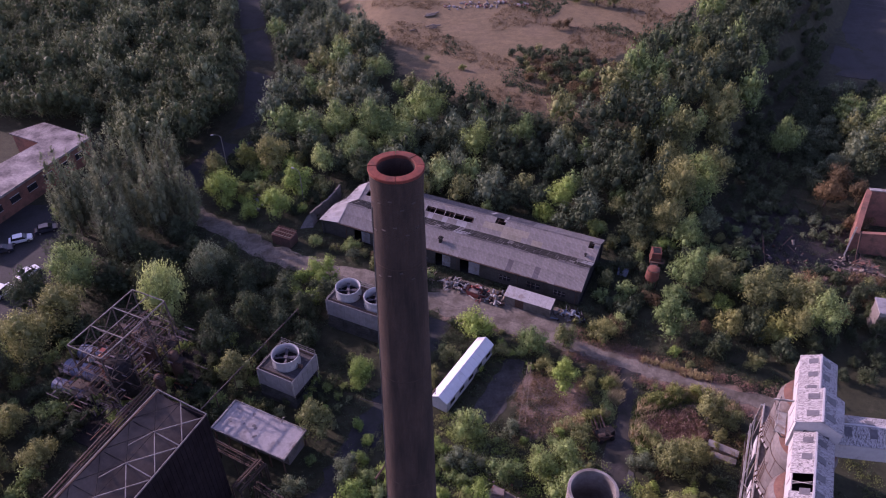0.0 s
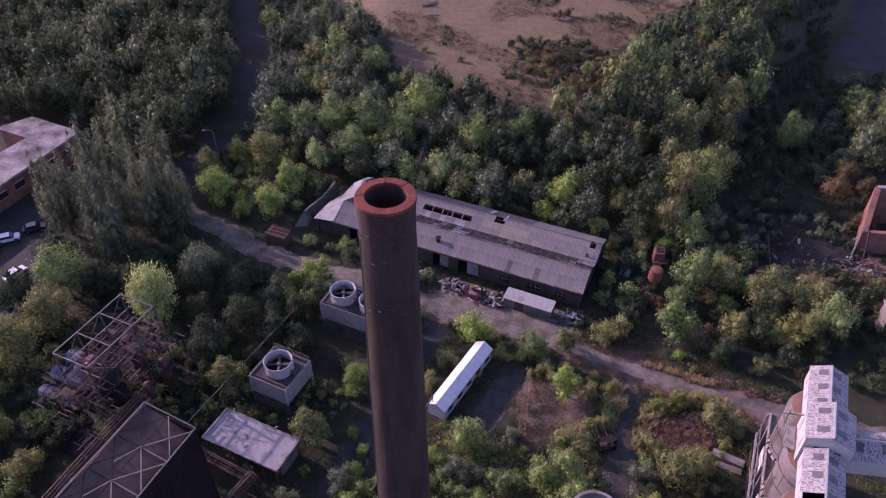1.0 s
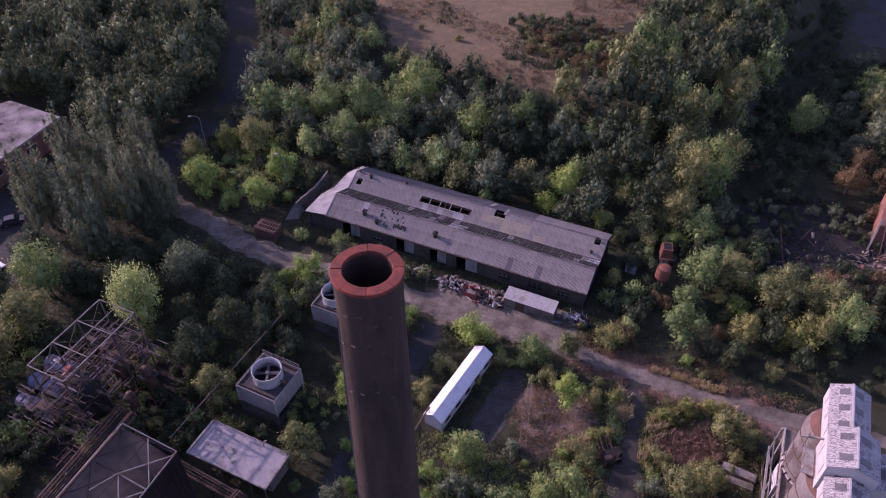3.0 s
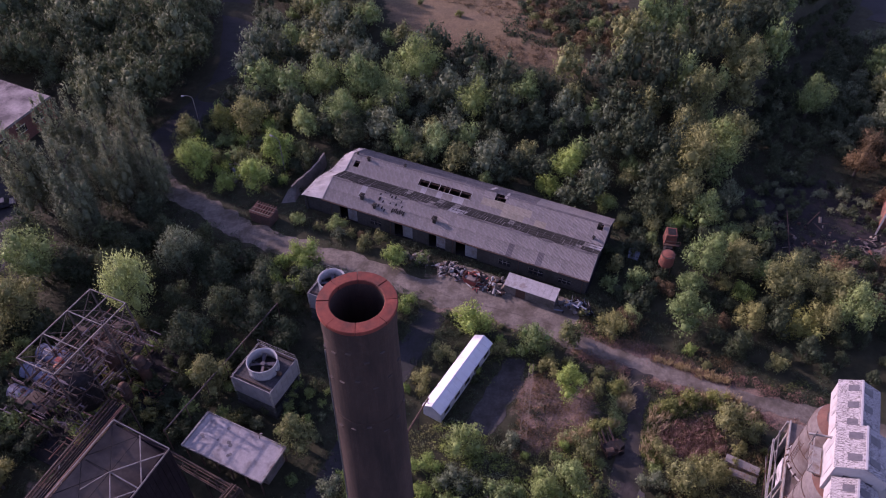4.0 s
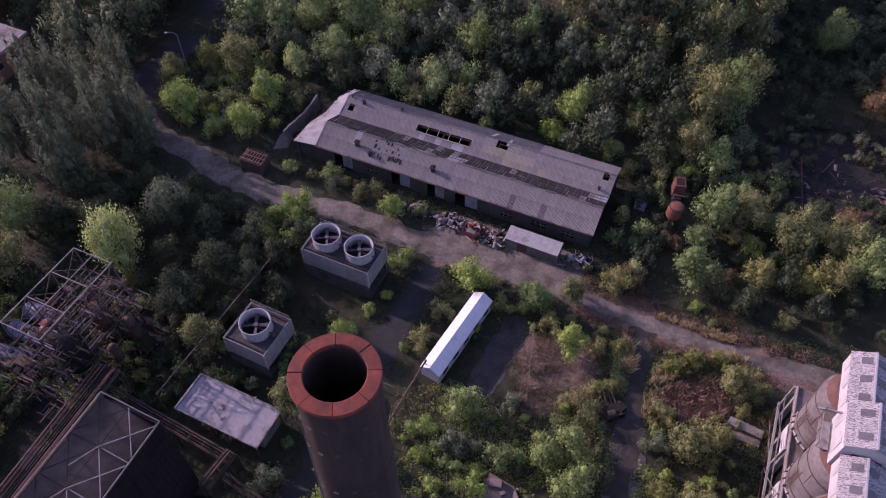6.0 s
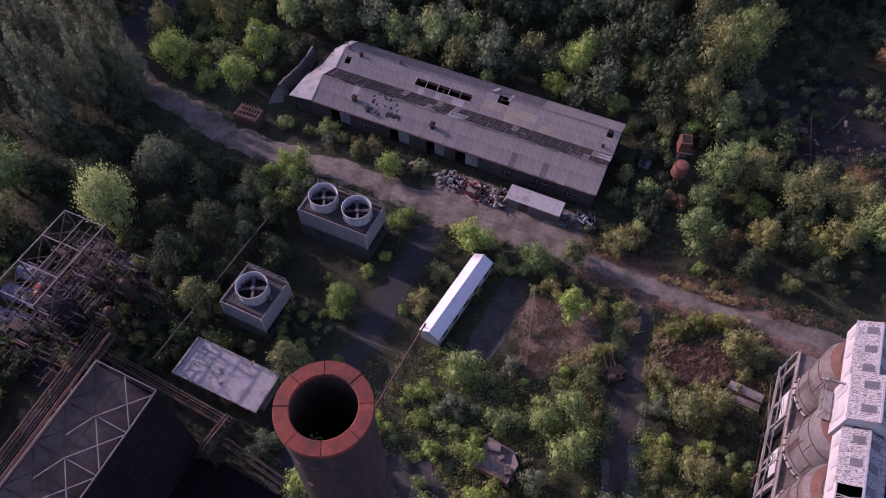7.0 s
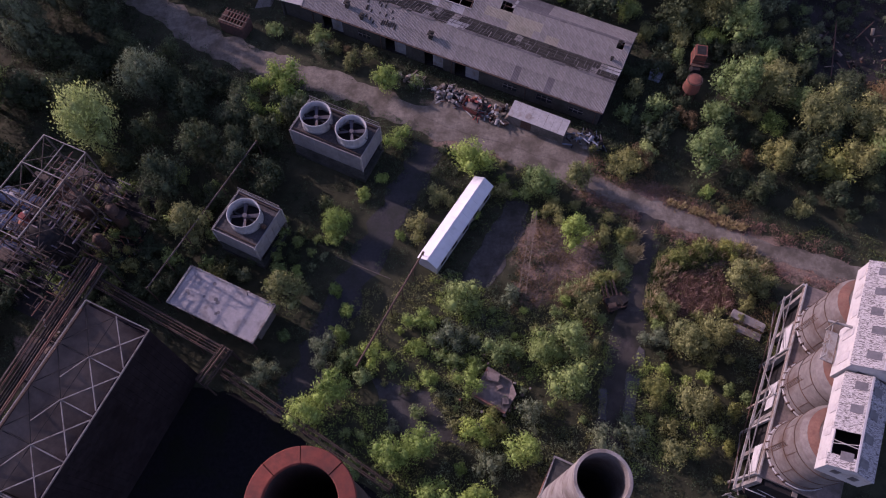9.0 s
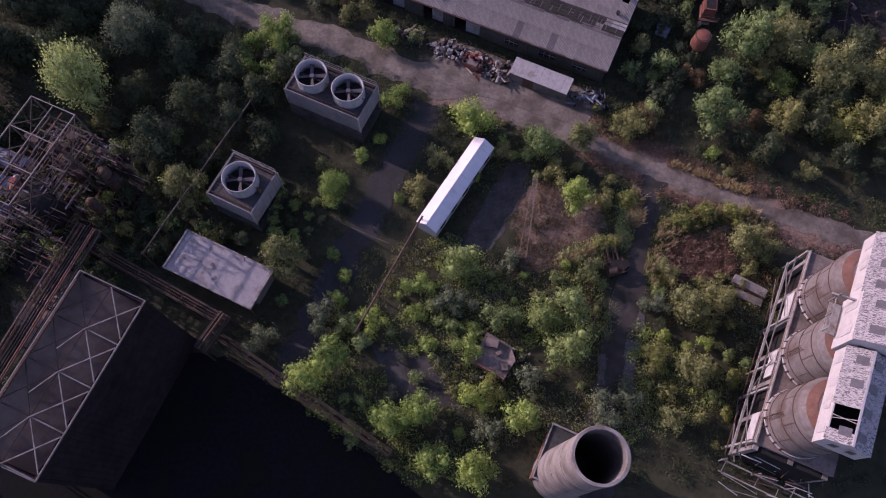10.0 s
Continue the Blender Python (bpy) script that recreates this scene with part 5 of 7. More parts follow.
def gallery(name, x, y, rz, width, length, floor, eave, ridge, windows, label, hole=False, ends=(True, True)):
    t = thing(name, x, y, 0, rz, label, "conveyor gallery", "conveyor galleries")
    w = width
    # Floor painted near-black so the inside looks unlit through the hole.
    part("floor", MB().box((w / 2, length / 2, floor + .05), (w - .3, length - .3, 0.1)), DARK, t, "gallery floor, near-black for the unlit inside")
    part("soffit", MB().box((w / 2, length / 2, floor - .12), (w, length, 0.22)), WHITE, t)
    for xx, nm in ((0.06, "side_wall"), (w - .06, "side_wall")):
        part(nm, MB().box((xx, length / 2, (floor + eave) / 2), (0.12, length, eave - floor)), WHITE, t, "chalky white wall")
    for yy, on in ((0.06, ends[0]), (length - .06, ends[1])):
        if on:
            part("gable", MB().add([(.12, yy - .06, floor), (w - .12, yy - .06, floor), (w - .12, yy - .06, eave), (w / 2, yy - .06, ridge - .05), (.12, yy - .06, eave),
                                    (.12, yy + .06, floor), (w - .12, yy + .06, floor), (w - .12, yy + .06, eave), (w / 2, yy + .06, ridge - .05), (.12, yy + .06, eave)],
                                   [(4, 3, 2, 1, 0), (5, 6, 7, 8, 9), (0, 1, 6, 5), (1, 2, 7, 6), (2, 3, 8, 7), (3, 4, 9, 8), (4, 0, 5, 9)]), WHITE, t)
            for xx in (w * .3, w * .7):
                part("window", MB().box((xx, yy - .07 if yy < 1 else yy + .07, floor + (eave - floor) * .58), (w * .16, 0.06, (eave - floor) * .4)), GLASS_GREY, t, "grey translucent window")
    rows = max(2, round(length / 1.15))
    for side in (0, 1):
        for k in range(rows):
            y0, y1 = length * k / rows, length * (k + .985) / rows
            for j in range(2):
                if hole and side == 0 and k in (1, 2):
                    continue
                e0, e1 = j / 2, (j + .99) / 2
                xa, xb = e0 * w / 2 - (.15 if j == 0 else 0), e1 * w / 2
                za, zb = eave + (ridge - eave) * e0 - (.05 if j == 0 else 0), eave + (ridge - eave) * e1
                if side:
                    xa, xb = w - xa, w - xb
                q = [(xa, y0, za), (xb, y0, zb), (xb, y1, zb), (xa, y1, za)]
                part("roof_sheet", MB().plate(q if not side else q[::-1], 0.05), LICHEN, t)
    part("ridge_cap", MB().bar((w / 2, 0, ridge + .03), (w / 2, length, ridge + .03), 0.22, 0.06), WHITE, t)
    for k in range(windows):
        yy = length * (k + .5) / windows
        for side in (0, 1):
            xx = -0.02 if side == 0 else w + .02
            if side == 0:
                part("window", MB().box((xx, yy, floor + (eave - floor) * .5), (0.06, 0.85, (eave - floor) * .5)), GLASS_PALE, t, "pale translucent window")
            sg = 1 if side == 0 else -1
            ex0, ex1 = .38, .85
            xa, xb = (ex0 * w / 2, ex1 * w / 2) if side == 0 else (w - ex0 * w / 2, w - ex1 * w / 2)
            za, zb = eave + (ridge - eave) * ex0 + .05, eave + (ridge - eave) * ex1 + .05
            if hole and side == 0 and k == 1:
                # Black lining added so the opening in the roof reads as unlit.
                part("inner_lining", MB().box((w / 2, length * 2.0 / rows, floor + .3), (w - .3, 3.4, .5)).box((.16, length * 2.0 / rows, (floor + eave) / 2), (.06, 3.4, eave - floor - .1)).box((w - .16, length * 2.0 / rows, (floor + eave) / 2), (.06, 3.4, eave - floor - .1)), DARK, t, "near-black lining added to darken the roof hole")
                for m_, e_ in ((0.3, .62), (0.62, .3)):
                    part("bare_rafter", MB().bar((0, length * (1.5 + m_) / rows, eave), (w / 2, length * (1.5 + e_) / rows, ridge), 0.07), PALE, t)
                continue
            q = [(xa, yy - .42, za), (xb, yy - .42, zb), (xb, yy + .42, zb), (xa, yy + .42, za)]
            part("rooflight", MB().plate(q if side == 0 else q[::-1], 0.05), GLASS_GREY, t, "grey translucent rooflight")


GLASS_PALE = worn("pale_translucent_panel", lin(0.345, 0.330, 0.338), lin(0.413, 0.398, 0.405), lin(0.285, 0.270, 0.277), 2.0, 0.8, 0.4, rough=0.4)
gallery("conveyor_gallery", 36.7, 43.4, -24.0, 4.1, 9.6, 19.0, 21.4, 22.4, 4, "white gabled gallery over the silos, its roof holed", True, (True, False))
gallery("conveyor_gallery", 36.7 + 9.8 * .407 - .3 * .914, 43.4 + 9.8 * .914 + .3 * .407, -24.0, 4.9, 5.4, 18.6, 22.8, 24.0, 2, "taller white gallery bay over the silos")
gallery("conveyor_gallery", 36.7 + 15.4 * .407, 43.4 + 15.4 * .914, -24.0, 4.1, 7.1, 19.0, 21.5, 22.5, 3, "white gabled gallery at the far silo", False, (False, True))
gallery("conveyor_gallery", 46.2, 55.8, -98.0, 4.2, 20.0, 17.6, 20.0, 21.0, 7, "white inclined gallery leaving the silo house", False, (False, True))


def landing():
    t = thing("access_landing", 36.7 + 11.2 * .407 - 2.2 * .914, 43.4 + 11.2 * .914 + 2.2 * .407, 0, -24, "white steel landing outside the gallery", "landing")
    part("floor", MB().box((1.1, 1.6, 18.7), (1.2, 3.4, 0.1)), PALE, t)
    for y in (-.1, 1.6, 3.3):
        part("rail_post", MB().bar((0.45, y, 18.7), (0.45, y, 20.2), 0.1), PALE, t)
    for z in (19.4, 20.2):
        part("rail", MB().bar((0.45, -.1, z), (0.45, 3.4, z), 0.07), PALE, t)
    for y in (.5, 2.8):
        part("support", MB().bar((0.6, y, 18.6), (2.2, y, 16.8), 0.15), PALE, t)
    part("jib_beam", MB().bar((-.2, 3.4, 20.4), (2.4, 3.2, 21.4), 0.2).bar((.4, 3.3, 18.7), (.4, 3.3, 21.4), .12), STEEL, t)


landing()


def west_office():
    t = thing("office_block", -81.0, 146.1, 0, 0, "low red-brick block with a pale blotched flat roof", "building")
    A = [(0, 0), (-13.2, 6.3), (-18.5, 1.5), (-10, -2.5), (-24, -30), (-13, -33)]
    part("wall", MB().prism(A, 0, 5.2), REDBRICK, t)
    B = [(0.3, 0.1), (-13.2, 6.7), (-19.1, 1.5), (-10.5, -2.6), (-24.5, -30.2), (-12.8, -33.4)]
    part("roof", MB().prism(B, 5.2, 5.5), BLOTCH, t, "blotched pale flat roof")
    part("fascia", MB().bar((0.35, .1, 5.35), (-12.75, -33.5, 5.35), 0.12, 0.5), PALE, t)
    d = Vector((-13, -33, 0)).normalized()
    for k in range(7):
        p = Vector((0.03, 0, 3.0)) + d * (3 + 4.6 * k) + Vector((.02, -.01, 0))
        w = part("window", MB().bar(p, p + d * 2.4, 0.1, 1.4), CARGLASS, t, "dark window")
        part("window_frame", MB().bar(p + Vector((.03, 0, .72)), p + d * 2.4 + Vector((.03, 0, .72)), .12, .1).bar(p + Vector((.03, 0, -.72)), p + d * 2.4 + Vector((.03, 0, -.72)), .16, .1), WHITE, w)


BLOTCH = worn("blotched_felt_roof", lin(0.170, 0.146, 0.148), lin(0.300, 0.268, 0.264), lin(0.055, 0.046, 0.050), 0.9, 0.22, 0.72)
west_office()


def east_ruin():
    t = thing("red_brick_ruin", 79.3, 111.5, 0, 0, "roofless red brick ruin with leaning steel", "ruin")
    part("wall", MB().prism([(0, 0), (0.9, -0.4), (6.4, 9.0), (5.5, 9.5)], 0, [4.5, 4.5, 8.2, 8.2]), REDBRICK, t, "broken red brick wall")
    part("wall", MB().prism([(0.9, -0.4), (14, -4.0), (14.2, -3.2), (1.2, 0.4)], 0, [4.5, 6.5, 6.5, 4.5]), REDBRICK, t)
    part("wall", MB().prism([(5.5, 9.5), (6.2, 8.7), (18, 6.5), (18.2, 7.4)], 0, 8.2), REDBRICK, t)
    part("coping", MB().bar((5.9, 9.2, 8.3), (18, 6.9, 8.3), .9, .2), PALE, t)
    part("leaning_post", MB().bar((-1.0, -1.5, 0), (0.3, 0.3, 5.6), 0.3), PALE, t, "leaning pale post")
    part("leaning_post", MB().bar((0.6, -3.0, 0), (1.0, -.6, 5.0), 0.25), RUST, t, "leaning rusty post")
    b = thing("white_roofed_hut", 74.2, 90.6, 0, -14, "low hut with a pale flat roof among bushes", "hut")
    part("wall", MB().box((5.5, 0, 2.4), (11, 3.6, 4.8)), GREYBRICK, b)
    part("roof", MB().box((5.5, 0, 4.95), (11.4, 4.0, 0.3)), SLAB, b, "pale roof")
    part("fascia", MB().box((5.5, -2.05, 4.7), (11.4, 0.12, 0.7)), PALE, b)


east_ruin()


DARKBRICK = worn("sooty_red_brick", lin(0.085, 0.045, 0.036), lin(0.13, 0.07, 0.055), lin(0.06, 0.045, 0.036), 5.0, 0.5, 0.5)


def small_shed():
    t = thing("brick_hut", -31.4, 114.2, 0, -24, "small open-roofed brick hut beside the track", "hut")
    for c, s in (((0, -1.2, 1.1), (4.2, .25, 2.2)), ((0, 1.2, 1.1), (4.2, .25, 2.2)), ((-2, 0, 1.1), (.25, 2.2, 2.2)), ((2, 0, 1.1), (.25, 2.2, 2.2))):
        part("wall", MB().box(c, s), DARKBRICK, t)
    for k in range(8):
        part("rafter", MB().bar((-2.0 + .56 * k, -1.5, 2.3), (-2.0 + .56 * k, 1.5, 2.55), .12), OXIDE, t, "red-brown rafter")
    for k in range(3):
        part("batten", MB().bar((-2.2, -1 + k, 2.42), (2.2, -1 + k, 2.42), .1), TIMBER, t)


small_shed()


FADED_OXIDE = worn("sunburnt_oxide", lin(0.150, 0.050, 0.034), lin(0.205, 0.075, 0.050), lin(0.079, 0.040, 0.029), 2.5, 0.6, 0.5)


def scrap_hopper(x, y, rz, round_one, label):
    """A rusting hopper on a steel stand."""
    t = thing("scrap_hopper", x, y, 0, rz, label, "hopper", "scrap hoppers")
    for a in (-.8, .8):
        for b in (-.7, .7):
            part("leg", MB().bar((a, b, 0), (a * .9, b * .9, 2.2), .16), RUST, t)
    if round_one:
        sh = part("shell", MB().lathe((0, 0, 0), [(.01, 1.2), (.35, 1.2), (1.25, 2.6), (1.12, 4.4), (.9, 4.75), (.3, 4.9), (.01, 4.92)], 22), FADED_OXIDE, t)
        part("rim", MB().lathe((0, 0, 4.6), [(1.0, -.08), (1.14, -.08), (1.14, .08), (1.0, .08)], 22, True), RUST, sh)
    else:
        sh = part("shell", MB().box((0, 0, 3.0), (2.0, 2.4, 2.4), 0, .85), FADED_OXIDE, t)
        for z in (2.0, 3.0, 4.0):
            part("stiffener", MB().box((0, 0, z), (2.12 - .12 * (z - 2), 2.52 - .14 * (z - 2), .1)), RUST, sh)
        # Black plate on the closed top paints an open, unlit mouth.
        part("mouth", MB().box((0, 0, 4.22), (1.3, 1.6, .06)), DARK, sh, "dark plate standing for the unlit mouth")
        part("chute", MB().box((-.2, -1.9, 1.9), (1.6, 1.5, 1.2), 0, .7), DARK, t, "dark feeder")
        part("catwalk", MB().box((.2, -1.6, 2.6), (2.6, .5, .08)).bar((-1.1, -1.8, 3.5), (1.5, -1.8, 3.5), .05).bar((-1.1, -1.8, 2.6), (-1.1, -1.8, 3.5), .05).bar((1.5, -1.8, 2.6), (1.5, -1.8, 3.5), .05), RUST, t)


scrap_hopper(40.2, 106.4, -10, False, "red-brown box hopper half hidden in bushes")
scrap_hopper(38.2, 100.6, 0, True, "red-brown round hopper half hidden in bushes")


def lattice_mast():
    """A lattice mast lying on the ground."""
    t = thing("fallen_lattice_mast", 11.8, 68.5, 0.3, 0, "rusty lattice mast lying in the weeds", "mast")
    a, b = Vector((0, 0, 0.2)), Vector((2.2, 11.5, 1.8))
    d = (b - a).normalized()
    n = Vector((-d.y, d.x, 0)).normalized() * .5
    u = Vector((0, 0, .8))
    for o in (n, -n, n + u, -n + u):
        part("chord", MB().bar(a + o, b + o * .5, 0.07), DRYSTEEL, t)
    for k in range(14):
        p, q = a.lerp(b, k / 14), a.lerp(b, (k + 1) / 14)
        s0, s1 = 1 - .5 * k / 14, 1 - .5 * (k + 1) / 14
        part("lacing", MB().bar(p + (n + u) * s0, q + (-n + u) * s1, 0.05).bar(p + n * s0, q + (n + u) * s1, 0.05).bar(p + (-n + u) * s0, p + (n + u) * s0, .05), DRYSTEEL, t)


DRYSTEEL = worn("pale_rust_lattice", lin(0.144, 0.108, 0.078), lin(0.204, 0.162, 0.120), lin(0.096, 0.066, 0.048), 4.0, 0.9, 0.4)
lattice_mast()


def overhead_pipe(a, b, r, mat, label, legs=6):
    a, b = Vector(a), Vector(b)
    t = thing("overhead_pipe", a.x, a.y, 0, 0, label, "pipe", "overhead pipes")
    o = Vector((a.x, a.y, 0))
    part("pipe", MB().tube(a - o, b - o, r, 10), mat, t)
    for k in range(legs + 1):
        p = a.lerp(b, k / legs) - o
        part("prop", MB().bar((p.x, p.y, 0), (p.x, p.y, p.z), .12), RUST, t)
        part("collar", MB().tube(p - (b - a).normalized() * .08, p + (b - a).normalized() * .08, r + .05, 10), RUST, t)


overhead_pipe((-1.2, 73.0, 4.0), (-9.2, 58.0, 3.2), 0.13, RUST, "rusty overhead pipe running to the cabin")
overhead_pipe((-24.6, 89.6, 5.0), (-36.0, 67.5, 5.0), 0.1, PALERUST, "thin overhead pipe across the bushes")


def brick_ruin():
    t = thing("collapsed_brick_base", 8.0, 55.6, 0, -28, "collapsed brick base with rubble and stained slabs", "ruin")
    part("plinth", MB().prism([(-2.4, -2.1), (2.3, -2.3), (2.5, .6), (1.2, 2.0), (-2.2, 2.2)], 0, [1.1, 1.4, 1.2, .8, 1.0]), SLAB_BROWN, t)
    part("upstand", MB().box((-1.0, 1.1, 1.2), (1.8, 1.2, .9), 14, .85), SLAB_BROWN, t, "stained concrete upstand")
    part("block", MB().box((1.7, -.9, 1.5), (.9, 1.0, .5), 30, .8), SLAB_BROWN, t)
    part("block", MB().box((.3, .4, 1.3), (.8, .6, .4), 50, .8), SLAB_BROWN, t)
    part("broken_edge", MB().box((.2, -2.1, 1.3), (4.2, .25, .4), -3), REDBRICK, t)
    rng2 = random.Random(8)
    for k in range(70):
        e = rng2.uniform(.12, .45)
        part("rubble", MB().box((rng2.gauss(0, 1.9), rng2.gauss(0, 1.8), rng2.uniform(.1, 1.2)), (e, e * .8, e * .6), rng2.uniform(0, 90), .75), rng2.choice((REDBRICK, SLAB_BROWN, SLAB_BROWN, CONCRETE)), t)


brick_ruin()


def scrap_machine():
    t = thing("scrap_machine", 24.0, 67.3, 0, 20, "wrecked dark steel machine beside the side track", "machine")
    t.scale = (1.0, 1.25, 1.1)
    part("chassis", MB().box((0, 0, .6), (2.6, 1.5, .5)), RUST, t)
    part("arm", MB().bar((-.6, .6, .9), (-.2, 2.4, 1.3), .2), RUST, t)
    part("arm", MB().bar((.6, .6, .9), (.9, 2.3, 1.2), .2), RUST, t)
    part("cab", MB().box((.9, -.2, 1.2), (.9, 1.0, .9), 12, .85), DARK, t)
    part("drum", MB().tube((-1.2, -.3, .9), (-.2, -.5, 1.0), .4, 14), SOOTRUST, t)
    for x in (-.9, .9):
        for y in (-.8, .8):
            part("wheel", MB().tube((x, y - .12, .35), (x, y + .12, .35), .35, 14), DARK, t)
    for p, q in (((-1.2, .4, 1.0), (-1.0, 1.9, 1.5)), ((.1, .7, .9), (.3, 2.2, 1.6)), ((-1.2, -.8, .9), (1.3, -.9, 1.2))):
        part("frame_bar", MB().bar(p, q, .1), SOOTRUST, t)
    part("deck_plate", MB().box((-.2, .1, .92), (2.2, 1.1, .1)), DARK, t, "black oily deck plate")
    k2 = thing("concrete_block", 41.1, 64.8, 0, -30, "pale broken concrete blocks in the grass", "concrete block")
    part("block", MB().box((0, 0, .35), (4.4, 1.2, .7)), CONCRETE, k2)
    part("block", MB().box((.4, -1.5, .25), (3.6, 1.0, .5), 4), CONCRETE, k2)


scrap_machine()


def junk_heap(name, x, y, rx, ry, count, mats, seed, label):
    t = thing(name, x, y, 0, -24, label, "scrap heap", "scrap heaps")
    r = random.Random(seed)
    for k in range(count):
        a, d = r.uniform(0, 6.28), math.sqrt(r.random())
        px, py = rx * d * math.cos(a), ry * d * math.sin(a)
        top = 1.5 * (1 - d * d)
        z = r.uniform(0.05, max(.15, top))
        m = r.choice(mats)
        kind = r.random()
        if kind < .55:
            part("plank", MB().bar((px, py, z), (px + r.uniform(-1.6, 1.6), py + r.uniform(-1.2, 1.2), z + r.uniform(-.05, .5)), r.uniform(.08, .25), .06), m, t)
        elif kind < .85:
            s = r.uniform(.2, .7)
            part("crate", MB().box((px, py, z + s * .2), (s, s * r.uniform(.5, 1.2), s * r.uniform(.3, .9)), r.uniform(0, 90), r.uniform(.8, 1)), m, t)
        else:
            part("drum", MB().tube((px, py, z), (px + r.uniform(-.6, .6), py + r.uniform(-.6, .6), z + r.uniform(.2, .9)), r.uniform(.15, .32), 10), m, t)


junk_heap("scrap_heap", 2.6, 101.0, 3.2, 1.7, 110, (JUNKWHITE, JUNKWHITE, TIMBER, STEEL, DARK, RUST, SLAB_BROWN), 1, "heap of white and grey scrap against the shed")
junk_heap("scrap_heap", 6.6, 98.9, 3.2, 1.7, 110, (JUNKRED, REDRUST, JUNKRED, JUNKWHITE, TIMBER, DARK, RUST), 2, "heap of red and rusty scrap against the shed")
junk_heap("scrap_heap", 10.0, 97.2, 3.0, 1.7, 80, (TIMBER, TIMBER, DARK, RUST, JUNKWHITE), 3, "heap of broken timber beside the store")
junk_heap("scrap_heap", 22.2, 92.8, 2.8, 1.7, 70, (TARP, TARP, STEEL, DARK, DARK), 4, "heap of blue and white plastic sheeting")
junk_heap("scrap_heap", -3.2, 103.8, 2.0, 1.0, 24, (TIMBER, STEEL, TIMBER), 5, "stack of grey pallets and boards")
junk_heap("scrap_heap", 66.0, 110.0, 6.0, 5.0, 40, (TIMBER, DARK, RUST, RUST, SLAB_BROWN), 6, "scattered fallen timber and scrap in the shade")
junk_heap("rubble_heap", 78.0, 105.0, 5.0, 4.0, 120, (TIMBER, SLAB_BROWN, REDBRICK, SLAB_BROWN, DARK), 7, "heap of rubble and broken timber below the ruin")
junk_heap("scrap_heap", -38.5, 127.5, 3.5, 3.0, 34, (JUNKWHITE, STEEL, TARP, DARK), 8, "scattered white scrap among bushes")
junk_heap("scrap_heap", -47.0, 62.5, 4.0, 2.6, 40, (TIMBER, RUST, STEEL, SLAB_BROWN), 10, "rusty scrap and boards below the pipe bridge")
junk_heap("scrap_heap", -41.0, 76.0, 2.0, 2.0, 24, (RUST, STEEL, REDRUST), 11, "rusty scrap beside the frame")


def red_bin():
    t = thing("red_skip", 5.7, 98.5, 0, -30, "faded red skip tipped among the scrap", "skip")
    part("body", MB().add([(-1.0, -.7, .2), (1.0, -.7, .2), (1.0, .7, .2), (-1.0, .7, .2), (-1.3, -.85, 1.4), (1.3, -.85, 1.4), (1.3, .85, 1.4), (-1.3, .85, 1.4)], [(0, 1, 2, 3), (0, 1, 5, 4), (1, 2, 6, 5), (2, 3, 7, 6), (3, 0, 4, 7)]), JUNKRED, t)
    part("rim", MB().bar((-1.3, -.85, 1.4), (1.3, -.85, 1.4), .08).bar((1.3, -.85, 1.4), (1.3, .85, 1.4), .08).bar((1.3, .85, 1.4), (-1.3, .85, 1.4), .08).bar((-1.3, .85, 1.4), (-1.3, -.85, 1.4), .08), RUST, t)
    part("load", MB().box((0, 0, 1.0), (2.0, 1.3, .4), 4, .8), SLAB_BROWN, t, "rubble and boards inside")
    part("skid", MB().box((0, 0, .1), (1.8, 1.0, .2)), RUST, t)


red_bin()


def pole(name, p, q, r, mat, label, cat):
    t = thing(name, p[0], p[1], 0, 0, label, cat)
    part("shaft", MB().tube((0, 0, p[2]), (q[0] - p[0], q[1] - p[1], q[2]), r, 8), mat, t)
    return t


pole("fallen_pole", (61.0, 104.5, .3), (63.5, 114.5, 1.6), .11, RUST, "rusty pole lying across the yard", "pole")
pole("fallen_pole", (-12.8, 73.6, 1.2), (-5.4, 69.8, 2.6), .045, PALERUST, "thin pale pole lying over the lane", "pole")
pole("fallen_pole", (66.0, 111.5, .4), (69.5, 114.5, 1.4), .10, RUST, "rusty pole lying across the yard", "pole")


def torn_sheet():
    t = thing("torn_sheeting", 34.2, 105.1, 0, -20, "torn blue-grey sheeting hung over scrap", "sheeting")
    part("cover", MB().add([(-.9, -1.3, .25), (.8, -1.5, .2), (1.0, 0, 1.0), (.8, 1.3, .5), (-.8, 1.4, .35), (-1.0, 0, 1.1), (-.9, -1.3, .1), (.8, -1.5, .1), (1.0, 0, .1), (.8, 1.3, .1), (-.8, 1.4, .1), (-1.0, 0, .1)],
                           [(0, 1, 2, 5), (5, 2, 3, 4), (0, 6, 7, 1), (1, 7, 8, 2), (2, 8, 9, 3), (3, 9, 10, 4), (4, 10, 11, 5), (5, 11, 6, 0), (6, 11, 8, 7), (11, 10, 9, 8)]), TARP, t)
    part("batten", MB().bar((-1.1, -.2, 1.12), (1.1, .1, 1.06), .08, .05), TIMBER, t)


torn_sheet()


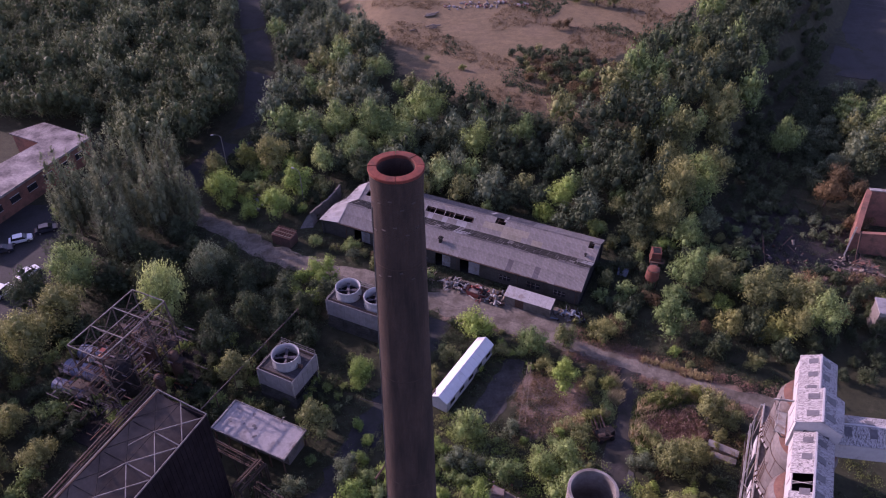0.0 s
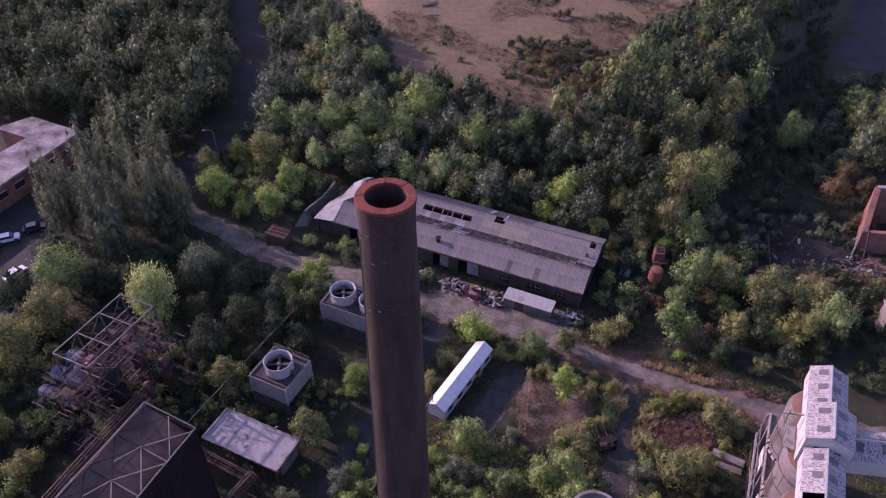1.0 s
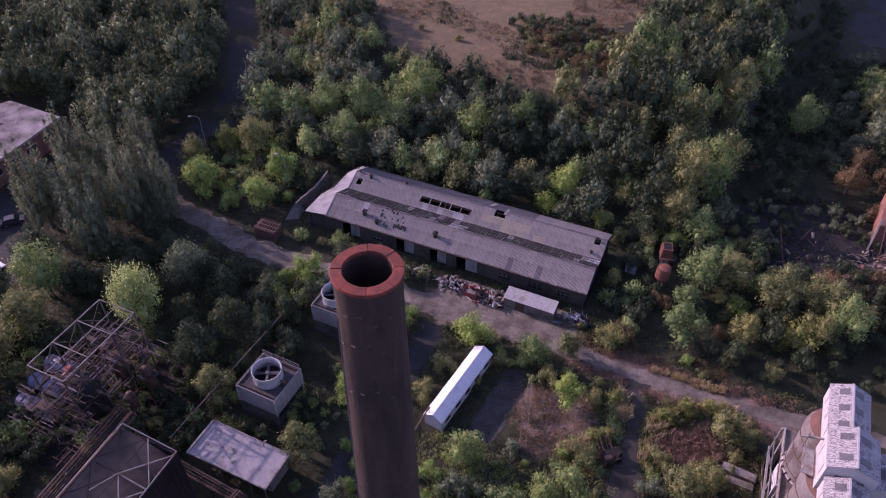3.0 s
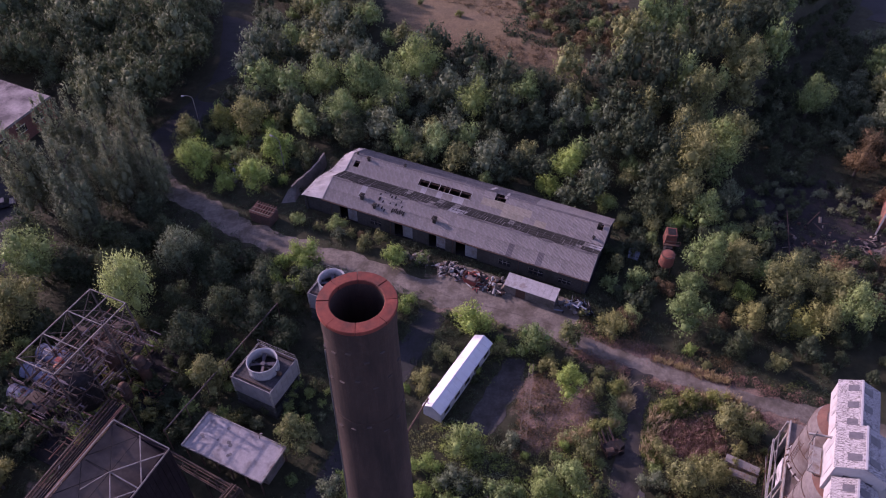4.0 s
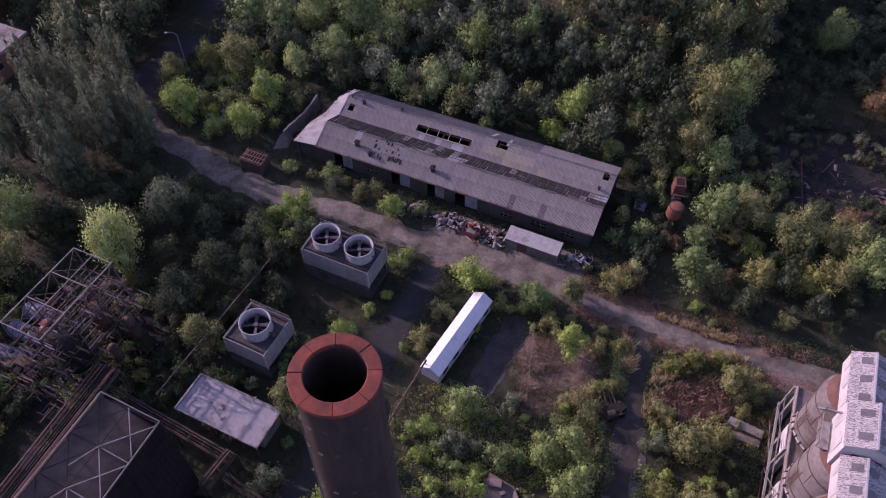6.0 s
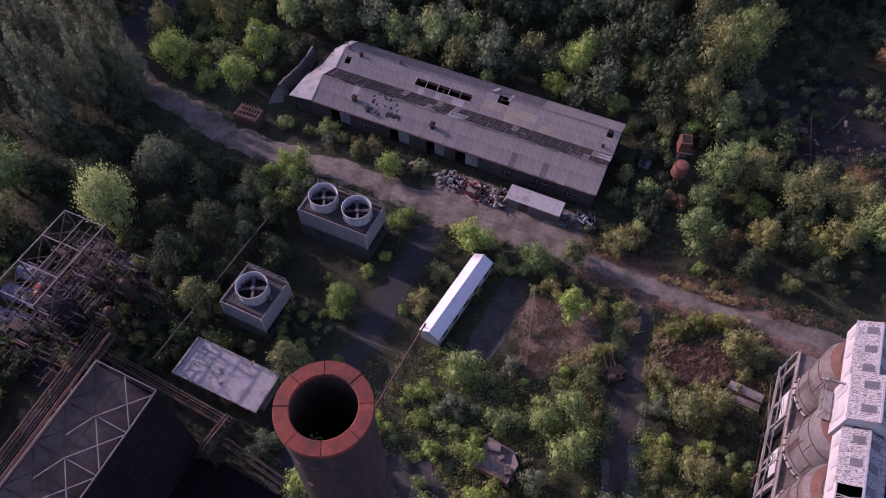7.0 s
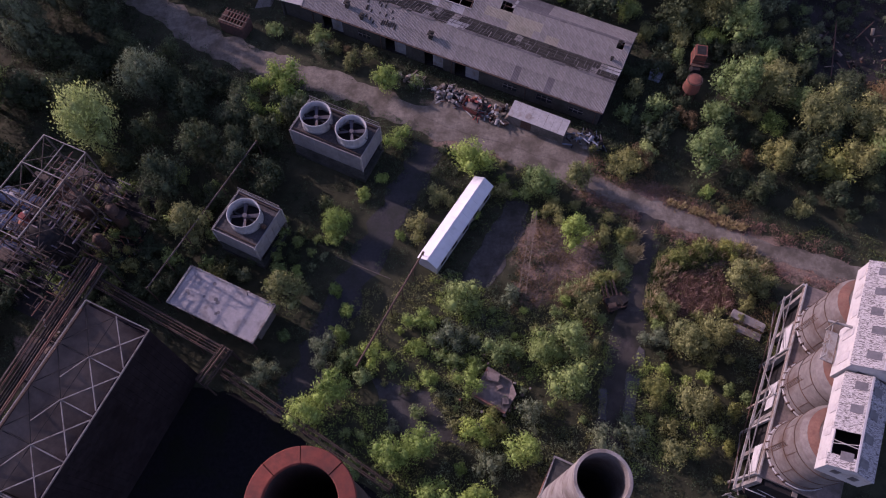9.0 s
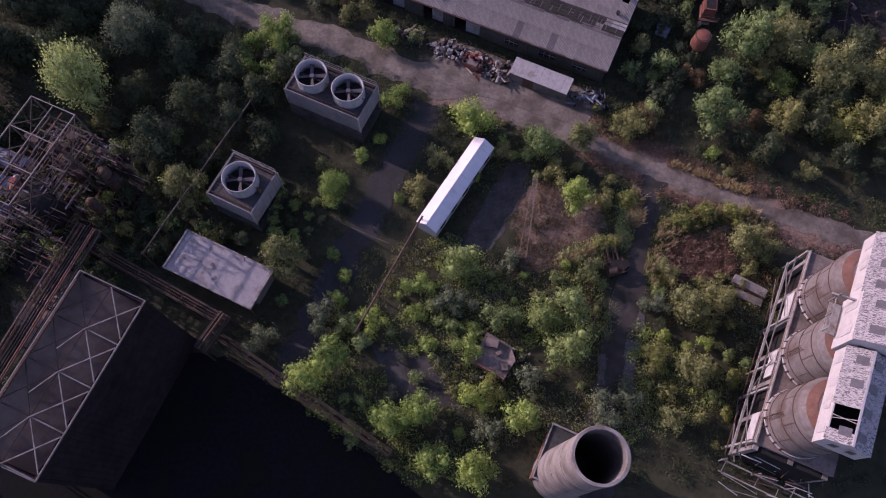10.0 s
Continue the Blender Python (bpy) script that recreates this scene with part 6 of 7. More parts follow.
def retaining_wall():
    t = thing("retaining_wall", -24.2, 123.6, 0, 0, "curved grimy concrete wall at the shed's end", "wall")
    pts = [(-3.0, -2.8), (-2.2, -1.6), (-1.0, -.2), (.4, 1.8), (1.5, 4.0), (2.2, 6.0)]
    for k, ((x0, y0), (x1, y1)) in enumerate(zip(pts, pts[1:])):
        part("wall_panel", MB().bar((x0, y0, 1.2 + .12 * k), (x1, y1, 1.3 + .12 * k), .35, 2.4 + .25 * k), GREYBRICK, t)
    part("earth_ramp", MB().add([(-5.0, -5.0, 0), (-2.4, -4.6, 0), (-1.6, -2.0, 0), (-3.6, -3.2, 1.9), (-3.0, -2.8, 2.1), (-2.4, -2.2, 2.0)], [(0, 1, 2), (0, 3, 4, 5, 2), (0, 1, 4, 3), (1, 2, 5, 4)]), GREYBRICK, t)


retaining_wall()


def street_lamp(x, y, rz):
    t = thing("street_lamp", x, y, 0, rz, "tall thin street lamp with a curved arm", "street lamp")
    part("pole", MB().tube((0, 0, 0), (0, 0, 8.0), .09, 8, .06), STEEL, t)
    part("arm", MB().tube((0, 0, 8.0), (-.5, 0, 8.6), .05).tube((-.5, 0, 8.6), (-1.5, 0, 8.8), .05), STEEL, t)
    part("lantern", MB().box((-1.8, 0, 8.75), (.7, .28, .16), 0, .8), JUNKWHITE, t)


street_lamp(-49.3, 141.5, 10)
street_lamp(-29.6, 127.0, -30)


def car(x, y, rz, paint, label, van=False):
    t = thing("car", x, y, 0.05, rz, label, "car", "parked cars")
    hl, hw = 2.15, .88
    prof = [(-hl, .35), (-hl, .8), (-1.5, .98), (1.0, .92), (hl - .1, .78), (hl, .5), (hl, .35)]
    lo = MB()
    n = len(prof)
    lo.v = [(px, -hw, z) for px, z in prof] + [(px, hw, z) for px, z in prof]
    lo.f = [tuple(range(n - 1, -1, -1)), tuple(range(n, 2 * n))] + [(i, (i + 1) % n, n + (i + 1) % n, n + i) for i in range(n)]
    part("body", lo, paint, t)
    h = 1.9 if van else 1.45
    cab = [(-1.9 if van else -1.75, .9), (-1.85 if van else -1.2, h), (.5, h), (1.2, .92)]
    ca = MB()
    ca.v = [(px, -hw * .93 + (.12 if z > 1 else 0), z) for px, z in cab] + [(px, hw * .93 - (.12 if z > 1 else 0), z) for px, z in cab]
    ca.f = [(3, 2, 1, 0), (4, 5, 6, 7), (0, 1, 5, 4), (1, 2, 6, 5), (2, 3, 7, 6), (3, 0, 4, 7)]
    part("glasshouse", ca, CARGLASS, t, "dark windows")
    part("roof", MB().box((-.4 if not van else -.7, 0, h + .02), (1.75 if not van else 2.4, 1.45, .06)), paint, t)
    for sx in (-1.3, 1.35):
        for sy in (-1, 1):
            w = part("wheel", MB().tube((sx, sy * hw - .1, .32), (sx, sy * hw + .1, .32), .32, 16), DARK, t)
            part("rim", MB().tube((sx, sy * (hw + .1), .32), (sx, sy * (hw + .12), .32), .2, 10), STEEL, w)
    for sy in (-.6, .6):
        part("headlight", MB().box((hl - .02, sy, .66), (.08, .3, .14)), JUNKWHITE, t)
        part("tail_light", MB().box((-hl - .01, sy, .72), (.06, .25, .16)), JUNKRED, t)


car(-84.2, 114.4, 25, CARWHITE, "white parked car on the asphalt")
car(-80.4, 99.0, 70, CARWHITE, "white parked van on the asphalt", True)
car(-86.5, 111.0, 25, CARDARK, "dark parked car on the asphalt")
car(-80.5, 117.8, 25, CARDARK, "dark parked car beside a bush")
car(-88.5, 106.0, 25, CARDARK, "dark parked car on the asphalt")
car(-78.2, 104.2, 60, CARWHITE, "white parked car under trees")


def field_clutter():
    rng3 = random.Random(31)
    for x, y, s in ((-3.0, 213, 3.0), (-6.0, 202, 4.2)):
        t = thing("timber_pile", x, y, land(x, y), 20, "grey fallen timber lying on the field", "timber")
        for k in range(7):
            p = Vector((rng3.uniform(-s, s), rng3.uniform(-1, 1), .25))
            part("log", MB().tube(p, p + Vector((rng3.uniform(1, 3), rng3.uniform(-.6, .6), .2)), .22, 8), TIMBER, t)
    for x, y in ((8, 222), (13, 220), (18, 223), (3, 219), (24, 221)):
        t = thing("rubble_heap", x, y, land(x, y), 0, "low pale rubble mound on the field", "rubble")
        for k in range(24):
            s = rng3.uniform(.3, 1.0)
            part("rubble", MB().box((rng3.gauss(0, 1.6), rng3.gauss(0, .9), .2), (s, s * .8, s * .7), rng3.uniform(0, 90), .7), rng3.choice((SLAB, TIMBER, REDBRICK)), t)


field_clutter()

# ---- trees, bushes and undergrowth ----


def cards(pos, nrm, size, rng, flat=0.55):
    """Small pointed sprigs at pos, turned roughly along nrm: arrays of vertices and triangles."""
    n = len(pos)
    d = nrm * flat + rng.normal(size=(n, 3)) * 0.55
    d /= np.linalg.norm(d, axis=1)[:, None]
    grow = nrm * 0.7 + np.array([0, 0, 0.75]) + rng.normal(size=(n, 3)) * 0.5
    a = grow - d * np.einsum("ij,ij->i", grow, d)[:, None]
    a /= np.linalg.norm(a, axis=1)[:, None] + 1e-9
    b = np.cross(d, a)
    s = size * rng.uniform(0.6, 1.4, n)[:, None]
    asp = rng.uniform(0.35, 0.6, n)[:, None]
    v = np.empty((n, 3, 3))
    v[:, 0] = pos - a * s * 0.6 - b * s * asp
    v[:, 1] = pos - a * s * 0.6 + b * s * asp
    v[:, 2] = pos + a * s * 1.25
    flip = (np.einsum("ij,ij->i", np.cross(v[:, 1] - v[:, 0], v[:, 2] - v[:, 0]), nrm) < 0)
    v[flip] = v[flip][:, [1, 0, 2]]
    f = np.arange(n * 3).reshape(-1, 3)
    d[np.einsum("ij,ij->i", d, nrm) < 0] *= -1
    nn = nrm * 0.58 + d * 0.66 + np.array([0, 0, 0.05])
    nn /= np.linalg.norm(nn, axis=1)[:, None]
    return v.reshape(-1, 3), f, np.repeat(nn, 3, axis=0)


def leaf_mesh(name, v, f, nn, mats, index=None):
    """A mesh of triangles with soft normals, so that a crown shades as one mass."""
    me = bpy.data.meshes.new(name)
    me.vertices.add(len(v))
    me.vertices.foreach_set("co", np.ascontiguousarray(v, dtype=np.float32).ravel())
    me.loops.add(len(f) * 3)
    me.loops.foreach_set("vertex_index", np.ascontiguousarray(f, dtype=np.int32).ravel())
    me.polygons.add(len(f))
    me.polygons.foreach_set("loop_start", np.arange(0, len(f) * 3, 3, dtype=np.int32))
    for m in mats:
        me.materials.append(m)
    if index is not None:
        me.polygons.foreach_set("material_index", np.ascontiguousarray(index, dtype=np.int32))
    me.update(calc_edges=True)
    me.polygons.foreach_set("use_smooth", np.ones(len(f), dtype=bool))
    me.normals_split_custom_set_from_vertices(nn)
    return me


GOLD = (1 + 5 ** .5) / 2
ICO = np.array([(0, a, b * GOLD) for a in (-1, 1) for b in (-1, 1)] + [(a, b * GOLD, 0) for a in (-1, 1) for b in (-1, 1)] + [(a * GOLD, 0, b) for b in (-1, 1) for a in (-1, 1)])
ICO /= np.linalg.norm(ICO, axis=1)[:, None]
ICO_FACES = np.array([q if np.dot(np.cross(ICO[q[1]] - ICO[q[0]], ICO[q[2]] - ICO[q[0]]), ICO[q[0]]) > 0 else (q[0], q[2], q[1])
                      for q in itertools.combinations(range(12), 3) if all(np.linalg.norm(ICO[i] - ICO[j]) < 1.1 for i, j in itertools.combinations(q, 2))])


def crown_data(seed, r, shape, count, size):
    """A crown of overlapping lobes, each covered with leaf clumps. shape: r round, t tall, b low bush, w weeping."""
    rng = np.random.default_rng(seed)
    if shape == "t":
        lobes = []
        for a, d, top in [(0, 0, 3.6)] + [(q, rng.uniform(.4, .75), rng.uniform(2.0, 3.3)) for q in np.linspace(0, 5.4, 7)]:
            sx, sy = d * r * math.cos(a), d * r * math.sin(a)
            for e, k in ((.3, .36), (.5, .34), (.68, .27), (.83, .19), (.95, .1)):
                lobes.append(((sx * (.75 + .35 * e) + rng.uniform(-.08, .08) * r, sy * (.75 + .35 * e) + rng.uniform(-.08, .08) * r, e * top * r), k * r, 2.0))
    elif shape == "b":
        lobes = [((rng.uniform(-.7, .7) * r, rng.uniform(-.7, .7) * r, r * rng.uniform(.35, 1.15)), r * rng.uniform(.24, .5), rng.uniform(.9, 1.4)) for _ in range(11)]
        lobes.append(((0, 0, 1.0 * r), .58 * r, 1.0))
    elif shape == "w":
        lobes = [((.62 * r * math.cos(a) * rng.uniform(.6, 1), .62 * r * math.sin(a) * rng.uniform(.6, 1), r * rng.uniform(.6, 1.35)), r * rng.uniform(.36, .5), 1.25) for a in np.linspace(0, 5.7, 8)]
        lobes.append(((0, 0, 1.5 * r), .6 * r, 1.0))
    else:
        lobes = []
        for a in np.linspace(0, 12.0, 12):
            d, z = rng.uniform(.3, .78), rng.uniform(.6, 1.55)
            lobes.append(((d * r * math.cos(a), d * r * math.sin(a), r * z), r * rng.uniform(.26, .5), rng.uniform(.85, 1.25)))
        cx, cy = rng.uniform(-.3, .3) * r, rng.uniform(-.3, .3) * r
        lobes += [((cx, cy, 1.6 * r), .42 * r, 1.1), ((cx * .6, cy * 1.2, 1.95 * r), .24 * r, 1.2), ((0, 0, 1.1 * r), .6 * r, 1.05)]
    vs, fs, ns, off = [], [], [], 0
    tot = sum(q[1] ** 2 for q in lobes)
    for (cx, cy, cz), lr, zs in lobes:
        n = int(count * lr ** 2 / tot)
        u = rng.normal(size=(n, 3))
        u[:, 2] += 0.25
        u /= np.linalg.norm(u, axis=1)[:, None]
        rad = lr * np.where(rng.random(n) < .1, rng.uniform(1.0, 1.35, n), rng.uniform(0.66, 1.08, n))[:, None]
        rad *= 1 + 0.24 * np.sin(u[:, :1] * 7 + cx) * np.cos(u[:, 1:2] * 6 + cy)
        p = u * rad * np.array([1, 1, zs]) + np.array([cx, cy, cz])
        p[:, 2] = np.maximum(p[:, 2], 0.1)
        v, f, nn = cards(p, u, size, rng)
        vs.append(v), fs.append(f + off), ns.append(nn)
        off += len(v)
        # a lumpy heart of dense foliage under the sprigs
        p = ICO * rng.uniform(.34, .55, (12, 1)) * lr * np.array([1, 1, zs]) + np.array([cx, cy, cz])
        p[:, 2] = np.maximum(p[:, 2], 0.1)
        vs.append(p), fs.append(ICO_FACES + off), ns.append(ICO)
        off += 12
    return np.concatenate(vs), np.concatenate(fs), np.concatenate(ns)


def trunk_mesh(name, seed, r, shape):
    rng = random.Random(seed)
    mb = MB()
    top = {"t": 3.0, "b": .8, "w": 1.3, "r": 1.4}[shape] * r
    tr = .05 * r + .05
    if shape == "b":
        for k in range(5):
            a = 6.28 * k / 5
            mb.tube((.1 * math.cos(a), .1 * math.sin(a), -.2), (.45 * r * math.cos(a), .45 * r * math.sin(a), top), .05, 5, .02)
    else:
        mb.tube((0, 0, -.3), (.1, 0, top * .5), tr * 1.4, 8, tr)
        mb.tube((.1, 0, top * .5), (0, .1, top), tr, 8, tr * .4)
        for k in range(6):
            a, z = 6.28 * k / 6 + rng.random(), top * rng.uniform(.3, .75)
            q = (.55 * r * math.cos(a), .55 * r * math.sin(a), z + .45 * r)
            mb.tube((.05, 0, z), q, tr * .55, 6, tr * .2)
    me = mb.mesh(name)
    me.materials.append(BARK)
    return me


KINDS = {}
for shape, sizes, variants in (("r", (2.0, 3.0, 4.4), 4), ("b", (1.2, 2.0, 3.0), 4), ("t", (4.2,), 3), ("w", (4.0,), 2)):
    for si_, r_ in enumerate(sizes):
        for v_ in range(variants):
            card = {"r": (.14, .155, .185), "b": (.11, .125, .15), "t": (.15,), "w": (.16,)}[shape][si_]
            count = {"r": (1900, 3300, 4800), "b": (1000, 1800, 2900), "t": (8500,), "w": (6500,)}[shape][si_]
            sd = 100 * ord(shape) + 10 * si_ + v_
            KINDS.setdefault(shape, []).append((r_, leaf_mesh("crown", *crown_data(sd, r_, shape, count, card), [LEAF["m"]]), trunk_mesh("trunk", sd, r_, shape)))

WORD = {"l": "bright green", "m": "mid green", "o": "olive green", "d": "dark green", "g": "grey-green", "p": "pale green", "k": "dull olive", "y": "yellowing", "b": "brown-leaved"}
SHAPE = {"r": ("tree", "rounded broadleaf tree"), "b": ("bush", "spreading bush"), "t": ("tree", "tall upright poplar"), "w": ("tree", "tall soft-crowned tree")}
plant_rng = random.Random(77)
PLANTED = []


def plant(x, y, r, kind, where):
    shape, tone = kind[0], kind[1]
    near = min(abs(k[0] - r) for k in KINDS[shape])
    r0, crown, trunk = plant_rng.choice([k for k in KINDS[shape] if abs(k[0] - r) < near + .01])
    s = r / r0
    cat, words = SHAPE[shape]
    name = {"tree": "tree", "bush": "bush"}[cat] if shape != "t" else "poplar_tree"
    t = thing(name, x, y, land(x, y) - .05, plant_rng.uniform(0, 360), WORD[tone] + " " + words + " " + where, cat)
    t.scale = (s, s, s * {"r": plant_rng.uniform(.9, 1.25), "b": plant_rng.uniform(.85, 1.2), "t": plant_rng.uniform(1.05, 1.3), "w": plant_rng.uniform(1.25, 1.45)}[shape])
    new_crown = part("crown", crown, LEAF[tone], t)
    new_crown.material_slots[0].link = "OBJECT"
    new_crown.material_slots[0].material = LEAF[tone]
    part("trunk", trunk, BARK, t)
    PLANTED.append((x, y, r))


GROUPS = {
    "beside the works yard": [
        [(5.4, 88.6, 3.3, "bl"), (-13.0, 78.1, 2.1, "wl"), (-13.9, 76.4, 1.5, "bl"), (-18.9, 68.0, 3.0, "ro"), (-32.9, 77.7, 3.3, "ro"), (-41.9, 100.6, 3.8, "wg"), (-1.9, 78.0, 1.9, "bo"), (1.2, 82.7, 1.9, "bo"), (9.3, 83.7, 1.7, "bo"),
         (14.9, 84.5, 2.6, "rm"), (20.5, 85.7, 2.1, "ro"), (19.0, 76.6, 2.5, "rl"), (17.2, 80.7, 1.8, "bo")],
        [(27.4, 87.9, 2.3, "bo"), (29.8, 89.5, 1.7, "bb"), (-48.2, 92.0, 4.3, "wp"), (-7.1, 103.0, 2.1, "rl"), (-23.7, 103.1, 2.3, "bl"), (-5.3, 92.8, 1.9, "bl"), (-23.8, 86.1, 2.2, "bd"), (-37.4, 83.9, 3.8, "rd"),
         (-32.5, 90.0, 3.2, "rd"), (-29.0, 95.5, 3.0, "rd"), (-35.5, 97.0, 3.2, "rd"), (-22.8, 84.6, 2.6, "rd"), (-27.8, 91.5, 2.6, "rd"), (-29.5, 82.5, 2.4, "bd")],
    ],
    "in the overgrown ground": [
        [(3.7, 67.3, 2.9, "rm"), (-1.7, 64.5, 1.9, "bl"), (2.3, 62.5, 2.4, "bg"), (-7.3, 60.1, 1.9, "bl"), (-2.0, 60.6, 1.4, "bl"), (-10.8, 66.2, 1.2, "bl"), (-12.0, 63.0, 1.2, "bl"), (-13.7, 60.3, 2.0, "bg"), (-10.7, 59.4, 1.7, "bm"),
         (-0.5, 56.6, 1.4, "bl"), (-14.9, 52.5, 3.2, "rl")],
        [(-11.8, 55.3, 2.7, "rl"), (-4.7, 47.3, 2.8, "rl"), (-1.4, 48.6, 2.8, "rl"), (0.0, 42.9, 2.6, "rl"), (5.2, 41.9, 2.8, "rl"), (11.0, 47.9, 2.8, "rl"), (16.9, 56.0, 3.3, "rm"), (17.2, 61.2, 3.3, "rm"), (13.8, 60.0, 2.8, "rm"), (9.0, 60.7, 2.4, "bm"),
         (4.7, 56.3, 1.9, "bl"), (7.0, 46.5, 2.0, "bg")],
        [(5.3, 50.5, 2.3, "bl"), (7.4, 51.3, 1.9, "by"), (20.1, 66.8, 2.0, "bo"), (24.2, 71.0, 1.3, "by"), (32.2, 61.4, 3.1, "ro"), (36.0, 62.5, 2.8, "ro"), (32.0, 53.6, 3.0, "ro"), (28.0, 56.1, 2.3, "by"), (28.9, 47.6, 2.0, "bo"), (40.4, 70.2, 2.6, "ro"),
         (43.5, 69.6, 1.9, "bo"), (37.0, 75.0, 1.6, "by")],
        [(33.4, 73.9, 1.6, "by"), (40.2, 74.9, 1.7, "by"), (26.1, 76.6, 1.5, "by"), (20.4, 48.5, 2.7, "bg"), (10.4, 68.1, 1.6, "bg"), (-21.2, 57.1, 2.0, "bg"), (11.8, 53.0, 1.9, "bg"), (-8.7, 57.6, 1.3, "bp"), (23.8, 50.3, 2.0, "bg"), (28.4, 62.0, 1.7, "bg"),
         (30.5, 66.5, 1.6, "bo"), (22.5, 70.0, 1.3, "by")],
    ],
    "by the eastern track": [
        [(44.9, 100.5, 3.7, "rm"), (50.3, 100.1, 3.3, "ro"), (50.0, 95.4, 2.0, "bl"), (55.5, 95.0, 4.2, "ro"), (54.2, 98.5, 2.7, "rm"), (62.9, 93.4, 4.3, "ro"), (64.1, 89.0, 4.1, "rm"), (38.7, 89.4, 3.6, "rm"), (49.2, 89.0, 2.6, "ro"), (57.0, 87.8, 3.3, "by"), (55.8, 91.5, 2.7, "rd")],
        [(60.0, 87.6, 3.1, "ro"), (44.8, 89.1, 1.3, "bb"), (41.3, 96.3, 2.5, "rm"), (26.9, 87.9, 2.0, "bo"), (30.6, 90.3, 1.7, "bp"), (33.4, 112.0, 1.7, "bo"), (37.8, 110.5, 2.1, "bo"), (43.3, 111.6, 2.1, "bl"), (47.8, 112.2, 3.2, "rm"), (44.3, 116.4, 4.1, "ro"), (53.0, 116.5, 2.5, "rg")],
        [(49.4, 109.5, 1.7, "bg"), (30.8, 118.1, 1.8, "bl"), (37.4, 103.5, 1.6, "bd"), (24.1, 100.3, 1.4, "bg"), (30.3, 104.2, 1.7, "bd"), (37.1, 96.1, 1.7, "bb"), (34.0, 93.9, 1.4, "bd"), (52.5, 87.4, 2.2, "rd"), (61.3, 99.5, 2.4, "rd"), (66.6, 100.0, 2.9, "bb"), (57.3, 105.2, 1.6, "bd")],
    ],
    "along the western track": [
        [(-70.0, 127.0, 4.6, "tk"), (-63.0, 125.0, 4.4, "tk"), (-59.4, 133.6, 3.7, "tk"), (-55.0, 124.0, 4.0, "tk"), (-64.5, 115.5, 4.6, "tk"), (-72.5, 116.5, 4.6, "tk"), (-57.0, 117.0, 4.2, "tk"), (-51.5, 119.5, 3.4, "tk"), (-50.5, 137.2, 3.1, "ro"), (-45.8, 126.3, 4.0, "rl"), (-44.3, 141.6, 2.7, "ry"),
         (-38.1, 140.0, 4.2, "ro"), (-26.7, 139.0, 3.1, "rp"), (-31.3, 129.8, 3.6, "rl")],
        # The wd tree's dark leaves stand in for shade at its spot.
        [(-34.3, 122.6, 3.4, "rl"), (-39.5, 122.6, 2.5, "bl"), (-18.1, 111.6, 1.8, "bm"), (-21.9, 103.0, 2.4, "bl"), (-65.7, 98.6, 4.8, "rm"), (-64.9, 90.6, 4.6, "ro"), (-20.5, 96.2, 2.5, "rd"), (-15.6, 96.6, 2.1, "rd"), (-24.2, 92.4, 2.7, "rd"), (-27.6, 87.2, 2.8, "rd"), (-38.6, 100.2, 2.6, "wd"), (-25.2, 112.5, 1.6, "bm"), (-12.8, 107.0, 1.5, "bo"),
         (-17.5, 135.5, 4.0, "rd"), (-70.0, 106.0, 4.2, "rd"), (-50.5, 105.5, 2.4, "rd")],
        [(-51.0, 112.5, 3.2, "rd"), (-55.5, 106.0, 3.2, "rd"), (-47.0, 108.0, 2.8, "rd"), (-61.0, 109.0, 4.4, "tk"), (-40.5, 107.0, 2.2, "rd"), (-60.0, 100.0, 3.6, "rd"), (-53.5, 98.5, 3.0, "rd"), (-35.0, 104.0, 2.0, "rd"), (-79.0, 122.5, 2.6, "bl"), (-29.0, 101.0, 2.6, "bd"),
         (-41.0, 92.0, 2.6, "rd"), (-47.5, 97.5, 2.8, "rd"), (-51.5, 103.0, 2.8, "rd")],
        [(-67.0, 83.0, 4.8, "ro"), (-71.0, 77.0, 4.6, "rd"), (-64.0, 68.0, 3.0, "ro"), (-57.0, 62.0, 2.6, "ro"), (-62.0, 56.0, 3.2, "ro"), (-50.5, 50.0, 2.2, "bo"), (-55.0, 68.5, 2.2, "bd"), (-44.5, 59.0, 1.8, "bo"), (-38.0, 74.5, 1.8, "bd"), (-34.5, 70.5, 1.6, "bd"),
         (-72.0, 94.0, 4.0, "rd")],
    ],
    "behind the long shed": [
        [(-0.3, 131.6, 3.2, "rp"), (7.6, 144.4, 4.3, "rm"), (17.8, 145.6, 3.6, "rm"), (24.9, 126.0, 3.6, "rl"), (21.0, 121.5, 2.5, "bl"), (37.1, 125.7, 2.5, "rm"), (30.7, 117.0, 2.2, "bm"), (6.1, 129.0, 2.4, "bd"), (-19.4, 141.1, 4.7, "rm"), (-15.6, 150.4, 4.9, "rm"),
         (-25.2, 153.1, 4.7, "rm"), (-3.9, 155.0, 5.3, "rm")],
        [(-9.6, 146.6, 4.8, "rm"), (51.7, 139.3, 4.9, "ro"), (48.7, 132.6, 4.5, "ro"), (63.5, 150.1, 5.0, "ro"), (42.3, 119.6, 4.1, "rd"), (47.5, 123.5, 5.4, "ro"), (53.5, 128.0, 5.2, "rm"), (58.0, 133.0, 5.0, "ro"), (38.7, 114.5, 3.4, "bd"), (78.1, 145.8, 4.0, "rm"), (81.0, 126.4, 3.3, "rb"), (85.3, 131.3, 3.1, "rb"),
         (88, 127, 3.0, "rb"), (84, 118, 2.6, "bb")],
    ],
    "on the dry field": [
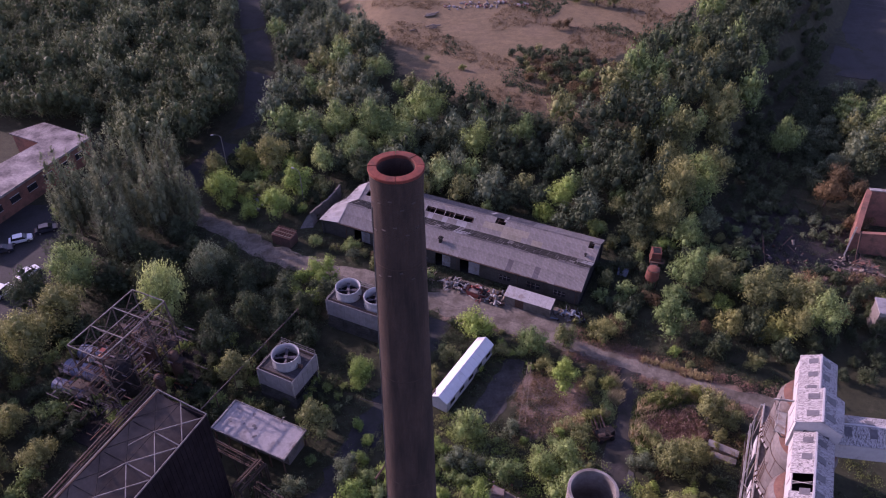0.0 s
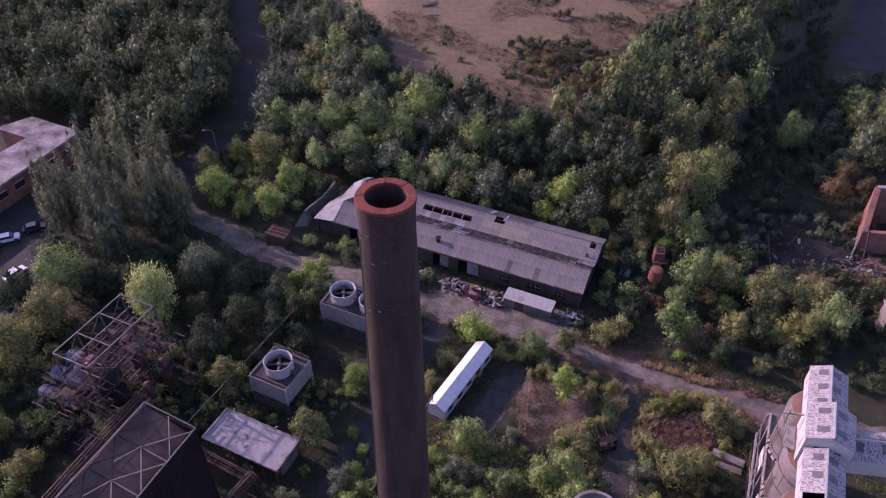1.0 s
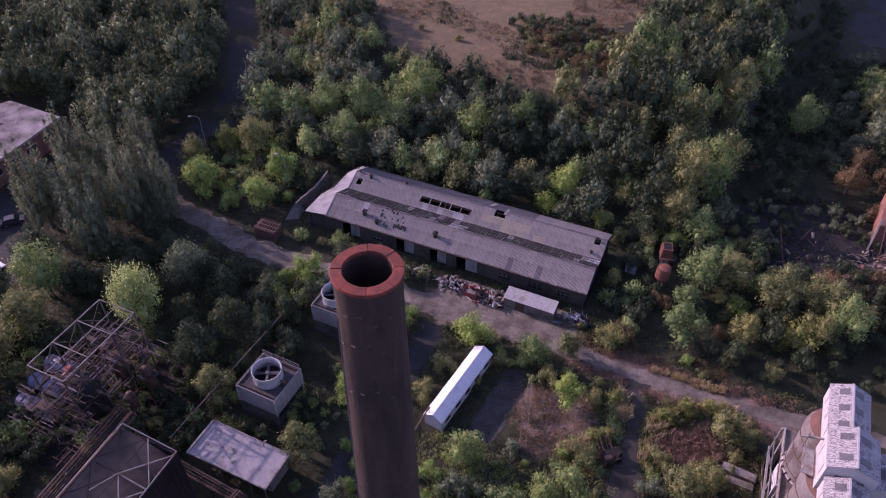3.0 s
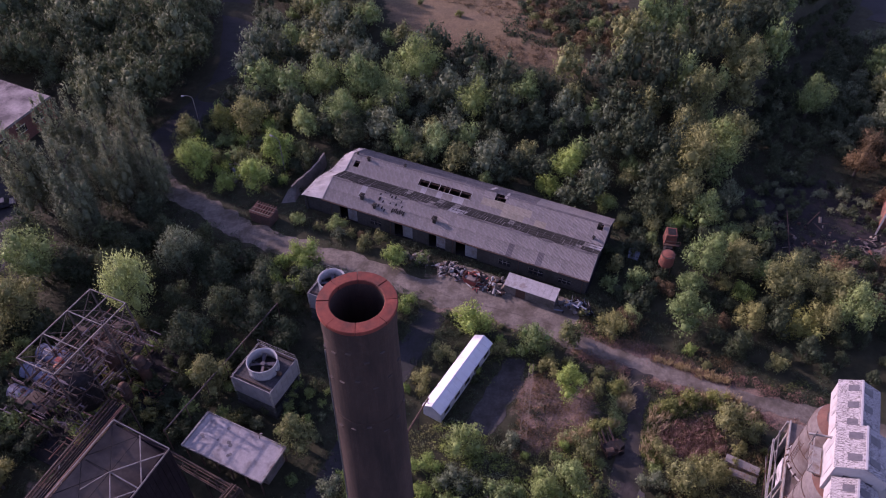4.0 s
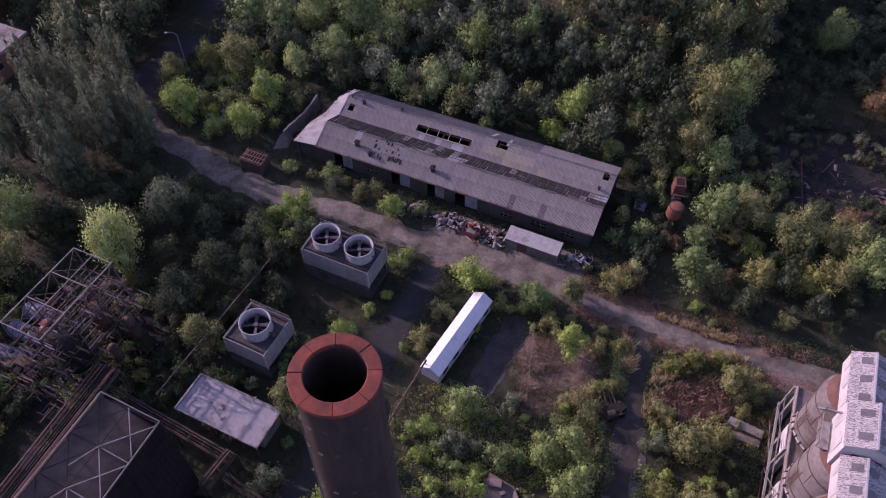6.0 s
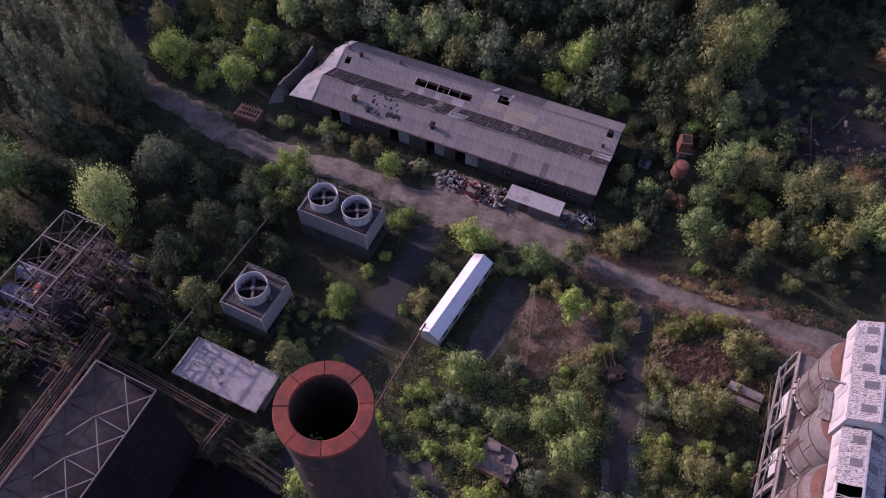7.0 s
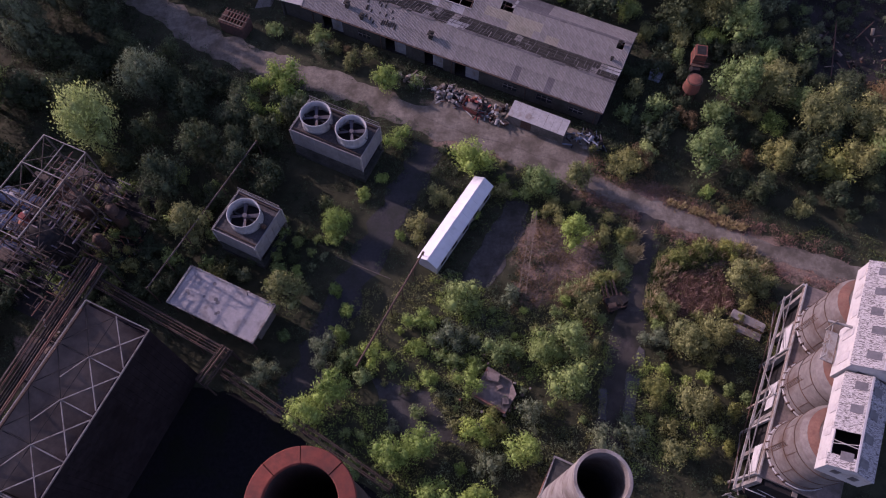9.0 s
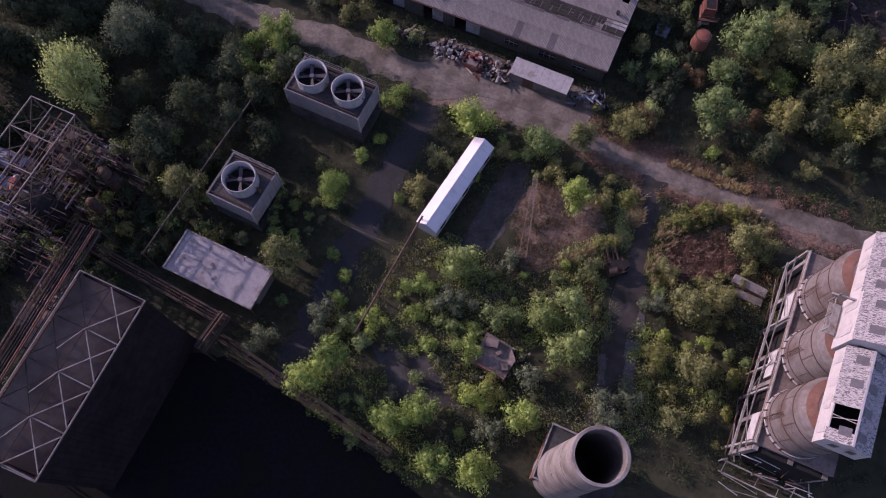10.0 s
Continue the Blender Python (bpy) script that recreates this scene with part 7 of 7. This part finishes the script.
        [(20, 178, 1.6, "bd"), (24, 181, 1.8, "bd"), (28, 178, 2.0, "bb"), (30, 174, 2.2, "bd"), (34, 177, 1.8, "bd"), (26, 172, 1.8, "bb"), (31, 168, 2.0, "bd"), (36, 170, 1.9, "bm"), (33, 202, 1.8, "bb"), (36, 204, 1.4, "bb"), (47, 221, 2.6, "ro"),
         (52, 219, 2.4, "ro")],
        [(42, 224, 2.2, "by"), (29, 226, 1.2, "bm"), (24, 185, 1.3, "bd"), (39, 180, 1.6, "bb"), (22, 170, 1.4, "bb"), (18, 184, 1.2, "bd"), (28, 185, 1.3, "bd"), (5, 176, 1.0, "by"), (-4, 182, 1.0, "bo"), (38, 164, 1.8, "bb"), (44, 168, 2.2, "rd")],
    ],
}
for where, lists in GROUPS.items():
    for rows_ in lists:
        for x, y, r, kind in rows_:
            plant(x, y, r * (.9 if where == "in the overgrown ground" and r > 2 else 1.0), kind, where)

WOODS = [
    ([(-150, 262), (-72, 262), (-60, 215), (-49, 168), (-52, 150), (-60, 142), (-70, 140), (-76, 150), (-98, 160), (-118, 165)], "in the western wood", 5.0, ("rd", "rd", "rg", "rd"), 2.8, 5.2),
    ([(-62, 262), (-38, 246), (-27, 207), (-17, 187), (-15, 172), (2, 161), (16, 155), (35, 150), (36, 112), (28, 114), (20, 118), (-3, 128), (-16, 134), (-30, 142), (-46, 152), (-44, 170), (-48, 192), (-58, 225)], "on the wooded bank", 4.1, ("rm", "rg", "ro", "rd", "rg", "rd"), 1.9, 4.4),
    ([(36, 150), (48, 171), (72, 200), (86, 235), (92, 262), (124, 262), (112, 230), (84, 178), (66, 146), (54, 122), (37, 117)], "in the eastern wood", 5.0, ("ro", "rm", "rd", "rd", "rd"), 2.8, 4.8),
    # Dark leaf tone only, to carry the ridge's shade in the hollow.
    ([(57, 122), (68, 144), (87, 178), (112, 222), (122, 226), (96, 172), (80, 138), (66, 120)], "in the shaded eastern hollow", 2.8, ("rd",), 1.0, 1.9),
    ([(46, 104), (58, 103), (74, 103), (86, 94), (80, 76), (62, 77), (46, 80), (40, 88)], "in the eastern thicket", 5.0, ("rd", "rd", "ro", "rd"), 1.1, 2.2),
    ([(100, 165), (120, 165), (134, 190), (138, 180), (112, 130), (96, 128), (92, 140)], "beyond the brick ruin", 5.4, ("rd", "ro", "rm", "rg"), 2.8, 4.2),
    ([(-84, 75), (-76, 72), (-68, 55), (-66, 42), (-84, 40)], "west of the works", 5.5, ("rd", "ro"), 2.8, 4.0),
]
THICKETS = [
    ([(76.0, 168.0), (86.0, 176.0), (76.0, 154.0), (68.0, 138.0), (64.0, 138.0)], "on the slope below the wooded ridge", 2.8, "dddg", 1.0, 2.0),
    ([(103.0, 179.0), (116.0, 179.0), (102.0, 149.0), (86.0, 150.0), (90.0, 168.0)], "below the tarmac court", 3.2, "dddg", 1.0, 2.2),
    ([(88, 160), (100, 164), (96, 139), (89, 130), (79, 130)], "along the edge of the hollow", 3.0, "dddg", 1.0, 2.4),
    ([(-84, 48), (-60, 48), (-57, 64), (-61, 92), (-84, 90)], "west of the steel frame", 3.4, "dmod", 1.2, 2.4),
    ([(56, 106), (60, 121), (70, 127), (84, 119), (80, 109), (70, 117), (62, 113), (60, 104)], "at the edge of the shaded yard", 2.8, "dddg", .7, 1.5),
    ([(27, 95), (33, 92), (38, 97), (37, 103), (42, 108), (46, 106), (58, 104), (60, 118), (38, 118), (32, 108)], "between the shed and the scrap boilers", 3.0, "ddmo", 1.2, 2.3),
    ([(-52, 120), (-40, 128), (-28, 122), (-24, 132), (-36, 146), (-46, 146), (-54, 138)], "beside the western track", 3.2, "ldmo", 1.2, 2.2),
    ([(-22, 113), (-10, 108), (0, 103), (-2, 101), (-14, 105), (-26, 110)], "between the track and the shed", 2.4, "ogbm", .7, 1.4),
    ([(-34, 108), (-18, 101), (-8, 96), (-20, 96), (-38, 98)], "below the track", 2.8, "dmld", 1.2, 2.2),
    ([(18, 186), (30, 188), (44, 178), (48, 166), (40, 158), (28, 160), (22, 172)], "on the dry field", 3.0, "ddbo", .9, 1.8),
    ([(-19, 58), (-14, 66), (-6, 62), (2, 70), (10, 68), (24, 69), (25, 58), (22, 50), (12, 49), (2, 46), (-6, 44), (-18, 52)], "over the middle of the works", 4.0, "lmmdogmd", .5, 1.1),
    ([(26, 48), (29, 66), (40, 72), (43, 68), (38, 58), (33, 45)], "between the side track and the silos", 3.2, "modylom", .6, 1.3),
    ([(6, 84), (12, 88), (24, 84), (27, 78), (22, 74), (14, 82)], "below the main track", 2.4, "moldo", .7, 1.4),
    ([(-30, 72), (-22, 82), (-12, 74), (-16, 66), (-22, 69)], "round the cooling towers", 2.8, "ddmg", .7, 1.4),
    ([(62, 104), (74, 104), (84, 100), (86, 92), (70, 92), (60, 98)], "below the brick ruin", 3.0, "odbd", 1.2, 2.2),
    ([(-58, 74), (-40, 64), (-34, 72), (-28, 70), (-30, 84), (-40, 90), (-60, 88)], "round the steel frame", 3.0, "ddmo", 1.0, 1.8),
]
KEEP = [(ROAD_LINE, 5.0, False), (TRACK_LINE, 4.2, False), (LANE_LINE, 4.2, False), (EAST_LINE, 3.0, False)]


def blocked(x, y, r):
    for line, w, _ in KEEP:
        if edge_distance((x, y), line, False) < w + r * .25:
            return True
    if any(inside((x, y), q) for q in SOIL[:3]):
        return True
    if inside((x, y), WARE) or edge_distance((x, y), WARE) < r * .75:
        return True
    return False


FAR_CROWNS = [crown_data(900 + k, 4.0, "r", 1150, .25) for k in range(8)]


def wood(poly, where, gap, kinds, r0, r1, singly, crowns=FAR_CROWNS, own=4.0, name="woodland", tall=1.0):
    """Trees over an area: singly as things, or joined into one stand."""
    x0, x1, y0, y1 = min(p[0] for p in poly), max(p[0] for p in poly), min(p[1] for p in poly), max(p[1] for p in poly)
    area = abs(sum(a[0] * b[1] - b[0] * a[1] for a, b in zip(poly, poly[1:] + poly[:1]))) / 2
    near = [q for q in PLANTED if x0 - 12 < q[0] < x1 + 12 and y0 - 12 < q[1] < y1 + 12]
    vs, fs, ns, idx, off = [], [], [], [], 0
    for _ in range(int(area / gap ** 2 * 9)):
        x, y = plant_rng.uniform(x0, x1), plant_rng.uniform(y0, y1)
        r = plant_rng.uniform(r0, r1)
        if not inside((x, y), poly) or blocked(x, y, r):
            continue
        if any(math.hypot(x - a, y - b) < gap * .45 + .2 * (c + r) for a, b, c in near):
            continue
        near.append((x, y, r))
        kind = plant_rng.choice(kinds)
        if singly:
            plant(x, y, r, kind, where)
            continue
        v, f, nn = plant_rng.choice(crowns)
        a, s = plant_rng.uniform(0, 6.28), r / own
        rot = np.array([[math.cos(a), -math.sin(a), 0], [math.sin(a), math.cos(a), 0], [0, 0, 1]])
        vs.append(v @ rot.T * np.array([s, s, s * plant_rng.uniform(.9, 1.25) * tall]) + np.array([x, y, land(x, y)]))
        ns.append(nn @ rot.T)
        fs.append(f + off)
        idx.append(np.full(len(f), "mdoglybp".index(kind[1])))
        off += len(v)
    if not singly:
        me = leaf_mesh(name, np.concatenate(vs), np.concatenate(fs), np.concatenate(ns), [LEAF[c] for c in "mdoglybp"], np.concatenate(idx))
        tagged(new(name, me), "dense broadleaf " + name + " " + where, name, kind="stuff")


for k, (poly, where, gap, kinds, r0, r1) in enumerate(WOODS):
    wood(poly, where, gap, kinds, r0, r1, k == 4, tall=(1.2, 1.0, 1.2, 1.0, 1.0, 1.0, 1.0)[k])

BUSH_CROWNS = [crown_data(950 + k, 1.6, "b", 800, .13) for k in range(8)]
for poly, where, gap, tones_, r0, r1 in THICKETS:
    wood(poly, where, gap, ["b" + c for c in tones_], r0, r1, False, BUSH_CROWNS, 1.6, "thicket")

# low growth between the trees
SOLID = [(-26.8, 66, 7), (-24, 76.7, 4.6), (-13.6, 90.9, 5.5), (-2.7, 35, 4), (13.3, 41, 4), (15.4, 95.4, 3.5), (3.2, 78.4, 2.5), (7, 85, 2.2), (-.5, 73, 2.2), (-81, 135, 12), (-33, 48, 9), (-33, 56, 6)]


def free_ground(x, y):
    for line, w in ((ROAD_LINE, 3.6), (TRACK_LINE, 1.7), (LANE_LINE, 1.7), (EAST_LINE, 1.4)):
        if edge_distance((x, y), line, False) < w + .5 * noise.noise((x * .5, y * .5, 3)):
            return False
    if inside((x, y), WARE) or any(inside((x, y), q) for q in PADS + [CARPARK, YARD, COURT]):
        return False
    return not inside((x, y), HALL_SHADOW) and all(math.hypot(x - a, y - b) > c for a, b, c in SOLID)


def undergrowth(name, label, tone, zones, clumps, per, size, seed, keep):
    rng = np.random.default_rng(seed)
    pr = random.Random(seed)
    ps, ns = [], []
    tries = 0
    while len(ps) < clumps and tries < clumps * 6:
        tries += 1
        x0, x1, y0, y1 = pr.choice(zones)
        x, y = pr.uniform(x0, x1), pr.uniform(y0, y1)
        if not keep(x, y) or not free_ground(x, y):
            continue
        h, w = pr.uniform(.25, 1.1) * (.5 + .8 * abs(noise.noise((x * .12, y * .12, 5))) * 2), pr.uniform(.5, 1.3)
        u = rng.normal(size=(per, 3))
        u[:, 2] = np.abs(u[:, 2])
        u /= np.linalg.norm(u, axis=1)[:, None]
        ps.append(u * np.array([w, w, h]) * rng.uniform(.6, 1.05, per)[:, None] + np.array([x, y, land(x, y) + .05]))
        ns.append(u)
    v, f, nn = cards(np.concatenate(ps), np.concatenate(ns), size, rng)
    me = leaf_mesh(name, v, f, nn, [LEAF[tone]])
    tagged(new(name, me), label, "undergrowth", kind="stuff")


def on_soil(x, y):
    return any(inside((x, y), q) for q in SOIL)


def beside_track(x, y):
    return 1.4 < edge_distance((x, y), TRACK_LINE, False) < 3.6 and noise.noise((x * .4, y * .4, 3)) > -.15


def patchy(cut, off):
    return lambda x, y: not inside((x, y), FIELD) and noise.noise((x * .09 + off, y * .09, off)) > cut and not (on_soil(x, y) and noise.noise((x * .3, y * .3, 1)) < -.02)


# saplings scattered over the works
for _ in range(900):
    x, y = plant_rng.uniform(-22, 48), plant_rng.uniform(44, 92)
    if len(PLANTED) > 10000 or not free_ground(x, y) or noise.noise((x * .12, y * .12, 15)) < -.02 or any(inside((x, y), q) for q in SOIL[:3]):
        continue
    r = plant_rng.uniform(.6, 1.3)
    if any(math.hypot(x - a, y - b) < .75 * c + r * 1.1 for a, b, c in PLANTED):
        continue
    plant(x, y, r, "b" + plant_rng.choice("llomoyd"), "sprouting among weeds")
    if len([q for q in PLANTED if q[2] < 1.31]) > 60:
        break

NEAR, MID = (-60, 62, 40, 108), (-80, 90, 85, 150)
CENTRE = [(-20, 50), (-12, 68), (2, 72), (12, 66), (24, 70), (44, 70), (40, 52), (22, 44), (0, 40), (-12, 44)]
outer = lambda cut, off: (lambda x, y, f=patchy(cut, off): f(x, y) and not inside((x, y), CENTRE))
inner = lambda cut, off: (lambda x, y, f=patchy(cut, off): f(x, y) and inside((x, y), CENTRE))
undergrowth("undergrowth", "tangled dark green undergrowth", "d", [NEAR, MID], 1500, 46, .11, 1, outer(-.3, 0.0))
undergrowth("brambles", "dark bramble thickets", "d", [NEAR, MID], 2400, 46, .12, 2, outer(-.25, 4.0))
undergrowth("weeds", "dull dark weeds", "d", [NEAR, MID], 2000, 44, .11, 3, outer(-.15, 8.0))
undergrowth("nettles", "bright green nettle beds", "l", [(-20, 46, 40, 72)], 420, 60, .10, 8, inner(.05, 2.0))
undergrowth("grey_weeds", "soft grey-green weeds", "g", [(-20, 46, 40, 72)], 420, 60, .10, 9, inner(.05, 6.0))
undergrowth("olive_weeds", "olive weeds and low scrub", "o", [(-20, 46, 40, 72)], 320, 60, .10, 10, inner(.05, 9.0))
undergrowth("yellow_weeds", "yellowing weeds round the bare soil", "y", [(0, 62, 48, 92)], 560, 40, .10, 4, patchy(.05, 12.0))
undergrowth("dead_bracken", "red-brown dead stalks on bare soil", "r", [(30, 40, 65, 72), (30, 40, 65, 72), (22, 46, 74, 84)], 330, 44, .10, 11, lambda x, y: any(inside((x, y), q) for q in SOIL[:3:2]))
VERGE = [(29.2, 66.0), (29.5, 69.7), (32.0, 73.2), (36.8, 74.9), (42.4, 75.4), (44.5, 72.5)]
ROWS_OF_GRASS = [(25.6, 71.6), (26.0, 74.4), (26.6, 77.4)], [(17.5, 68.6), (21.5, 70.4), (25.2, 71.3)]
undergrowth("verge_weeds", "yellow-green verge round the red patch", "y", [(27, 47, 63, 78)], 330, 60, .11, 13, lambda x, y: edge_distance((x, y), VERGE, False) < 1.25)
undergrowth("tall_grass", "tall dry grass in rows by the side track", "p", [(16, 28, 67, 79)], 130, 60, .12, 14, lambda x, y: any(edge_distance((x, y), q, False) < .8 for q in ROWS_OF_GRASS))
undergrowth("dead_stalks", "rust-brown dead stalks along the track", "r", [(22, 56, 68, 90)], 260, 36, .10, 12, beside_track)


def upright_stalks(name, label, tone, zone, count, tall, seed, keep):
    """Slender dry blades in leaning tufts, as one sheet of stuff."""
    pr = random.Random(seed)
    v, f = [], []
    tries = 0
    while len(f) < count and tries < count * 4:
        tries += 1
        x, y = pr.uniform(*zone[:2]), pr.uniform(*zone[2:])
        if not keep(x, y):
            continue
        ax, ay = pr.gauss(0, .22), pr.gauss(0, .22)
        for _ in range(11):
            bx, by = x + pr.gauss(0, .16), y + pr.gauss(0, .16)
            h, a, w = tall * pr.uniform(.45, 1.1), pr.uniform(0, math.pi), pr.uniform(.02, .045)
            dx, dy = w * math.cos(a), w * math.sin(a)
            lx, ly = h * (ax + pr.gauss(0, .2)), h * (ay + pr.gauss(0, .2))
            z, n = land(bx, by), len(v)
            v += [(bx - dx, by - dy, z), (bx + dx, by + dy, z), (bx + dx * 1.3 + lx * .4, by + dy * 1.3 + ly * .4, z + h * .6),
                  (bx - dx * 1.3 + lx * .4, by - dy * 1.3 + ly * .4, z + h * .6), (bx + lx, by + ly, z + h)]
            f += [(n, n + 1, n + 2, n + 3), (n + 3, n + 2, n + 4)]
    me = bpy.data.meshes.new(name)
    me.from_pydata(v, [], f)
    me.materials.append(LEAF[tone])
    tagged(new(name, me), label, "undergrowth", kind="stuff")


def near_line(line, reach):
    return lambda x, y: edge_distance((x, y), line, False) < reach * (.55 + abs(noise.noise((x * .5, y * .5, 8))) * 1.2)


upright_stalks("straw_grass", "tall golden dry grass beside the side track", "s", (25, 30, 72, 79.5), 3400, 1.5, 31, near_line([(27.0, 74.0), (27.4, 76.0), (27.5, 78.0)], .95))
upright_stalks("straw_verge", "golden dry grass along the track verge", "s", (30, 46, 74, 84), 2600, .8, 32, near_line([(33.5, 82.6), (37.5, 80.8), (43.0, 78.4)], .6))
upright_stalks("straw_fringe", "dry grass tips round the red patch", "s", (27, 47, 63, 78), 4200, 1.25, 33, near_line(VERGE, 1.2))
upright_stalks("straw_row", "dry grass row edging the bare plot", "s", (16, 28, 66, 74), 2400, 1.2, 34, near_line(ROWS_OF_GRASS[1], .7))
upright_stalks("russet_stalks", "upright russet stalks over the red patch", "u", (30, 41, 65, 73), 2400, .9, 35, lambda x, y: on_soil(x, y) and noise.noise((x * .35, y * .35, 4)) > -.2)
undergrowth("dead_weeds", "brown dead weeds on the bare soil", "b", [(8, 46, 60, 92)], 650, 40, .10, 5, lambda x, y: on_soil(x, y) or noise.noise((x * .15, y * .15, 9)) > .3)
undergrowth("field_tufts", "dry tufts and low scrub on the field", "b", [(-30, 80, 155, 250)], 2600, 14, .17, 6, lambda x, y: inside((x, y), FIELD) and noise.noise((x * .06, y * .06, 2)) > .05)
undergrowth("field_scrub", "green scrub at the edge of the field", "d", [(0, 80, 150, 250)], 700, 20, .26, 7, lambda x, y: inside((x, y), FIELD) and noise.noise((x * .05, y * .05, 6)) > .22)
